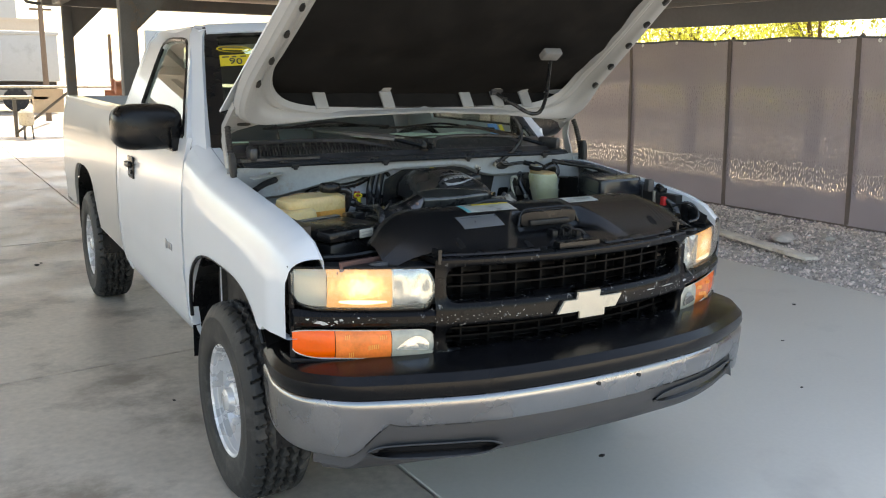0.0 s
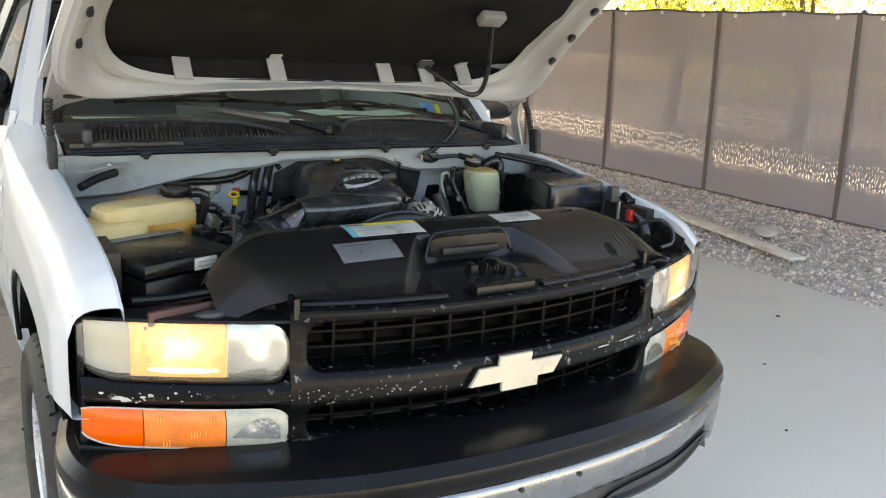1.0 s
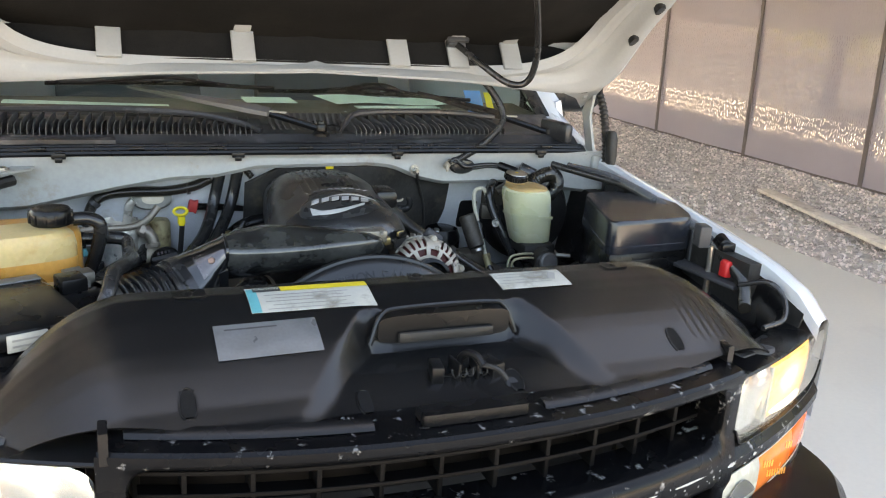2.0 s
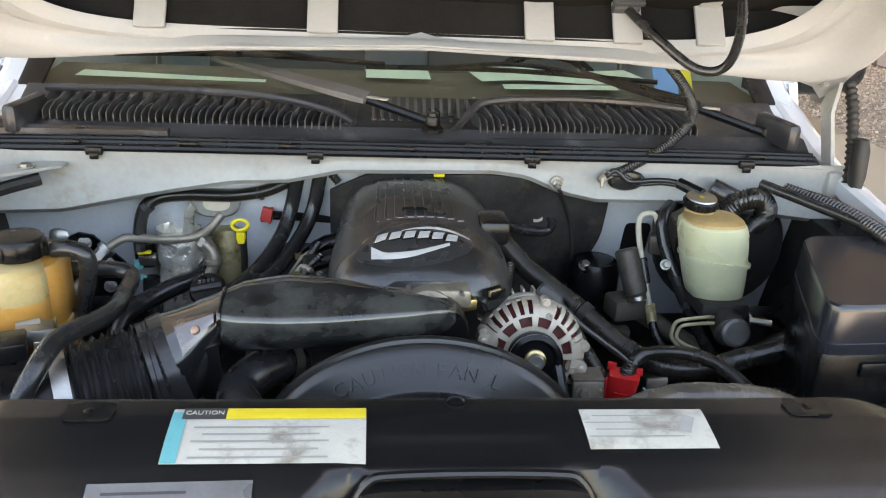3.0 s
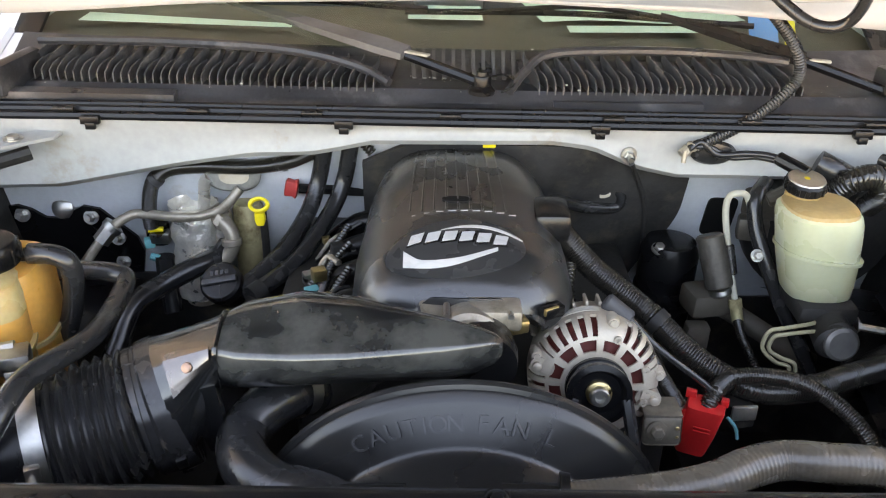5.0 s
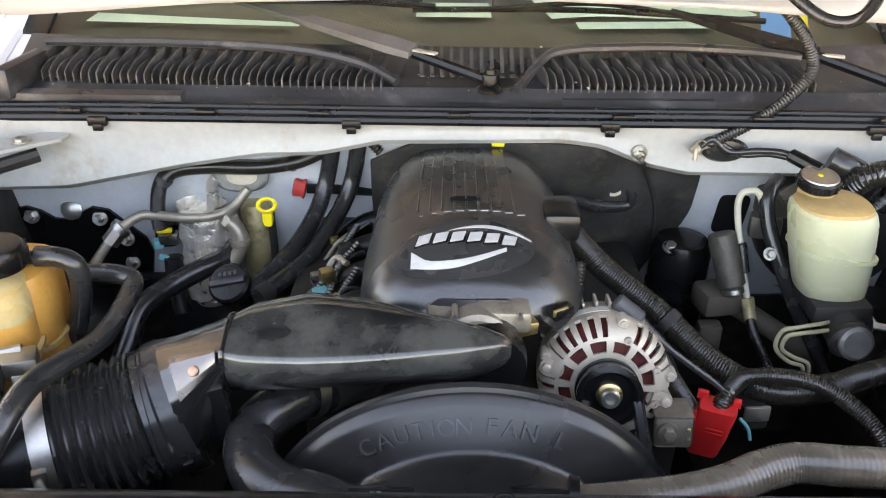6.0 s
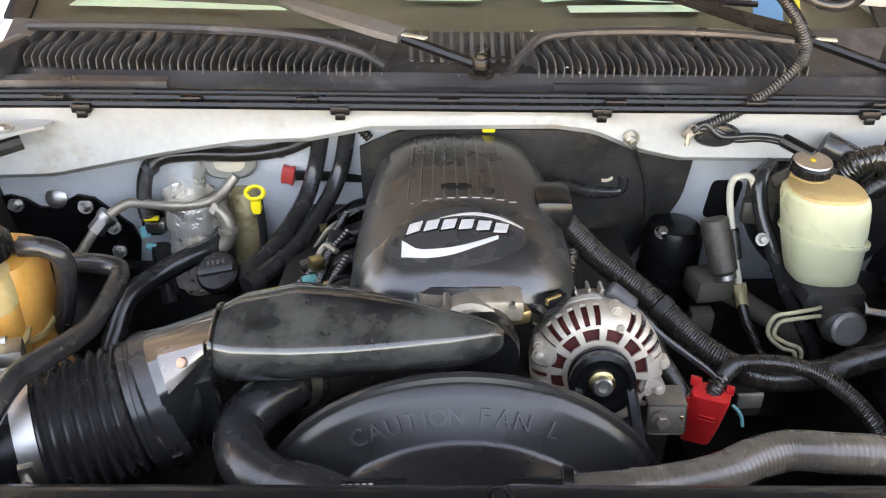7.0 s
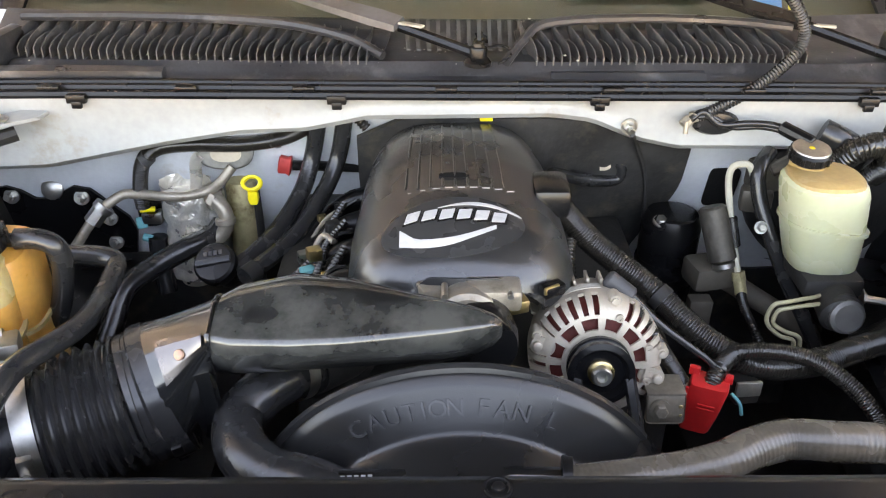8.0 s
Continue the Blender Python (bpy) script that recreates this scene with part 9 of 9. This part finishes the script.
# bank and trees behind the fence
bank = part("bank", grid(lambda a, b: (20.5 + 8 * b + 0.5 * noise.noise((a * 20, 0, 0)), -30 + 90 * a, -0.1 + 1.15 * sstep(0.0, 0.5, b) + 0.2 * noise.noise((a * 30, b * 3, 0))), 60, 10), BARK)
tagged(bank, "dark scrub bank behind the fence", "bank", kind="structure")


def tree(x, y, h, r, seed):
    t = thing("tree", "sunlit yellow-green leafy tree behind the fence", "tree", "trees behind the fence", at=(x, y, 0))
    rnd = random.Random(seed)
    bms = [tube([(0, 0, 0), (0.1, 0.05, h * 0.3), (0.0, 0.1, h * 0.6)], lambda s: 0.16 - 0.08 * s, 10, 5)]
    tips = []
    for k in range(9):
        a, f = rnd.uniform(0, 6.28), rnd.uniform(0.5, 1.0)
        tip = (r * f * math.cos(a), r * f * math.sin(a), h * rnd.uniform(0.35, 0.95))
        tips.append(tip)
        bms.append(tube([(0.05, 0.05, h * rnd.uniform(0.2, 0.45)), (tip[0] * 0.5, tip[1] * 0.5, tip[2] * 0.8), tip], lambda s: 0.06 - 0.045 * s, 6, 4))
    part("trunk", join(*bms), BARK, t)
    verts, faces = [], []
    for k in range(17000):
        tip = rnd.choice(tips)
        d = Vector((rnd.gauss(0, 1), rnd.gauss(0, 1), rnd.gauss(0, 0.75))) * r * 0.28
        p = Vector(tip) + d
        s = rnd.uniform(0.028, 0.060)
        e = Euler((rnd.uniform(0, 6), rnd.uniform(0, 6), rnd.uniform(0, 6))).to_matrix()
        o = len(verts)
        for q in ((-1, 0, 0), (0, -0.45, 0.12), (1, 0, 0), (0, 0.45, 0.12)):
            verts.append((p + e @ Vector(q) * s)[:])
        faces.append((o, o + 1, o + 2, o + 3))
    me = bpy.data.meshes.new("crown")
    me.from_pydata(verts, [], faces)
    me.materials.append(LEAF)
    c = tagged(new("crown", me), "sunlit yellow-green leaves", kind="stuff")
    c.parent = t
    return t


for k, (x, y, h, r) in enumerate(((12.5, 11.5, 4.2, 1.9), (12.8, 8.6, 3.9, 1.8), (12.2, 5.6, 4.4, 2.0), (12.6, 2.4, 4.0, 1.9), (12.3, -0.6, 4.0, 1.9))):
    tree(x, y, h, r, 20 + k)
